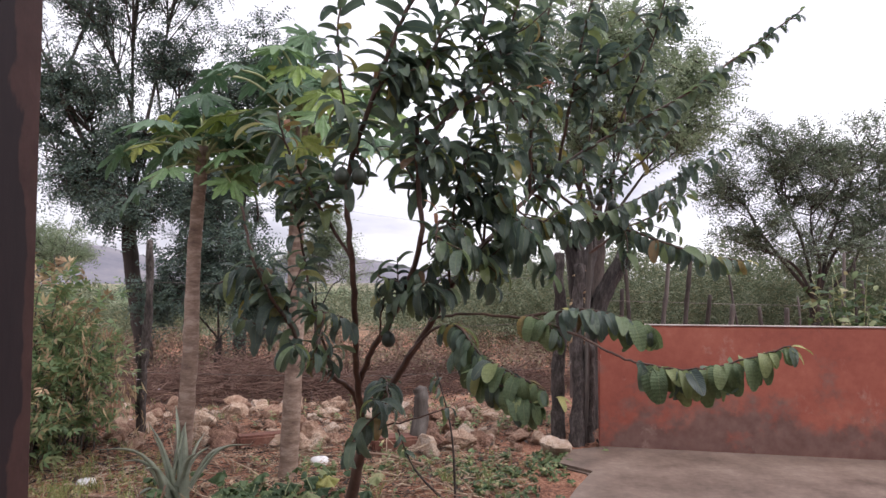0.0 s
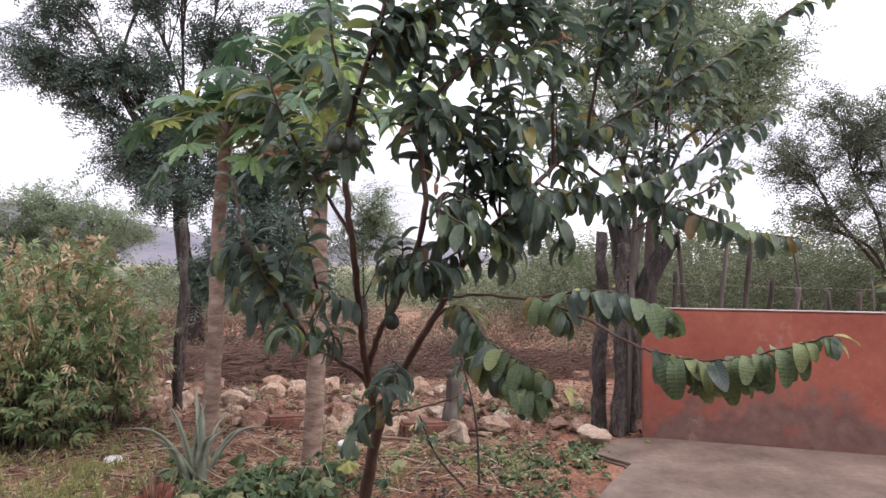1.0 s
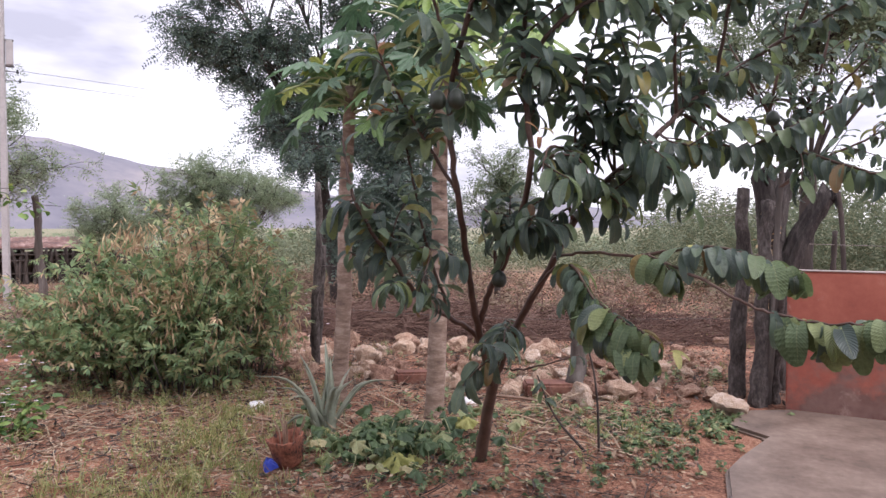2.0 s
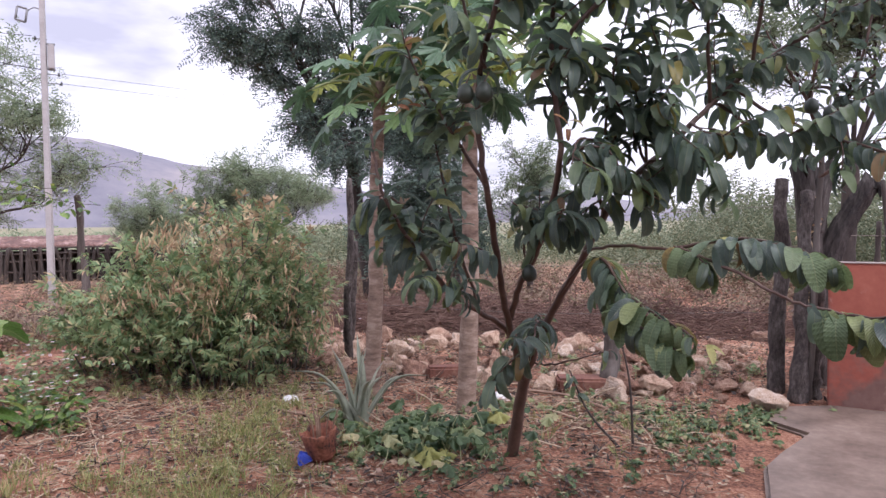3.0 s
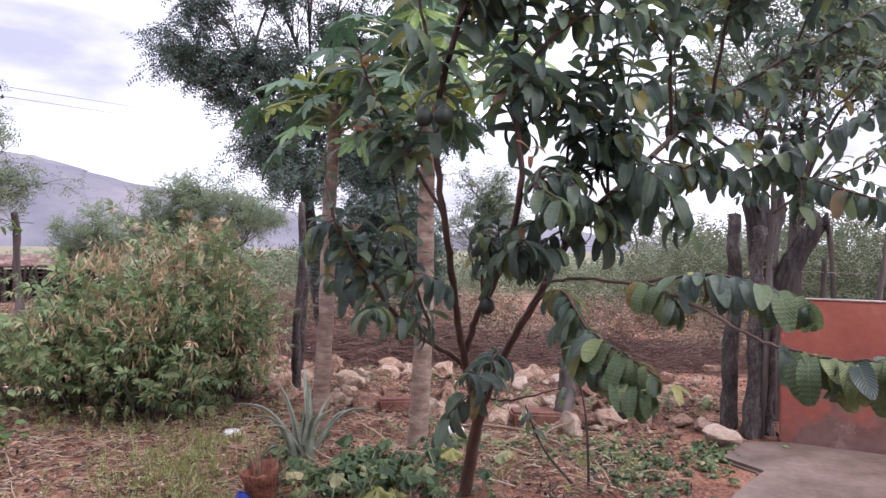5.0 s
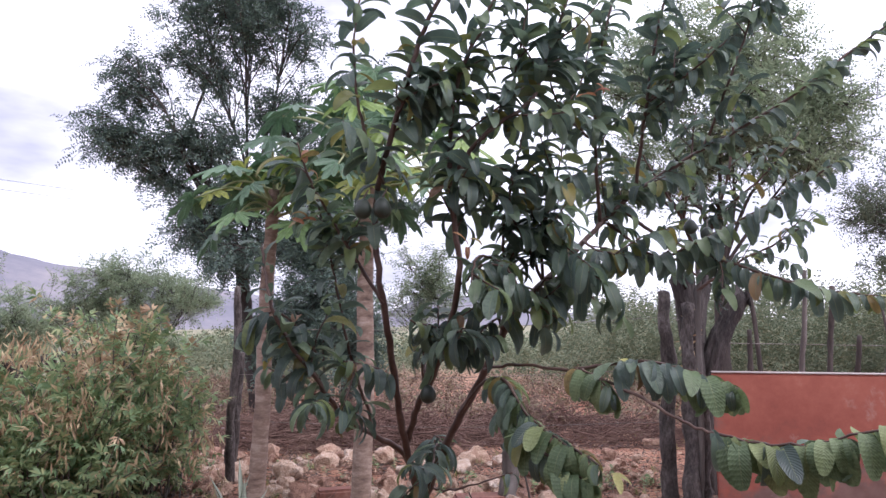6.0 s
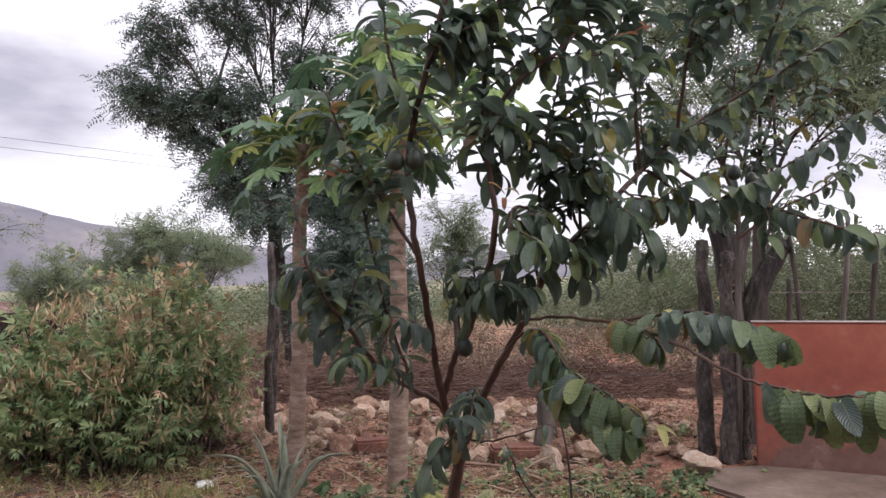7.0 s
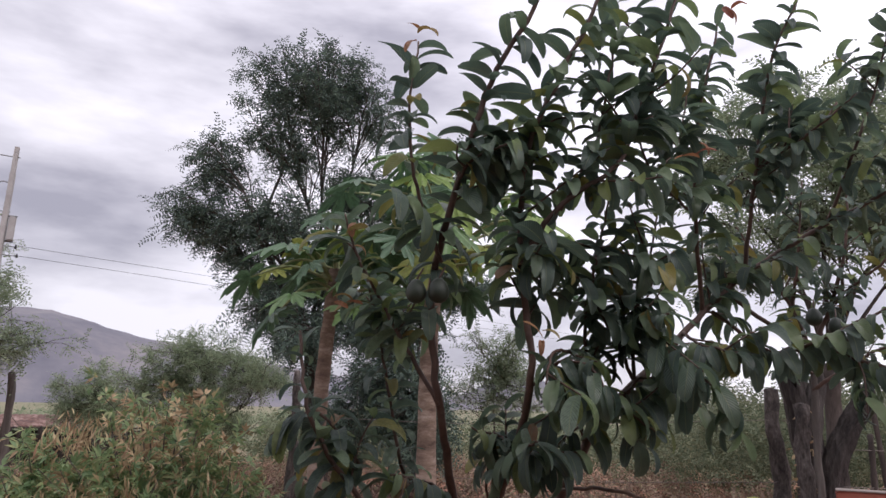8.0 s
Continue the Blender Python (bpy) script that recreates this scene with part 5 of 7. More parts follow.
grown("thorn_tree", "leafy dark green tree beside the tall one", -3.5, 11.6, (-3.5, 11.5, 1.8),
      [(-3.0, 11.4, 5.2, 0.8, 0.7, 12), (-3.7, 11.3, 4.2, 0.9, 0.7, 15), (-2.8, 11.5, 3.7, 0.8, 0.6, 11), (-3.8, 11.4, 2.9, 0.8, 0.5, 10)],
      0.10, 42, M_DARK_TREE, M_DARK_BARK, spray=0.28, twigs=8, per=9, thick=0.10, clump=0.52, droop=0.25)
grown("thorn_tree", "low dense dark thorn tree beside the tall one", -3.4, 10.2, (-3.4, 10.2, 0.5),
      [(-3.4, 10.2, 1.9, 0.75, 0.7, 26), (-2.9, 10.1, 1.2, 0.65, 0.5, 18), (-3.6, 10.2, 2.8, 0.6, 0.5, 15), (-4.1, 10.1, 1.2, 0.6, 0.5, 14)],
      0.06, 41, M_DARK_TREE, M_DARK_BARK, spray=0.25, twigs=7, per=8, thick=0.10, clump=0.42, droop=0.3)
grown("acacia_tree", "broad layered feathery acacia near the utility pole", -16.3, 11.2, (-16.2, 11.2, 1.2),
      [(-17.0, 10.9, 5.6, 1.8, 0.5, 24), (-19.3, 10.7, 4.8, 1.5, 0.6, 20), (-15.0, 11.1, 4.9, 1.5, 0.55, 20), (-13.2, 11.4, 3.8, 1.1, 0.5, 14), (-16.8, 10.8, 4.0, 2.0, 0.6, 24), (-19.6, 10.4, 3.2, 1.5, 0.8, 18), (-14.8, 11.1, 2.9, 1.5, 0.6, 16), (-17.6, 10.6, 2.6, 1.6, 0.7, 18), (-12.4, 11.6, 2.5, 1.0, 0.45, 9), (-18.5, 10.5, 1.6, 1.8, 0.5, 14), (-15.5, 11.0, 1.7, 1.6, 0.5, 14)],
      0.15, 32, M_PALE_TREE, M_DARK_BARK, spray=0.37, twigs=8, per=6, thick=0.085, clump=0.85, droop=0.10, flat=0.25)
grown("acacia_tree", "small pale thin-leaved acacia on the bare field", -2.3, 12.2, (-2.3, 12.2, 0.7),
      [(-2.2, 12.2, 2.3, 0.6, 0.5, 12), (-2.7, 12.1, 1.7, 0.5, 0.4, 8), (-1.8, 12.3, 1.8, 0.5, 0.4, 8)],
      0.06, 37, M_PALE_TREE, M_DARK_BARK, spray=0.25, twigs=7, per=6, thick=0.08, clump=0.42, droop=-0.1)
grown("acacia_tree", "low feathery acacia on the plain behind the shrub", -9.4, 14.3, (-9.4, 14.3, 0.2),
      [(-9.6, 14.3, 2.5, 1.1, 0.5, 19), (-10.9, 14.2, 1.9, 0.8, 0.5, 14), (-8.3, 14.4, 2.1, 0.9, 0.5, 14), (-9.5, 14.1, 1.4, 1.5, 0.5, 19), (-9.5, 14.1, 0.8, 1.3, 0.4, 12)],
      0.09, 33, M_PALE_TREE, M_DARK_BARK, spray=0.30, twigs=8, per=8, thick=0.085, clump=0.55, droop=-0.12, flat=0.5)
grown("acacia_tree", "small rounded acacia in front of the hill", -17.5, 19.1, (-17.5, 19.1, 0.0),
      [(-17.5, 19.1, 1.9, 1.1, 0.5, 14), (-18.3, 19.1, 1.3, 0.8, 0.5, 10), (-16.7, 19.2, 1.4, 0.8, 0.5, 10), (-17.5, 19.0, 0.8, 1.3, 0.4, 12)],
      0.08, 34, M_PALE_TREE, M_DARK_BARK, spray=0.36, twigs=7, per=7, thick=0.09, clump=0.6, droop=-0.1)
grown("acacia_tree", "spreading thin-leaved acacia behind the stick fence", 6.85, 12.4, (6.9, 12.4, 1.0),
      [(6.2, 12.3, 3.8, 1.0, 0.45, 14), (7.5, 12.4, 3.9, 1.0, 0.4, 14), (5.3, 12.3, 3.1, 0.8, 0.4, 10), (8.7, 12.5, 3.5, 1.0, 0.45, 13), (6.8, 12.2, 3.0, 1.2, 0.4, 13), (8.1, 12.3, 2.6, 1.0, 0.35, 10), (5.6, 12.3, 2.3, 0.8, 0.3, 8), (7.0, 12.2, 2.0, 1.4, 0.3, 9)],
      0.13, 35, M_GREY_TREE, M_DARK_BARK, spray=0.28, twigs=8, per=8, thick=0.075, clump=0.55, droop=-0.15, flat=0.6)
grown("mesquite_tree", "mesquite with a soft feathery crown behind the fence", 2.2, 9.4, (2.2, 9.4, 2.0),
      [(1.5, 9.4, 4.7, 0.9, 0.7, 16), (2.7, 9.4, 5.0, 0.9, 0.6, 18), (3.7, 9.5, 4.3, 0.7, 0.5, 13), (2.4, 9.3, 3.9, 1.0, 0.6, 18), (3.3, 9.4, 3.4, 0.7, 0.4, 10), (1.5, 9.3, 3.4, 0.8, 0.5, 12)],
      0.10, 36, M_PALE_TREE, M_DARK_BARK, spray=0.28, twigs=8, per=8, thick=0.085, clump=0.5, droop=0.1)


def scrub(name, label, spots, mat, seed, per=140, size=0.55):
    """A belt of far bushes, too many to count."""
    rng = np.random.default_rng(seed)
    P, C = [], []
    for x, y, r, h in spots:
        n = per
        a, u = rng.uniform(0, 2 * np.pi, n), rng.uniform(0.0, 1.0, n) ** 0.5
        z = np.sqrt(np.maximum(0, 1 - u ** 2)) * rng.uniform(0.25, 1.05, n) + 0.05
        P.append(np.stack([x + r * u * np.cos(a), y + r * u * np.sin(a), gz(x, y) + h * z], 1))
        C.append(np.tile([x, y, gz(x, y)], (n, 1)))
    P, C = np.vstack(P), np.vstack(C)
    D = unit(unit(P - C) * 0.6 + rng.normal(0, 0.6, P.shape)); N = unit(np.array([0, 0, 1.0]) + rng.normal(0, 0.6, P.shape))
    parts = [scatter(feather_shape(5, 0.26, 0.10, 0.2, k + 9), P[k::2], D[k::2], N[k::2], size * rng.uniform(0.6, 1.3, len(P[k::2])))[:2] for k in (0, 1)]
    tagged(new(name, mesh_np(name, *joined(parts), mat, smooth=False)), label, "scrub", kind="stuff")


def belt(seed, n, az0, az1, d0, d1, r0, r1, h0, h1):
    rng = np.random.default_rng(seed)
    out = []
    for _ in range(n):
        a, d = radians(rng.uniform(az0, az1)), d0 + (d1 - d0) * rng.random() ** 1.3
        out.append((d * math.sin(a), d * math.cos(a), rng.uniform(r0, r1), rng.uniform(h0, h1)))
    return out


scrub("scrub_thicket", "green thorn scrub behind the stick fence", belt(51, 74, 3, 52, 15.5, 25, 1.1, 2.0, 2.0, 3.1), M_SCRUB, 52, 330, 0.33)
scrub("scrub_plain", "far scattered green bushes over the plain", belt(53, 150, -85, 12, 45, 170, 1.2, 3.4, 0.6, 1.7), M_PALE_TREE, 54, 55, 1.1)
scrub("scrub_field", "low dry bushes behind the stones", belt(55, 46, -30, 8, 22, 46, 0.8, 2.2, 0.9, 2.0), M_SCRUB, 56, 130, 0.6)


scrub("scrub_far", "far hazy green trees behind the fence", belt(61, 60, 2, 56, 32, 60, 2.0, 4.0, 2.4, 4.0), M_SCRUB, 62, 110, 1.0)
scrub("dry_weeds", "low dry brownish weeds over the bare field", belt(57, 150, -38, 9, 9.5, 24, 0.25, 0.8, 0.2, 0.6), M_DRY_WEED, 58, 46, 0.30)
scrub("dry_weeds", "low dry weeds on the left part of the field", belt(59, 90, -62, -36, 8.5, 24, 0.2, 0.7, 0.12, 0.4), M_DRY_WEED, 60, 50, 0.24)


# ---- posts, fences, stumps ----
def crooked_post(name, label, base, top, r, mat, seed, category="post", group="", rough=0.08):
    rng = np.random.default_rng(seed)
    base, top = np.array(base, float), np.array(top, float)
    n = 7
    p = base + (top - base) * np.linspace(0, 1, n)[:, None] + np.vstack([[0, 0, 0], rng.normal(0, r * 0.25, (n - 2, 3)), [0, 0, 0]])
    p = bend(p, 3)
    rad = r * (1.12 - 0.24 * np.linspace(0, 1, len(p))) * (1 + rng.normal(0, 0.05, len(p)))
    v, f = tube(p, rad, 10, rng, rough)
    me = mesh_np(name, v - base, f, mat)
    ob = new(name, me)
    ob.location = base
    return tagged(ob, label, category, group)


crooked_post("fence_post", "thin grey weathered fence post, leaning slightly", (-2.70, 6.05, -0.05), (-2.60, 5.92, 1.72), 0.036, M_FENCE_BARK, 61, rough=0.16)
crooked_post("fence_post", "short dark crooked fence post", (-2.95, 6.6, -0.05), (-2.80, 6.42, 1.12), 0.030, M_FENCE_BARK, 62, rough=0.14)
crooked_post("fence_post", "stout dark round fence post", (0.99, 5.86, -0.05), (1.04, 5.98, 1.60), 0.055, M_FENCE_BARK, 63, rough=0.13)
crooked_post("fence_post", "stout split dark fence post", (1.12, 5.66, -0.05), (1.20, 5.86, 1.50), 0.05, M_FENCE_BARK, 64, rough=0.16)
crooked_post("fence_post", "short dark post against the wall's end", (1.24, 5.80, -0.05), (1.27, 5.86, 0.80), 0.055, M_FENCE_BARK, 65)
crooked_post("wooden_stub", "short grey round wooden stub in the soil", (-0.19, 5.62, -0.05), (-0.19, 5.60, 0.47), 0.066, M_GREY_BARK, 66)
crooked_post("leaning_post", "thin grey leaning wooden post in the far yard", (-7.52, 5.72, -0.15), (-7.68, 5.45, 0.88), 0.030, M_GREY_BARK, 67)
crooked_post("timber_post", "tall grey timber post behind the pole", (-13.1, 12.4, gz(-13, 12) - 0.1), (-13.15, 12.3, 2.03), 0.085, M_GREY_BARK, 68)


def stump():
    rng = np.random.default_rng(70)
    b = np.array([1.36, 6.35, 0.0])
    t = thing("dead_tree", "dead grey forked tree trunk, sawn off at head height", "dead tree", tuple(b))
    def ragged(pts, r0, r1):
        p = bend(pts, 9)
        n = 20
        v, f = tube(p, np.linspace(r0, r1, len(p)), n)
        a = np.arange(n)
        flute = 1 + 0.16 * np.sin(a * 1.3 + 1) + rng.normal(0, 0.11, n)
        for k in range(len(p)):
            w = flute * (1 + 0.05 * np.sin(k * 0.9 + a * 0.6)) * (1 + rng.normal(0, 0.02, n))
            v[k * n:(k + 1) * n] = p[k] + (v[k * n:(k + 1) * n] - p[k]) * w[:, None]
        v[(len(p) - 1) * n:len(p) * n, 2] += rng.normal(0, 0.06, n)
        return v, f
    hang("trunk", mesh_np("trunk", *ragged([b + (0, 0, -0.1), b + (-0.03, 0, 0.6), b + (-0.05, 0.02, 1.2), b + (-0.12, 0.02, 1.76)], 0.102, 0.085), M_STUMP), t)
    hang("arm", mesh_np("arm", *ragged([b + (0.02, 0, 0.85), b + (0.12, 0, 1.15), b + (0.24, 0.02, 1.38), b + (0.36, 0.02, 1.58)], 0.080, 0.062), M_STUMP), t)
    hang("arm", mesh_np("arm", *ragged([b + (-0.05, -0.05, 1.2), b + (0.0, -0.06, 1.5), b + (0.06, -0.05, 1.70)], 0.06, 0.045), M_STUMP), t)


stump()


def stick_fence():
    rng = np.random.default_rng(71)
    line = np.array([(1.6, 8.3), (2.46, 8.66), (4.12, 9.66), (6.6, 10.1), (8.5, 10.3)])
    seg = np.linalg.norm(np.diff(line, axis=0), axis=1); cum = np.concatenate([[0], np.cumsum(seg)])
    s = 0.0
    while s < cum[-1]:
        x, y = np.interp(s, cum, line[:, 0]), np.interp(s, cum, line[:, 1])
        z = gz(x, y)
        crooked_post("fence_stick", "thin crooked grey stick of the boundary fence", (x, y, z - 0.1), (x + rng.normal(0, 0.14), y + rng.normal(0, 0.08), z + rng.uniform(1.15, 2.1)), rng.uniform(0.016, 0.042), M_GREY_BARK if rng.random() < 0.6 else M_DARK_BARK, int(rng.integers(1e6)), "fence post", "boundary fence sticks")
        s += rng.uniform(0.24, 0.5)
    for h in (0.45, 0.85, 1.2):
        pts = [(x, y, gz(x, y) + h) for x, y in line]
        tagged(new("fence_wire", mesh_np("fence_wire", *tube(bend(pts, 4), 0.004, 5), M_WIRE_FENCE)), "thin rusty wire along the stick fence", "wire", "fence wires")


stick_fence()


def barbed_wire(a, b, sag, seed):
    rng = np.random.default_rng(seed)
    a, b = np.array(a, float), np.array(b, float)
    p = bend([a, (a + b) / 2 - (0, 0, sag), b], 10)
    parts = [tube(p, 0.0022, 5)]
    n = int(np.linalg.norm(b - a) / 0.14)
    for k in range(n):
        q = p[min(int(len(p) * (k + 0.5) / n), len(p) - 1)]
        d = unit(rng.normal(0, 1, 3)) * 0.02
        parts.append(tube(np.array([q - d, q, q + d]), 0.0015, 4))
    tagged(new("barbed_wire", mesh_np("barbed_wire", *joined(parts), M_WIRE_FENCE)), "slack rusty barbed wire strung between posts", "wire", "barbed wires")


for k, (za, zb) in enumerate([(1.35, 1.40), (0.95, 1.0), (0.55, 0.6)]):
    barbed_wire((-2.63, 5.98, za), (1.0, 5.9, zb), 0.05, 80 + k)
    barbed_wire((1.1, 5.95, zb), (1.62, 8.3, zb - 0.1), 0.02, 90 + k)


# ---- utility pole ----
def utility_pole():
    b = np.array([-11.97, 10.57, gz(-11.97, 10.57)])
    t = thing("utility_pole", "pale square concrete utility pole with lamp and fittings", "utility pole", tuple(b))
    def local(name, me, at, rz=0.0, label=""):
        ob = new(name, me); ob.parent = t; ob.location = at; ob.rotation_euler = (0, 0, rz)
        return tagged(ob, label)
    H = 6.5 - b[2]
    bm = soft_box(1, 1, 1, 0.08)
    for v in bm.verts:
        k = 0.5 + v.co.z
        w = 0.128 - 0.038 * k
        v.co = Vector((v.co.x * w, v.co.y * w, k * (H + 0.3) - 0.3))
    local("shaft", bm_mesh("shaft", bm, M_POLE), (0, 0, 0), 0.6)
    side = np.array([math.cos(0.85), math.sin(0.85), 0])      # across the picture
    for z, lo, hi in ((H - 0.22, -0.44, 0.08), (H - 1.38, -0.14, 0.07), (H - 2.08, -0.10, 0.26), (H - 2.26, -0.08, 0.30)):
        p = np.array([side * lo + (0, 0, z), side * hi + (0, 0, z)])
        local("bracket", mesh_np("bracket", *tube(p, 0.011, 6), M_STEEL), (0, 0, 0))
        for q in ((p[0], p[0] + side * 0.12) if z > H - 0.5 else (p[0],) if lo < -0.12 else (p[1],)):
            local("insulator", mesh_np("insulator", *tube(np.array([q - (0, 0, 0.03), q, q + (0, 0, 0.015), q + (0, 0, 0.05)]), [0.018, 0.03, 0.02, 0.012], 8), M_WIRE), (0, 0, 0))
    bm = soft_box(0.13, 0.12, 0.50, 0.02)
    local("transformer_box", bm_mesh("transformer_box", bm, M_POLE), tuple(side * 0.13 + (0, 0, H - 1.72)), 0.85, "pale grey metal box")
    for z in (H - 1.46, H - 1.98):
        local("clamp", mesh_np("clamp", *tube(np.array([-side * 0.07 + (0, 0, z), side * 0.20 + (0, 0, z)]), 0.022, 6), M_STEEL), (0, 0, 0))
    arm = bend([np.array([0, 0, H - 0.80]), -side * 0.14 + (0, 0, H - 0.76), -side * 0.26 + (0, 0, H - 0.84)], 4)
    local("lamp_arm", mesh_np("lamp_arm", *tube(arm, 0.012, 6), M_STEEL), (0, 0, 0))
    ring = [-side * (0.36 + dx) + (0, 0, H - 0.93 + dz) for dx, dz in ((-0.10, 0.13), (0.07, 0.16), (0.11, -0.10), (-0.06, -0.14), (-0.10, 0.13))]
    local("lamp_head", mesh_np("lamp_head", *joined([tube(np.array([u, (u + w) / 2, w]), 0.022, 6) for u, w in zip(ring, ring[1:])]), M_STEEL), (0, 0, 0), 0.0, "square grey street lamp frame")
    top = b + (0, 0, H)
    def cable(a, c, sag, r):
        a, c = np.array(a, float), np.array(c, float)
        tagged(new("power_cable", mesh_np("power_cable", *tube(bend([a, (a + c) / 2 - (0, 0, sag), c], 10), r, 5), M_WIRE)), "thin overhead power cable on the pole", "cable", "power cables")
    cable(top - side * 0.4 - (0, 0, 0.18), (-25, -6.0, 6.3), 0.5, 0.007)
    cable(top - (0, 0, 2.0), (-22, -6.0, 6.4), 0.3, 0.010)
    cable(top - side * 0.2 - (0, 0, 1.33), (-25, -5.0, 5.6), 0.4, 0.006)
    cable(top + side * 0.3 - (0, 0, 2.25), (10, 60, 6.5), 0.8, 0.0045)
    cable(top + side * 0.3 - (0, 0, 2.05), (12, 75, 8.0), 0.8, 0.0045)


utility_pole()


# ---- stick pen with a low tiled roof, far left ----
def stick_pen():
    rng = np.random.default_rng(95)
    a, c = np.array([-24.5, 14.3]), np.array([-17.2, 22.6])
    z0 = -0.85
    t = thing("stick_pen", "dark stockade pen of upright sticks with a low tiled roof", "animal pen", (float(a[0]), float(a[1]), z0))
    n = 74
    shapes = []
    for k in range(5):
        p = bend([np.array([0, 0, -0.2]), np.array([rng.normal(0, .04), rng.normal(0, .04), 0.6]), np.array([rng.normal(0, .06), rng.normal(0, .06), 1.28 + 0.2 * rng.random()])], 3)
        shapes.append(mesh_np("stick", *tube(p, np.linspace(0.075, 0.05, len(p)), 6, rng, 0.1), M_DARK_BARK))
    for k in range(n):
        q = a + (c - a) * (k + rng.uniform(-0.3, 0.3)) / n
        ob = bpy.data.objects.new("stick", shapes[k % 5]); scene.collection.objects.link(ob)
        ob.parent = t; ob.location = (q[0] - a[0], q[1] - a[1], 0); ob.rotation_euler = (0, 0, rng.uniform(0, 6))
    for h in (0.55, 0.95, 1.2, 1.36):
        pts = [np.array([*(a + (c - a) * f), z0 + h + 0.03 * rng.normal()]) for f in np.linspace(0, 1, 7)]
        hang("rail", mesh_np("rail", *tube(bend(pts, 3), 0.035, 6, rng, 0.1), M_DARK_BARK), t)
    # roof over the middle, ridged like barrel tiles
    d = unit(c - a); nn = np.array([-d[1], d[0]])
    if nn @ a < 0:
        nn = -nn
    us, ws = np.linspace(2.6, 8.4, 175), np.linspace(0.0, 2.2, 8)
    U, W = np.meshgrid(us, ws, indexing="ij")
    Z = z0 + 1.42 + 0.16 * W + 0.035 * np.abs(np.sin(U * 16)) + 0.02 * (np.floor(W / 0.32) % 2)
    v = np.stack([a[0] + d[0] * U + nn[0] * W, a[1] + d[1] * U + nn[1] * W, Z], -1).reshape(-1, 3)
    i, j = np.meshgrid(np.arange(174), np.arange(7), indexing="ij")
    f = np.stack([i * 8 + j, (i + 1) * 8 + j, (i + 1) * 8 + j + 1, i * 8 + j + 1], -1).reshape(-1, 4)
    ob = hang("roof", mesh_np("roof", v, f, M_TILE), t, "low roof of old clay tiles")
    m = ob.modifiers.new("thickness", "SOLIDIFY"); m.thickness = 0.05
    for u in (2.7, 5.5, 8.2):
        q = a + d * u + nn * 2.0
        hang("roof_post", mesh_np("roof_post", *tube(np.array([[*q, z0 - 0.2], [*q, z0 + 1.72]]), 0.06, 8), M_DARK_BARK), t)
    bm = soft_box(8.0, 0.1, 1.3, 0.01)
    ob = hang("back_wall", bm_mesh("back_wall", bm, M_DARK_BARK), t); ob.matrix_parent_inverse = Matrix.Identity(4)
    q = d * 5.6 + nn * 1.6
    ob.location = (q[0], q[1], 0.6); ob.rotation_euler = (0, 0, math.atan2(d[1], d[0]))


stick_pen()


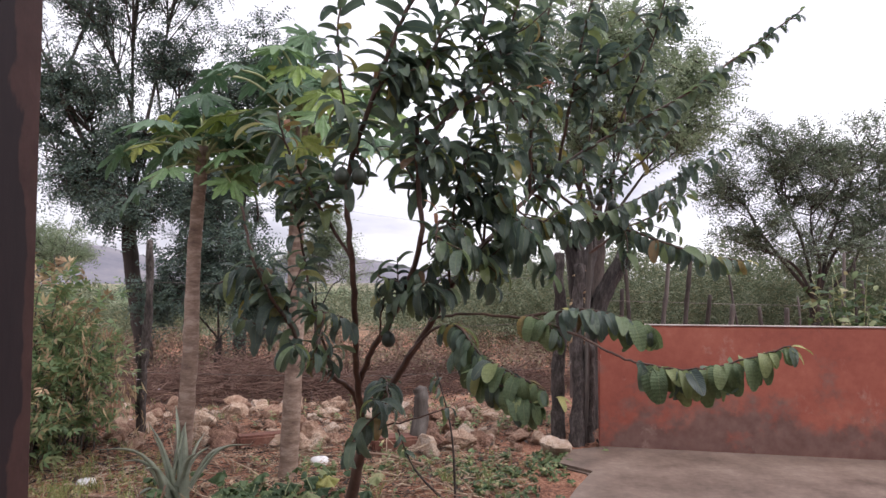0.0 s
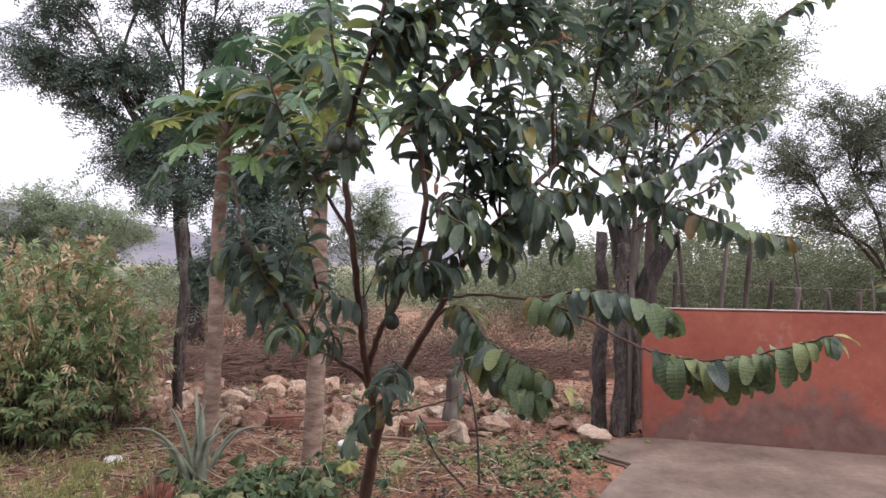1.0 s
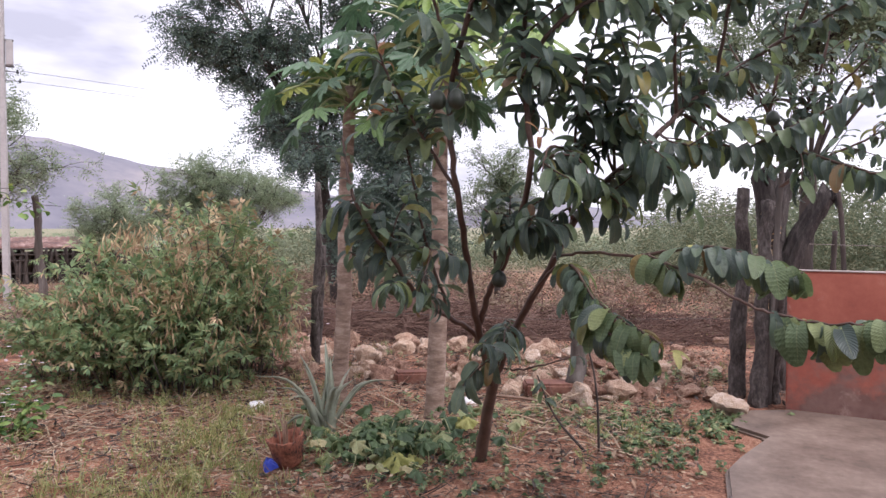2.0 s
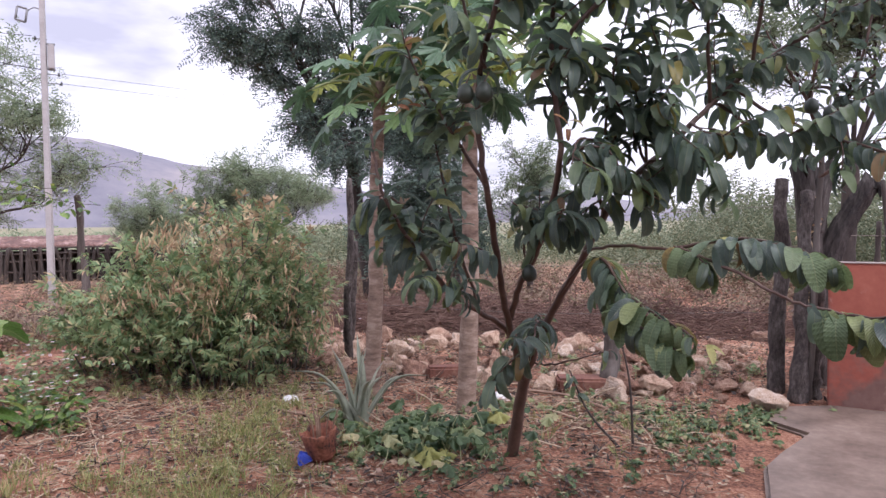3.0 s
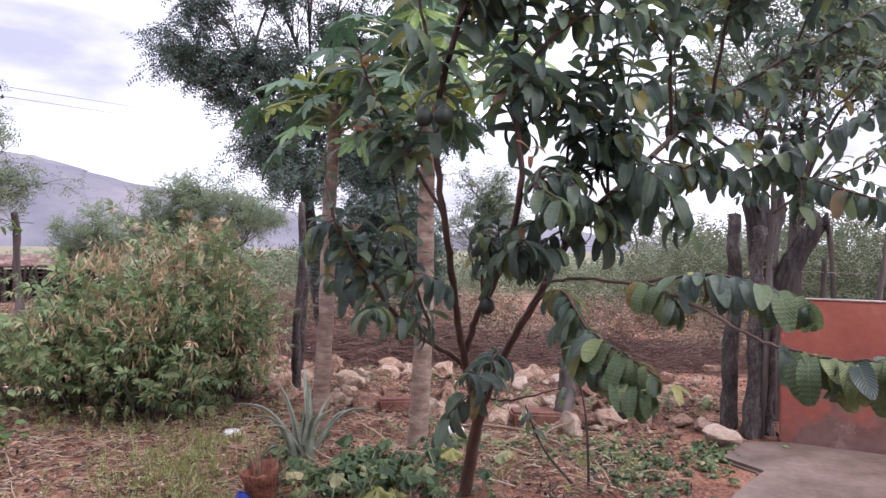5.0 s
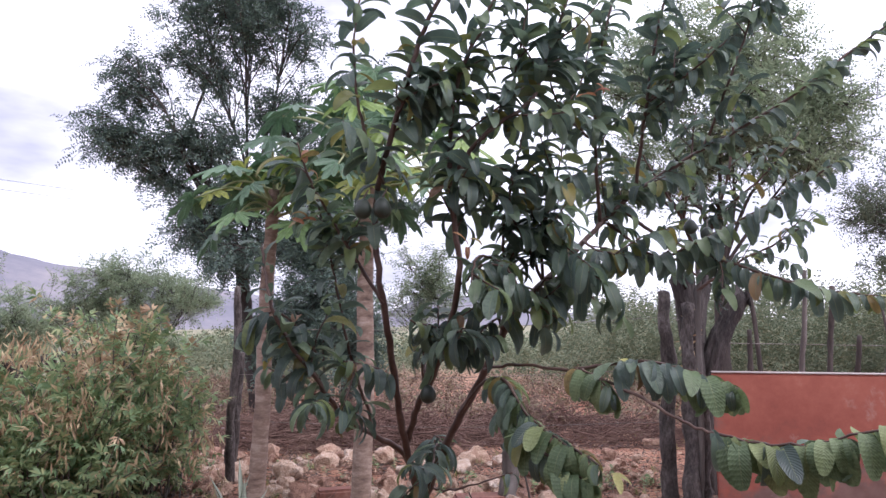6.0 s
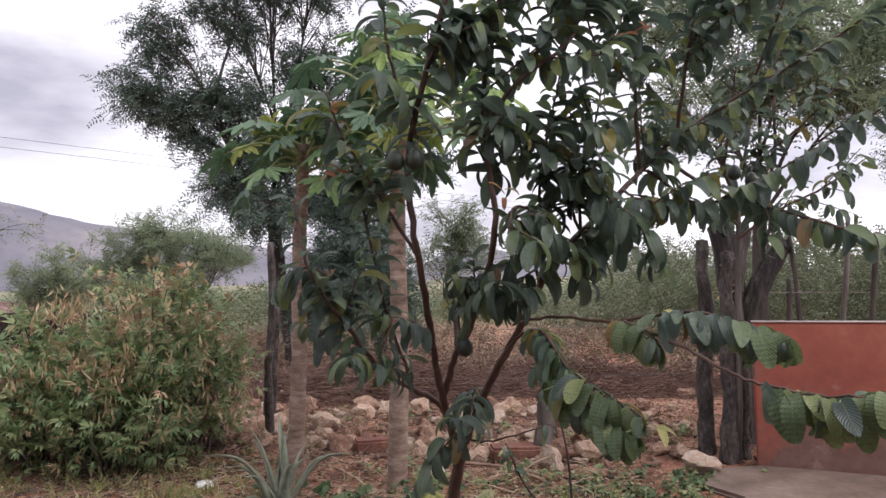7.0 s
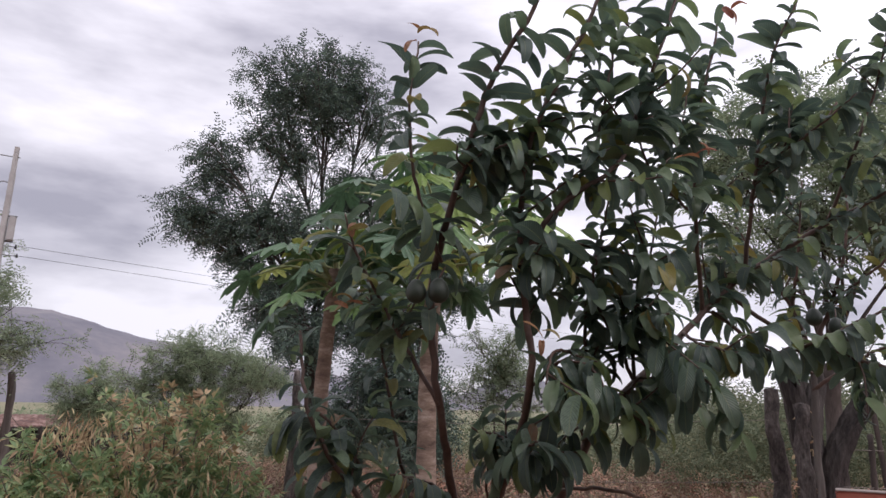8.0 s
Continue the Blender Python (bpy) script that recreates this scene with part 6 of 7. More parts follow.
# ---- whitewashed cistern ----
def cistern():
    near = np.array([-3.70, 2.96])
    d, n = unit(np.array([-0.10, -1.0])), unit(np.array([-1.0, 0.10]))      # along the near wall; into the depth
    t = thing("cistern", "low whitewashed cistern with a sloping stained lid", "water tank", (float(near[0]), float(near[1]), 0))
    def q(u, w, z):
        p = near + d * u + n * w
        return (p[0], p[1], z)
    def top(u, w):
        return 0.80 - 0.16 * u + 0.09 * w
    def slab(name, u0, u1, w0, w1, low, high, mat, label, jag):
        """A rough slab whose faces follow the lid's slope; low None: down into the soil."""
        bm = bmesh.new()
        us, ws = np.linspace(u0, u1, 25), np.linspace(w0, w1, 19)
        grid = {}
        for i, u in enumerate(us):
            for j, w in enumerate(ws):
                edge = i in (0, 24) or j in (0, 18)
                k = jag * noise.noise(Vector((u * 7, w * 7, 1.0)))
                grid[i, j] = bm.verts.new(q(u + (k if edge else 0), w + (k if edge else 0), top(u, w) + high + 0.4 * k))
        for i in range(24):
            for j in range(18):
                bm.faces.new((grid[i, j], grid[i + 1, j], grid[i + 1, j + 1], grid[i, j + 1]))
        rim = [grid[i, 0] for i in range(25)] + [grid[24, j] for j in range(1, 19)] + [grid[i, 18] for i in range(23, -1, -1)] + [grid[0, j] for j in range(17, 0, -1)]
        rows = [rim]
        for f in (0.33, 0.66, 1.0):
            ring = []
            for v in rim:
                z1 = -0.1 if low is None else v.co.z - low
                z = v.co.z + (z1 - v.co.z) * f
                e = jag * (0.6 if f < 1 else 0) * noise.noise(Vector((v.co.x * 6, v.co.y * 6, z * 6)))
                ring.append(bm.verts.new((v.co.x + e, v.co.y + e, z)))
            rows.append(ring)
        for r0, r1 in zip(rows, rows[1:]):
            for k in range(len(rim)):
                bm.faces.new((r0[k], r1[k], r1[(k + 1) % len(rim)], r0[(k + 1) % len(rim)]))
        bm.faces.new(rows[-1])
        bmesh.ops.recalc_face_normals(bm, faces=bm.faces[:])
        hang(name, bm_mesh(name, bm, mat), t, label)
    slab("tank_wall", 0.03, 1.8, 0.03, 1.5, None, -0.16, M_LIME_OLD, "flaking limewashed wall", 0.03)
    slab("collar", 0.01, 1.82, 0.01, 1.52, 0.155, -0.015, M_RAW_CEMENT, "raw grey cement collar under the lid", 0.02)
    slab("lid", -0.01, 1.84, -0.01, 1.54, 0.022, 0.0, M_LID, "sloping whitewashed lid slab, weathered", 0.03)
    h = bend([q(1.6, 1.1, top(1.6, 1.1) + 0.02), q(1.0, 0.75, top(1.0, 0.75) + 0.03), q(0.55, 0.45, top(0.55, 0.45) + 0.035), q(0.12, 0.15, top(0.12, 0.15) + 0.02), q(-0.06, 0.03, 0.76), q(-0.14, -0.06, 0.52), q(-0.22, -0.04, 0.22), q(-0.40, 0.02, 0.02)], 8)
    tagged(new("hose", mesh_np("hose", *tube(h, 0.008, 8), M_WIRE)), "thin black hose lying over the cistern lid", "hose")


cistern()


# ---- stones ----
def stone_shape(seed):
    """A rough block: a ball cut by random planes, then roughened."""
    rng = np.random.default_rng(seed + 900)
    bm = bmesh.new()
    bmesh.ops.create_icosphere(bm, subdivisions=3, radius=0.5)
    cuts = [(Vector(unit(rng.normal(0, 1, 3))), rng.uniform(0.22, 0.40)) for _ in range(14)]
    o = Vector((seed * 3.1, seed * 1.7, seed * 0.9))
    for v in bm.verts:
        for n, h in cuts:
            d = v.co.dot(n)
            if d > h:
                v.co -= n * (d - h) * 0.92
        v.co += v.co.normalized() * (0.09 * noise.noise(v.co * 4 + o) + 0.05 * noise.noise(v.co * 11 + o))
        v.co.z *= 0.85
    me = bm_mesh("stone", bm, M_STONE, True)
    me.set_sharp_from_angle(angle=radians(28))
    return me


STONES = [stone_shape(k) for k in range(9)]


def stones():
    rng = np.random.default_rng(101)
    measured = [(-3.55, 7.26), (-3.06, 6.5), (-2.79, 6.29), (-2.9, 7.36), (-3.31, 8.1), (-2.2, 6.13), (-1.77, 5.47), (-2.03, 6.67), (-2.23, 7.28), (-1.98, 7.21), (-1.52, 6.92), (-1.14, 5.8), (-1.03, 5.64), (-1.12, 6.82), (-0.7, 7.33), (-0.75, 7.0), (-0.13, 5.32), (-0.04, 5.45), (0.16, 5.48), (0.35, 5.58), (-0.66, 5.45), (-1.83, 6.04), (-1.71, 6.83), (-0.92, 5.7)]
    more = [(-3.45, 7.18), (-2.23, 6.23), (-2.05, 6.74), (-1.97, 7.18), (-1.65, 6.6), (-1.08, 7.03), (-1.2, 6.74), (-0.59, 5.5), (-0.9, 7.52), (-0.11, 5.69), (0.45, 6.6), (0.65, 6.47), (0.63, 5.79), (0.80, 5.70), (0.90, 5.40), (0.26, 5.59), (-0.08, 6.6), (0.19, 6.35), (-1.06, 5.75), (-1.14, 5.55), (-1.58, 6.23), (0.2, 9.3), (0.6, 9.1), (0.95, 9.4), (1.2, 8.8), (0.4, 9.8)]
    spots = [(x, y, rng.uniform(0.16, 0.30)) for x, y in measured] + [(x + rng.normal(0, 0.12), y + rng.normal(0, 0.12), rng.uniform(0.07, 0.15)) for x, y in measured] + [(x, y, rng.uniform(0.15, 0.28)) for x, y in more]
    for _ in range(240):
        x, y = rng.uniform(-3.6, 0.95), rng.uniform(5.35, 7.6)
        spots.append((x, y, rng.uniform(0.05, 0.19)))
    for k in range(26):
        spots.append((rng.uniform(-5.8, -4.2), rng.uniform(4.2, 5.6), rng.uniform(0.05, 0.16)))
    for k in range(16):
        spots.append((rng.uniform(-4.5, -2.0), rng.uniform(3.2, 4.6), rng.uniform(0.03, 0.07)))
    for x, y, w in spots:
        ob = bpy.data.objects.new("stone", STONES[int(rng.integers(9))]); scene.collection.objects.link(ob)
        sx, sy, sz = w * rng.uniform(0.95, 1.35), w * rng.uniform(0.8, 1.1), w * rng.uniform(0.7, 1.2)
        ob.scale = (sx, sy, sz)
        ob.location = (x, y, float(full_z(np.array(x), np.array(y))) + sz * 0.22)
        ob.rotation_euler = (rng.normal(0, 0.35), rng.normal(0, 0.35), rng.uniform(0, 6.28))
        tagged(ob, "rough pale pinkish-brown field stone lying on the soil", "stone", "field stones")


stones()


def clay_block(x, y, rz, size, label):
    bm = soft_box(*size, 0.018)
    for v in bm.verts:
        v.co += Vector((noise.noise(v.co * 9), noise.noise(v.co * 9 + Vector((3, 0, 0))), noise.noise(v.co * 9 + Vector((0, 5, 0))))) * 0.008
    ob = new("clay_block", bm_mesh("clay_block", bm, M_BRICK))
    ob.location = (x, y, size[2] * 0.42); ob.rotation_euler = (0.04, 0.03, rz)
    tagged(ob, label, "brick")


clay_block(-1.50, 5.60, 0.55, (0.42, 0.13, 0.11), "broken dark red clay block among the stones")
clay_block(-0.40, 5.52, 0.35, (0.40, 0.17, 0.11), "long reddish clay block beside the wooden stub")


# ---- brush pile and ground litter ----
def twig_heap(name, label, c, rx, ry, h, n, seed, length, r, mat, category):
    rng = np.random.default_rng(seed)
    parts = []
    for _ in range(n):
        a, u = rng.uniform(0, 6.28), np.sqrt(rng.random())
        z = h * (1 - u * u) * rng.random()
        x, y = c[0] + rx * u * np.cos(a), c[1] + ry * u * np.sin(a)
        if x > 0.45 and y < 5.75:
            continue
        p = np.array([x, y, float(full_z(np.array(x), np.array(y))) + z + 0.01])
        d = unit(np.array([rng.normal(), rng.normal(), 0.22 * rng.normal()])) * length * rng.uniform(0.4, 1.2)
        q = p + d * 0.5 + rng.normal(0, 0.05 * length, 3); e = p + d
        q[2], e[2] = max(q[2], p[2] - z), max(e[2], p[2] - z)
        parts.append(tube(np.array([p, q, e]), np.array([r, r * 0.8, r * 0.4]) * rng.uniform(0.5, 1.4), 4))
    tagged(new(name, mesh_np(name, *joined(parts), mat)), label, category, kind="stuff")


twig_heap("brush_pile", "heap of dry reddish-brown cut brushwood", (-2.6, 8.6), 1.9, 0.95, 0.50, 3600, 111, 0.55, 0.005, M_BRUSH, "brushwood")
twig_heap("brush_pile", "low heap of dry branches on the bare field", (0.0, 9.6), 2.2, 1.1, 0.32, 2600, 112, 0.55, 0.005, M_BRUSH, "brushwood")
twig_heap("brush_pile", "dark dry branches near the pen", (-8.2, 8.0), 1.1, 0.6, 0.22, 260, 113, 0.9, 0.008, M_DARK_BARK, "brushwood")
twig_heap("twig_litter", "scattered dry twigs and stalks on the soil", (-1.2, 5.6), 3.4, 2.6, 0.02, 4600, 114, 0.17, 0.0026, M_STRAW, "litter")
twig_heap("twig_litter", "scattered dry twigs on the left part of the yard", (-3.6, 3.6), 2.6, 1.5, 0.012, 1900, 115, 0.15, 0.0034, M_STRAW_PALE, "litter")
tagged(new("dry_stalk", mesh_np("dry_stalk", *tube(bend([(-0.80, 5.25, 0.03), (-0.45, 5.10, 0.055), (-0.14, 4.92, 0.03)], 5), 0.011, 6), M_STRAW)), "long pale dry stalk lying on the soil", "stalk")
tagged(new("dry_stalk", mesh_np("dry_stalk", *tube(bend([(-2.3, 4.25, 0.02), (-2.0, 4.15, 0.04), (-1.7, 4.2, 0.03)], 5), 0.008, 6), M_STRAW)), "short pale dry stalk lying on the soil", "stalk")


def leaf_litter(name, label, n, box, seed, mat, size, keepout=None):
    rng = np.random.default_rng(seed)
    x, y = rng.uniform(box[0], box[1], n), rng.uniform(box[2], box[3], n)
    if keepout:
        k = ~keepout(x, y); x, y = x[k], y[k]
    n = len(x)
    P = np.stack([x, y, full_z(x, y) + rng.uniform(0.006, 0.025, n)], 1)
    A = unit(np.stack([rng.normal(0, 1, n), rng.normal(0, 1, n), rng.normal(0, 0.2, n)], 1)); N = unit(np.array([0, 0, 1.0]) + rng.normal(0, 0.35, (n, 3)))
    v, f, uv = scatter(leaf_shape(0.45, 0.3, -0.25, 2), P, A, N, rng.uniform(*size, n))
    tagged(new(name, mesh_np(name, v, f, mat, uv)), label, "litter", kind="stuff")


def on_patio(x, y):
    return (x > 0.62) & (y < 5.6)


leaf_litter("leaf_litter", "dry brown fallen leaves over the soil", 9000, (-5.5, 1.4, 2.6, 9.0), 121, M_LITTER, (0.015, 0.055), on_patio)
leaf_litter("dark_litter", "dark rotted leaf scraps over the soil", 9000, (-5.5, 1.4, 2.6, 10.0), 123, M_DARK_BARK, (0.015, 0.055), on_patio)
leaf_litter("pale_litter", "small pale chips and crumbs on the soil", 6500, (-5.5, 1.2, 2.6, 8.5), 122, M_STRAW_PALE, (0.010, 0.034), on_patio)


leaf_litter("dry_leaf_litter", "curled beige and rust-coloured dead leaves round the vine", 520, (-2.0, 0.7, 3.5, 5.6), 126, M_LITTER, (0.025, 0.065), on_patio)
twig_heap("straw_litter", "pale bent straw and stalks between vine and stones", (-0.7, 4.85), 1.9, 0.85, 0.03, 360, 127, 0.30, 0.0042, M_STRAW_PALE, "straw")
twig_heap("dark_twigs", "dark thin twigs strewn over the soil", (-1.4, 5.2), 3.2, 2.6, 0.02, 2600, 128, 0.16, 0.003, M_DARK_BARK, "litter")


def pebbles():
    rng = np.random.default_rng(125)
    bm = bmesh.new(); bmesh.ops.create_icosphere(bm, subdivisions=1, radius=0.5)
    tv = np.array([v.co[:] for v in bm.verts]) * (1, 0.8, 0.55); tf = np.array([[v.index for v in f.verts] for f in bm.faces]); bm.free()
    n = 2600
    x, y = rng.uniform(-5.0, 1.2, n), 2.6 + 6.0 * rng.random(n)
    k = ~on_patio(x, y); x, y = x[k], y[k]; n = len(x)
    a = rng.uniform(0, 6.28, n)
    v, f, _ = scatter((tv, tf, None), np.stack([x, y, full_z(x, y) + 0.004], 1), np.stack([np.cos(a), np.sin(a), rng.normal(0, 0.2, n)], 1), np.tile([0, 0, 1.0], (n, 1)), 0.012 + 0.05 * rng.random(n) ** 3)
    tagged(new("pebbles", mesh_np("pebbles", v, f, M_CLOD)), "small pale pebbles strewn over the soil", "pebbles", kind="stuff")


pebbles()


# ---- grass and weeds ----
def grass():
    rng = np.random.default_rng(131)
    P = []
    for cx, cy, sx, sy, n in [(-2.30, 3.95, 0.20, 0.30, 1500), (-1.95, 3.40, 0.20, 0.24, 1500), (-2.0, 2.85, 0.5, 0.12, 1300), (-3.0, 4.40, 0.8, 0.12, 700), (-2.9, 2.5, 0.6, 0.15, 700), (-1.4, 2.9, 0.4, 0.12, 500), (-2.6, 4.9, 0.5, 0.3, 700), (0.1, 4.6, 0.5, 0.4, 500), (-2.9, 8.5, 3.0, 1.6, 1500), (-1.0, 11.0, 4.0, 1.8, 2200), (-7.0, 6.5, 2.5, 1.5, 1400)]:
        tuft = rng.normal(0, 1, (max(n // 14, 1), 2)) * (sx, sy) + (cx, cy)
        q = np.repeat(tuft, 14, 0) + rng.normal(0, 0.022, (len(tuft) * 14, 2))
        P.append(q)
    P = np.vstack(P)
    P = P[~on_patio(P[:, 0], P[:, 1])]
    n = len(P)
    Q = np.stack([P[:, 0], P[:, 1], full_z(P[:, 0], P[:, 1])], 1)
    A = unit(np.stack([rng.normal(0, 0.42, n), rng.normal(0, 0.42, n), np.ones(n)], 1)); N = unit(rng.normal(0, 1, (n, 3)) * (1, 1, 0.1))
    v, f, uv = scatter(leaf_shape(0.065, 0.2, 0.25, 3), Q, A, N, rng.uniform(0.03, 0.095, n))
    tagged(new("grass", mesh_np("grass", v, f, M_GRASS, uv)), "sparse yellowish-green grass tufts on the soil", "grass", kind="stuff")


grass()


def weeds(name, label, spots, mat, seed, h=(0.05, 0.16), leaf=(0.02, 0.045), per=22, wide=0.4):
    rng = np.random.default_rng(seed)
    stems, P, A, N = [], [], [], []
    for x, y in spots:
        z = float(full_z(np.array(x), np.array(y)))
        top = np.array([x + rng.normal(0, 0.03), y + rng.normal(0, 0.03), z + rng.uniform(*h)])
        p = bend([np.array([x, y, z - 0.01]), (np.array([x, y, z]) + top) / 2 + rng.normal(0, 0.01, 3), top], 3)
        stems.append(tube(p, 0.002, 4))
        for _ in range(per):
            q = p[int(rng.uniform(0.15, 1) * (len(p) - 1))]
            P.append(q + rng.normal(0, 0.006, 3)); A.append(unit(np.append(rng.normal(0, 1, 2), rng.uniform(-0.2, 0.7)))); N.append(unit(np.array([0, 0, 1.0]) + rng.normal(0, 0.4, 3)))
    v, f, uv = scatter(leaf_shape(wide, 0.25, 0.3, 3), np.array(P), np.array(A), np.array(N), rng.uniform(*leaf, len(P)))
    t = thing(name, label, "weeds", kind="stuff")
    hang("stalk_growth", mesh_np("stalk_growth", *joined(stems), M_PAPAYA_STALK), t, kind="stuff")
    hang("foliage", mesh_np("foliage", v, f, mat, uv), t, kind="stuff")


def around(seed, n, *boxes):
    rng = np.random.default_rng(seed)
    return [(rng.normal(cx, sx), rng.normal(cy, sy)) for cx, cy, sx, sy in boxes for _ in range(n)]


weeds("low_weeds", "low green weeds creeping beside the patio", [q for q in around(141, 44, (0.60, 4.80, 0.22, 0.16), (0.85, 5.15, 0.1, 0.1), (0.35, 4.35, 0.2, 0.15), (0.15, 4.9, 0.3, 0.2)) if q[0] < 0.95], M_VINE, 142, (0.02, 0.06), (0.02, 0.045), 14, 0.6)
weeds("grass_weeds", "small green weeds standing among the grass", around(143, 46, (-2.15, 3.7, 0.32, 0.35), (-1.9, 3.1, 0.5, 0.3), (-2.8, 4.45, 0.8, 0.15)), M_GRASS, 144, (0.06, 0.2), (0.015, 0.035), 24, 0.3)
weeds("foot_weeds", "dark green creeping weeds round the guava's foot", around(147, 16, (-0.72, 3.55, 0.30, 0.14), (-0.25, 3.75, 0.25, 0.18), (-1.15, 3.60, 0.25, 0.12)), M_VINE, 148, (0.02, 0.08), (0.02, 0.05), 14, 0.5)
weeds("stone_weeds", "scattered weeds between the stones", around(145, 36, (-1.5, 6.6, 1.2, 0.5), (-0.6, 5.0, 0.6, 0.3), (0.2, 6.2, 0.5, 0.4)), M_SHRUB, 146, (0.04, 0.16), (0.02, 0.05), 16, 0.45)


# ---- small garden plants ----
def heart_shape():
    """A broad heart-shaped leaf about 1 across, cupped, its stalk at the notch."""
    v, f = [(0, 0, 0)], []
    n = 24
    for ring in (0.55, 1.0):
        for i in range(n):
            th = -2.75 + 5.5 * i / (n - 1)
            r = ring * (0.42 + 0.20 * math.cos(th) + 0.03 * math.cos(5 * th))
            v.append((r * math.cos(th) + 0.08 * ring, r * math.sin(th), -0.16 * ring * ring + 0.05 * math.cos(5 * th) * ring))
    for i in range(n - 1):
        f.append((0, 1 + i, 2 + i)); f.append((1 + i, 1 + n + i, 2 + n + i)); f.append((1 + i, 2 + n + i, 2 + i))
    return np.array(v), np.array(f), np.array([(p[0] + 0.4, p[1] + 0.5) for p in v])


def lobed_shape():
    v, f, uv = heart_shape()
    v = v.copy()
    for k in range(1, len(v)):
        th = math.atan2(v[k][1], v[k][0] - 0.05)
        v[k][:2] *= 0.66 + 0.50 * abs(math.cos(2.5 * th)) ** 1.2
        v[k][2] += 0.09 * math.sin(7 * th + 1) - 0.12 * abs(math.sin(2.5 * th))
    return v, f, uv


LOBED = lobed_shape()


def vine():
    rng = np.random.default_rng(151)
    t = thing("squash_vine", "creeping squash vine with broad green leaves", "vine", (-1.1, 4.0, 0))
    me = mesh_np("leaf", *LOBED[:2], M_VINE, LOBED[2])
    stalks = []
    for k in range(190):
        x, y = rng.normal(-1.10, 0.24), rng.normal(3.93, 0.18)
        if k < 14:
            x, y = rng.normal(-0.55, 0.25), rng.normal(4.5, 0.15)
        h = rng.uniform(0.03, 0.17)
        z = float(full_z(np.array(x), np.array(y)))
        q = np.array([x, y, z + h]); b = np.array([x + rng.normal(0, 0.05), y + rng.normal(0, 0.05), z])
        stalks.append(tube(bend([b, (b + q) / 2 + rng.normal(0, 0.012, 3), q], 3), 0.0026, 5))
        a = unit(np.array([rng.normal(), rng.normal(), -0.25])); nn = unit(np.array([0, -0.15, 1.0]) + rng.normal(0, 0.45, 3))
        place_part("leaf", me, t, leaf_matrix(q, a, nn, rng.uniform(0.05, 0.125)))
    hang("stalk_growth", mesh_np("stalk_growth", *joined(stalks), M_PAPAYA_STALK), t, kind="stuff")
    ym = mesh_np("yellow_leaf", *LOBED[:2], M_VINE_PALE, LOBED[2])
    for c, s_ in [((-0.94, 3.62, 0.10), 0.17), ((-0.72, 4.25, 0.14), 0.13), ((-0.80, 4.30, 0.12), 0.13), ((-0.88, 3.70, 0.07), 0.13)]:
        tagged(place_part("yellow_leaf", ym, t, leaf_matrix(np.array(c), (0.3, -0.8, -0.25), unit(np.array([0.1, -0.5, 1.0])), s_)), "pale yellow-green dying leaf")


vine()


def aloe():
    rng = np.random.default_rng(153)
    c = np.array([-1.60, 4.10, 0.0])
    t = thing("aloe_plant", "grey-green aloe with long tapering blades", "aloe", tuple(c))
    tips = [(-1.93, 3.94, 0.32), (-1.66, 4.21, 0.48), (-1.51, 4.22, 0.34), (-1.36, 4.28, 0.26), (-1.75, 4.09, 0.42), (-1.78, 3.95, 0.05), (-1.28, 4.30, 0.26), (-1.55, 4.05, 0.42), (-1.45, 3.95, 0.30), (-1.68, 3.90, 0.24), (-1.60, 4.2, 0.40), (-1.44, 4.1, 0.30), (-1.73, 4.1, 0.36), (-1.86, 4.05, 0.24)]
    for k, e in enumerate(tips):
        e = c + (np.array(e) - c) * 1.22
        b = c + rng.normal(0, 0.025, 3) * (1, 1, 0)
        m = b * 0.5 + e * 0.5 + np.array([0, 0, 0.04 + 0.22 * np.hypot(*(e - c)[:2])])
        p = bend([b, m, e], 6)
        tt = unit(np.gradient(p, axis=0)); side = unit(np.cross(tt, (0, 0.2, 1))); up = np.cross(side, tt)
        w = 0.034 * (1 - np.linspace(0, 1, len(p)) ** 1.6) + 0.001
        ring = [(-1, 0.35), (0, -0.05), (1, 0.35), (0, -0.45)]
        v = np.concatenate([p[:, None] + w[:, None, None] * (side[:, None] * np.array([r[0] for r in ring])[None, :, None] + up[:, None] * np.array([r[1] for r in ring])[None, :, None])], 0).reshape(-1, 3)
        i, j = np.meshgrid(np.arange(len(p) - 1), np.arange(4), indexing="ij")
        f = np.stack([i * 4 + j, i * 4 + (j + 1) % 4, (i + 1) * 4 + (j + 1) % 4, (i + 1) * 4 + j], -1).reshape(-1, 4)
        hang("blade", mesh_np("blade", v, f, M_ALOE), t)


aloe()


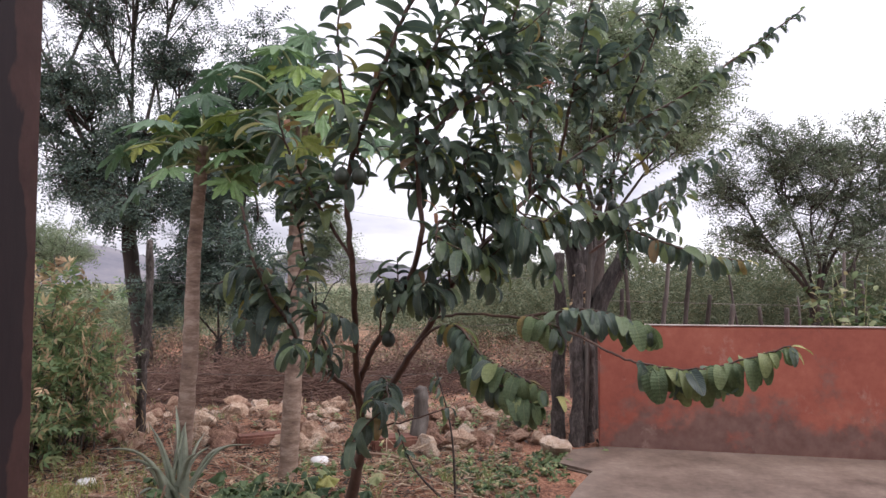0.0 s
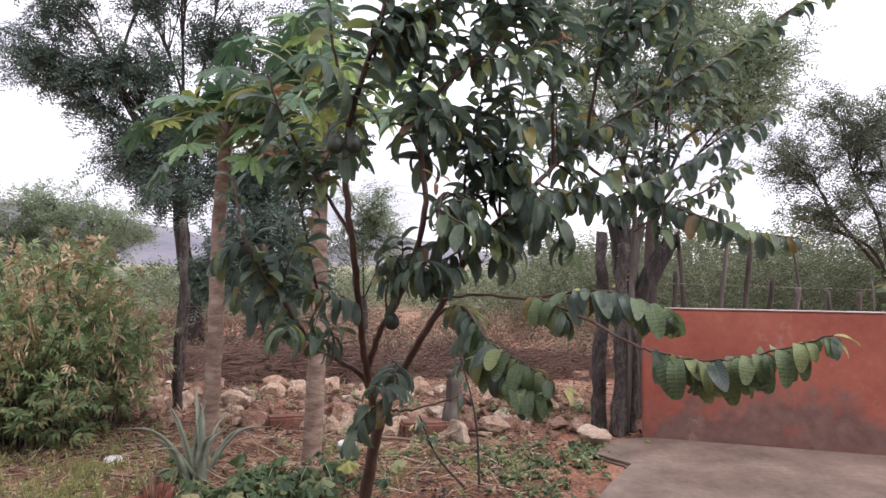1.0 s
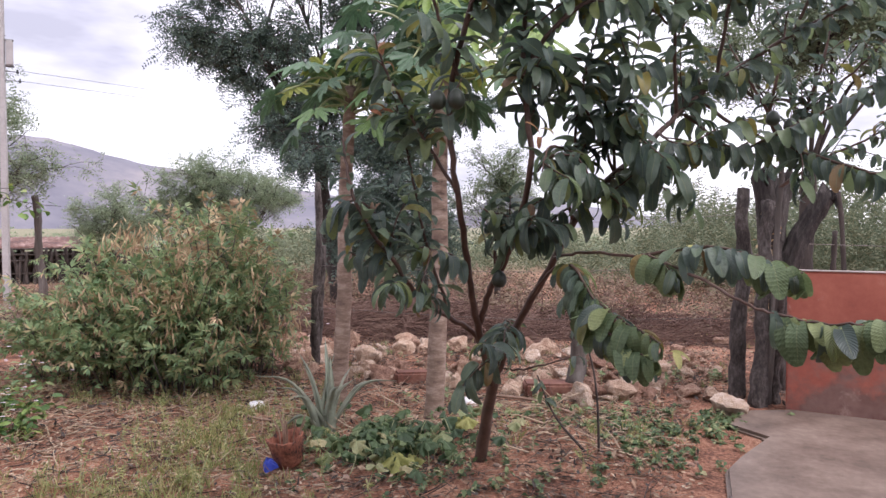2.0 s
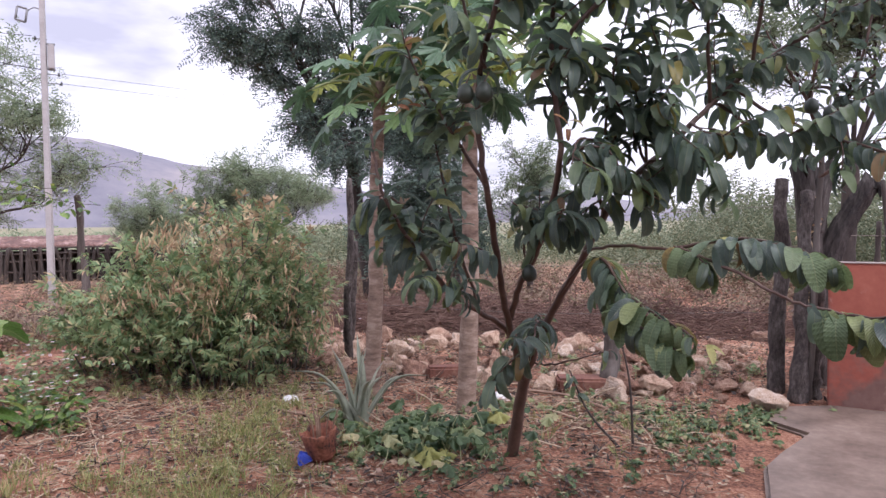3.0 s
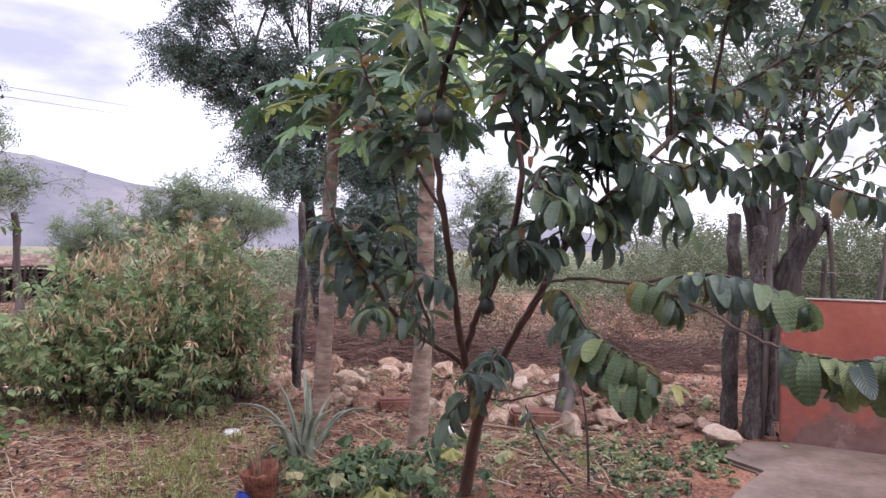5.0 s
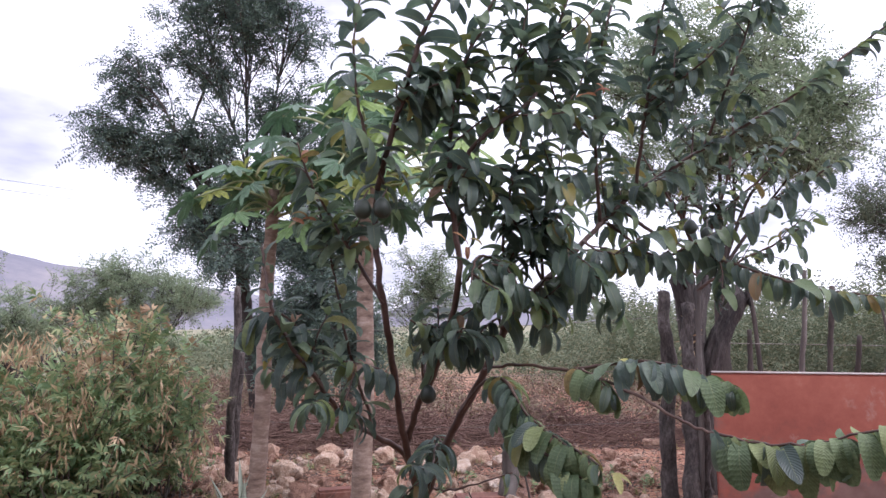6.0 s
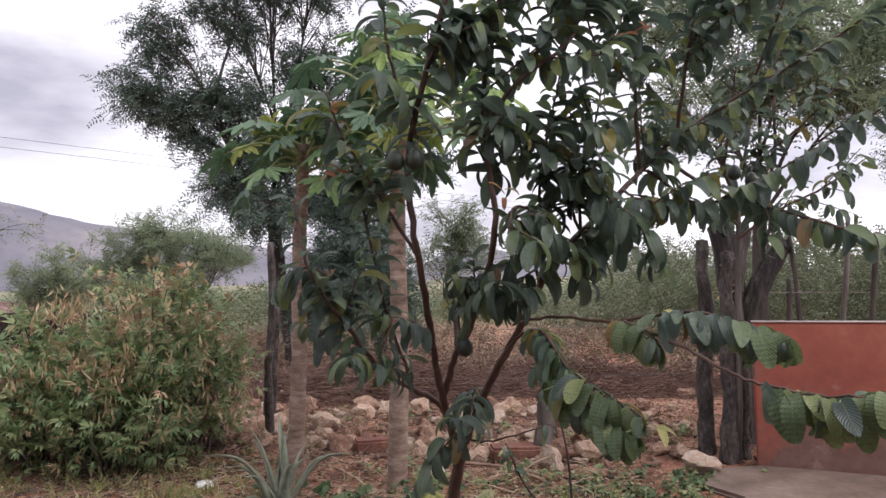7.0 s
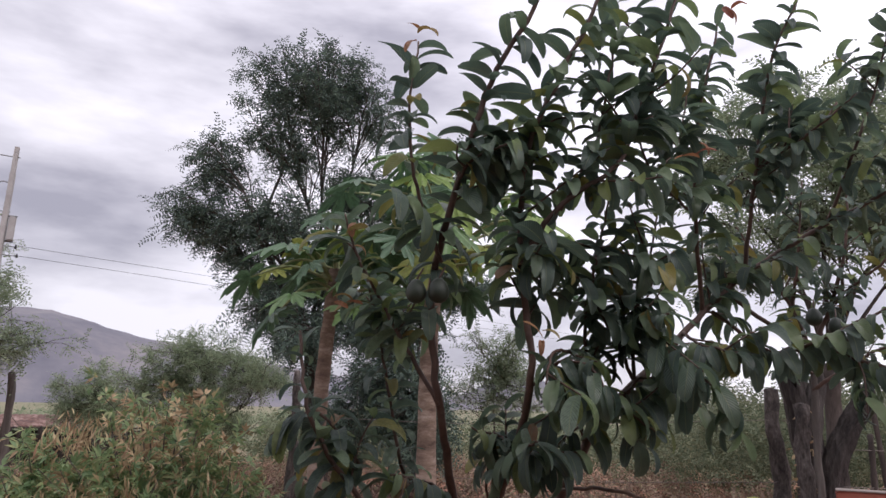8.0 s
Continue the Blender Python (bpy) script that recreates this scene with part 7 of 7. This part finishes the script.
def pot():
    t = thing("plant_pot", "rusty-red broken clay pot with dead stalks", "pot", (-1.55, 3.56, 0.0))
    prof = [(0.0, 0.01), (0.075, 0.0), (0.085, 0.02), (0.105, 0.15), (0.118, 0.20), (0.110, 0.205), (0.098, 0.15), (0.078, 0.04), (0.0, 0.035)]
    n = 22
    v, f = [], []
    for r, z in prof:
        for k in range(n):
            a = 2 * np.pi * k / n
            chip = 0.06 * noise.noise(Vector((math.cos(a) * 2.4, math.sin(a) * 2.4, 3))) if z > 0.14 else 0
            v.append((r * math.cos(a), r * math.sin(a), z + chip))
    for i in range(len(prof) - 1):
        for k in range(n):
            f.append((i * n + k, i * n + (k + 1) % n, (i + 1) * n + (k + 1) % n, (i + 1) * n + k))
    ob = new("body", mesh_np("body", np.array(v) * (0.9, 0.9, 0.8), f, M_RUST)); ob.parent = t; ob.rotation_euler = (0.10, -0.12, 0)
    rng = np.random.default_rng(5)
    for _ in range(9):
        a = rng.uniform(0, 6.28)
        p = bend([(0.05 * math.cos(a), 0.05 * math.sin(a), 0.05), (0.06 * math.cos(a), 0.06 * math.sin(a), 0.18), (0.09 * math.cos(a), 0.09 * math.sin(a), 0.22 + 0.06 * rng.random())], 3)
        ob = new("dead_stalk", mesh_np("dead_stalk", *tube(p, 0.004, 5), M_STRAW)); ob.parent = t
    bm = soft_box(0.08, 0.05, 0.05, 0.012)
    for v_ in bm.verts:
        v_.co += Vector((noise.noise(v_.co * 20), noise.noise(v_.co * 25), noise.noise(v_.co * 30))) * 0.03
    b = new("blue_scrap", bm_mesh("blue_scrap", bm, M_BLUE)); b.location = (-1.60, 3.46, 0.028); b.rotation_euler = (0.3, 0.2, 1.1)
    tagged(b, "crumpled bright blue plastic scrap beside the pot", "plastic scrap")


pot()


def upturned_bowl(x, y, r, label, seed):
    prof = [(1.0, 0.0), (1.02, 0.08), (0.9, 0.45), (0.78, 0.6), (0.3, 0.64), (0.02, 0.63)]
    n = 20
    v, f = [], []
    for rr, z in prof:
        for k in range(n):
            a = 2 * np.pi * k / n
            w = 1 + 0.08 * noise.noise(Vector((math.cos(a), math.sin(a), seed)))
            v.append((r * rr * w * math.cos(a), r * rr * w * math.sin(a), z * r))
    for i in range(len(prof) - 1):
        for k in range(n):
            f.append((i * n + k, i * n + (k + 1) % n, (i + 1) * n + (k + 1) % n, (i + 1) * n + k))
    ob = new("plastic_tub", mesh_np("plastic_tub", v, f, M_WHITE_PLASTIC)); ob.location = (x, y, float(full_z(np.array(x), np.array(y))) + 0.004)
    m = ob.modifiers.new("thickness", "SOLIDIFY"); m.thickness = 0.003
    tagged(ob, label, "plastic tub")


upturned_bowl(-2.36, 4.50, 0.062, "upturned round white plastic tub on the soil", 1.0)
upturned_bowl(-0.93, 5.12, 0.075, "squashed white plastic tub between the stones", 4.0)


def leafy_plant(name, label, base, tips, mat, leaf, size, seed, per=12, stalk_r=0.006, category="plant", shape=None, start=0.3, droop=0.3, singles=True, spread=0.03, wood=None, arch=0.0):
    rng = np.random.default_rng(seed)
    base = np.array(base, float)
    t = thing(name, label, category, tuple(base))
    P, A, N = [], [], []
    for e in tips:
        e = np.array(e, float)
        p = bend([base + rng.normal(0, 0.02, 3) * (1, 1, 0) - (0, 0, 0.02), base * 0.5 + e * 0.5 + rng.normal(0, 0.04, 3) + (0, 0, arch), e], 7)
        hang("stem", mesh_np("stem", *tube(p, np.linspace(stalk_r, stalk_r * 0.4, len(p)), 6), wood or M_PAPAYA_STALK), t)
        for _ in range(per):
            i = int(rng.uniform(start, 1) * (len(p) - 1))
            P.append(p[i] + rng.normal(0, spread, 3)); A.append(unit(np.append(rng.normal(0, 1, 2), rng.uniform(-droop - 0.3, 0.3)))); N.append(unit(np.array([0, -0.2, 1.0]) + rng.normal(0, 0.35, 3)))
    sh = shape or leaf
    P, A, N, S = np.array(P), np.array(A), np.array(N), rng.uniform(*size, len(P))
    P[:, 2] = np.maximum(P[:, 2], 0.03)
    if singles and len(P) <= 300:
        me = mesh_np("leaf", *sh[:2], mat, sh[2])
        for i in range(len(P)):
            place_part("leaf", me, t, leaf_matrix(P[i], A[i], N[i], S[i]))
    else:
        v, f, uv = scatter(sh, P, A, N, S)
        hang("foliage", mesh_np("foliage", v, f, mat, uv), t, kind="stuff")
    return t


def pointed_leaf():
    """A three-pointed leaf about 1 long, creased along its midrib and bent over at the tip."""
    n, v, f = 30, [(0, 0, 0)], []
    for ring in (0.5, 1.0):
        for i in range(n):
            th = -2.6 + 5.2 * i / (n - 1)
            r = ring * (0.36 + 0.42 * math.exp(-(th / 0.45) ** 2) + 0.17 * math.exp(-((abs(th) - 1.05) / 0.34) ** 2) + 0.08 * math.exp(-((abs(th) - 1.9) / 0.35) ** 2) + 0.02 * math.sin(13 * th))
            x, y = r * math.cos(th) + 0.1 * ring, r * math.sin(th)
            v.append((x, y, 0.30 * abs(y) - 0.42 * x * abs(x) - 0.5 * y * y))
    for i in range(n - 1):
        f.append((0, 1 + i, 2 + i)); f.append((1 + i, 1 + n + i, 2 + n + i)); f.append((1 + i, 2 + n + i, 2 + i))
    return np.array(v), np.array(f), np.array([(p[0], p[1] + 0.5) for p in v])


def cotton():
    rng = np.random.default_rng(161)
    base = np.array([-2.0, 0.92, 0.0])
    t = thing("cotton_plant", "cotton plant with broad glossy green leaves and a pink bloom", "plant", tuple(base))
    shape = pointed_leaf()
    me = mesh_np("leaf", *shape[:2], M_HIBISCUS, shape[2])
    stems = [[base, (-1.66, 1.0, 0.72), (-1.44, 1.21, 0.93), (-1.36, 1.37, 0.99), (-1.29, 1.50, 1.05)],
             [base, (-1.68, 0.98, 0.66), (-1.45, 1.18, 0.875), (-1.36, 1.33, 0.86), (-1.27, 1.46, 0.85)],
             [(-1.40, 1.29, 0.96), (-1.41, 1.32, 1.08), (-1.42, 1.33, 1.20)],
             [(-1.45, 1.18, 0.87), (-1.40, 1.26, 0.81), (-1.34, 1.36, 0.78)],
             [base, (-1.62, 1.05, 0.85), (-1.49, 1.21, 1.08), (-1.47, 1.26, 1.17)]]
    for k, pts in enumerate(stems):
        p = bend(pts, 8)
        hang("stem", mesh_np("stem", *tube(p, np.linspace(0.009 if k < 2 else 0.006, 0.003, len(p)), 7), M_GUAVA_BARK), t)
        first = 0.60 if k in (0, 1, 4) else 0.15
        for j in range((22, 20, 5, 12, 8)[k]):
            q = p[int((first + (1 - first) * rng.random()) * (len(p) - 1))]
            a = rng.uniform(0, 2 * np.pi)
            e = q + np.array([math.cos(a), math.sin(a), rng.uniform(-0.3, 0.5)]) * rng.uniform(0.03, 0.08)
            hang("leaf_stalk", mesh_np("leaf_stalk", *tube(bend([q, (q + e) / 2 + (0, 0, 0.01), e], 3), 0.0016, 5), M_PAPAYA_STALK), t)
            out = unit(np.array([math.cos(a), math.sin(a), rng.uniform(-0.6, 0.1)]))
            place_part("leaf", me, t, leaf_matrix(e, out, unit(np.array([0, 0, 1.0]) + rng.normal(0, 0.35, 3)), rng.uniform(0.075, 0.125)))
    pod = bmesh.new()
    bmesh.ops.create_uvsphere(pod, u_segments=12, v_segments=8, radius=0.013)
    bmesh.ops.scale(pod, vec=(1, 1, 1.25), verts=pod.verts)
    bud = bm_mesh("bud", pod, M_YELLOW_LEAF, True)
    for c in [(-1.42, 1.33, 1.205), (-1.33, 1.44, 1.02), (-1.38, 1.32, 0.92), (-1.45, 1.24, 0.90)]:
        tagged(place_part("bud", bud, t, Matrix.Translation(c)), "green seed bud")
    petal = leaf_shape(0.6, 0.4, -0.2, 4)
    pm = mesh_np("petal", *petal[:2], M_FLOWER, petal[2])
    for k in range(6):
        a = k * 1.05
        tagged(place_part("petal", pm, t, leaf_matrix(np.array([-1.42, 1.33, 1.215]), (0.45 * math.cos(a), 0.45 * math.sin(a), 1.0), (math.cos(a), math.sin(a), 0.3), 0.045)), "pink petal")


cotton()
oval = leaf_shape(0.5, 0.2, 0.3, 4)
leafy_plant("croton_shrub", "croton shrub with yellow and green leaves", (-5.2, 3.62, 0.0), [(-5.31, 3.58, 1.25), (-5.22, 3.73, 1.42), (-5.15, 3.85, 1.24), (-5.20, 3.77, 1.06), (-5.27, 3.65, 1.10), (-5.11, 3.90, 1.34), (-5.31, 3.59, 1.0), (-5.2, 3.75, 1.2)], M_YELLOW_LEAF, oval, (0.07, 0.115), 162, 36, 0.004, "shrub", None, 0.62, 0.1, True, 0.085, M_DARK_BARK)
leafy_plant("young_tree", "slim young tree with sparse green leaves behind the cistern", (-5.85, 3.40, 0.0), [(-5.88, 3.59, 1.25), (-5.84, 3.67, 1.05), (-5.90, 3.55, 0.95), (-5.81, 3.71, 1.33), (-5.91, 3.53, 1.15)], M_HIBISCUS, oval, (0.06, 0.10), 163, 44, 0.006, "young tree", None, 0.7, 0.3, True, 0.08, M_DARK_BARK)
leafy_plant("young_tree", "slim young tree further along the cistern with fine leaves", (-6.2, 2.9, 0.0), [(-6.15, 2.8, 1.7), (-6.25, 2.7, 1.55), (-6.1, 3.0, 1.45), (-6.3, 2.6, 1.4)], M_HIBISCUS, oval, (0.06, 0.10), 167, 60, 0.005, "young tree", None, 0.62, 0.3, True, 0.08, M_DARK_BARK)
leafy_plant("young_tree", "thin bright green sapling whose sprays hang before the pole", (-6.9, 4.3, 0.0), [(-5.26, 4.6, 1.87), (-5.63, 4.6, 1.55), (-4.70, 4.6, 1.63), (-4.22, 4.6, 1.48), (-5.45, 4.6, 1.72), (-5.9, 4.6, 1.40)], M_HIBISCUS, oval, (0.06, 0.10), 173, 34, 0.006, "young tree", None, 0.62, 0.5, True, 0.07, M_DARK_BARK, 0.75)
leafy_plant("periwinkle_plant", "small bushy periwinkle with pale blossoms", (-3.50, 3.42, 0.0), [(-3.50 + 0.27 * math.cos(k), 3.42 + 0.22 * math.sin(k * 1.3), 0.20 + 0.16 * (k % 3) / 2) for k in range(11)], M_HIBISCUS, oval, (0.045, 0.075), 164, 27, 0.003, "plant", None, 0.2, 0.0, True, 0.03)
leafy_plant("periwinkle_plant", "low flowering plant against the cistern", (-4.2, 3.9, 0.0), [(-4.2 + 0.35 * math.cos(k), 3.9 + 0.25 * math.sin(k * 1.3), 0.26 + 0.2 * (k % 3) / 2) for k in range(11)], M_SHRUB, oval, (0.045, 0.07), 165, 27, 0.003, "plant", None, 0.2, 0.0, True, 0.04)
leafy_plant("tall_weed", "tall leafy weed in front of the bushy shrub", (-3.95, 4.75, 0.0), [(-4.0, 4.7, 1.12), (-3.9, 4.7, 0.9), (-4.1, 4.8, 0.8), (-3.85, 4.65, 0.7), (-4.2, 4.7, 0.6)], M_SHRUB, leaf_shape(0.3, 0.2, 0.3, 3), (0.06, 0.1), 166, 50, 0.005, "weed", None, 0.15, 0.0, True, 0.045)
leafy_plant("right_shrub", "leafy bright green shrub behind the red wall", (4.72, 7.75, gz(4.7, 7.7)), [(4.7 + 0.45 * math.cos(k * 1.1), 7.7 + 0.3 * math.sin(k * 1.7), 1.0 + 0.55 * ((k * 7) % 5) / 4) for k in range(12)], M_VINE, oval, (0.08, 0.14), 168, 60, 0.010, "shrub", None, 0.35, 0.2, False, 0.09)
leafy_plant("withered_climber", "withered reddish climber between post and dead trunk", (1.20, 6.10, 0.0), [(1.25, 6.10, 1.52), (1.20, 6.11, 1.30), (1.30, 6.08, 1.40), (1.22, 6.12, 1.1)], M_DRY_LEAF, oval, (0.04, 0.08), 172, 22, 0.004, "climber", None, 0.55, 0.5, True, 0.03, M_DARK_BARK)
leafy_plant("guava_sapling", "thin guava sapling with a few leaves at its top", (0.06, 4.20, 0.0), [(-0.04, 4.2, 0.80), (-0.28, 4.2, 0.44)], M_GUAVA, LEAF_SHAPES[0], (0.06, 0.10), 169, 7, 0.009, "sapling", None, 0.75, 0.4, True, 0.015, M_DARK_BARK)


def blossoms(parent_spots):
    pm2 = leaf_shape(0.7, 0.1, 0.1, 2)
    rng = np.random.default_rng(171)
    P, A, N = [], [], []
    for c, n, sp in parent_spots:
        for _ in range(n):
            q = np.array(c) + rng.normal(0, 1, 3) * sp
            q[2] = max(q[2], 0.05)
            for k in range(5):
                P.append(q); A.append((math.cos(k * 1.257), math.sin(k * 1.257), 0.2)); N.append((0, -0.3, 1.0))
    v, f, uv = scatter(pm2, np.array(P), np.array(A), np.array(N), np.full(len(P), 0.016))
    tagged(new("blossom_growth", mesh_np("blossom_growth", v, f, M_BLOSSOM, uv)), "tiny pale pink blossoms on the low plants", "flowers", kind="stuff")


blossoms([((-3.5, 3.40, 0.26), 26, (0.16, 0.12, 0.06)), ((-4.2, 3.88, 0.32), 26, (0.22, 0.16, 0.08)), ((-2.7, 5.6, 0.5), 10, (0.2, 0.2, 0.2))])
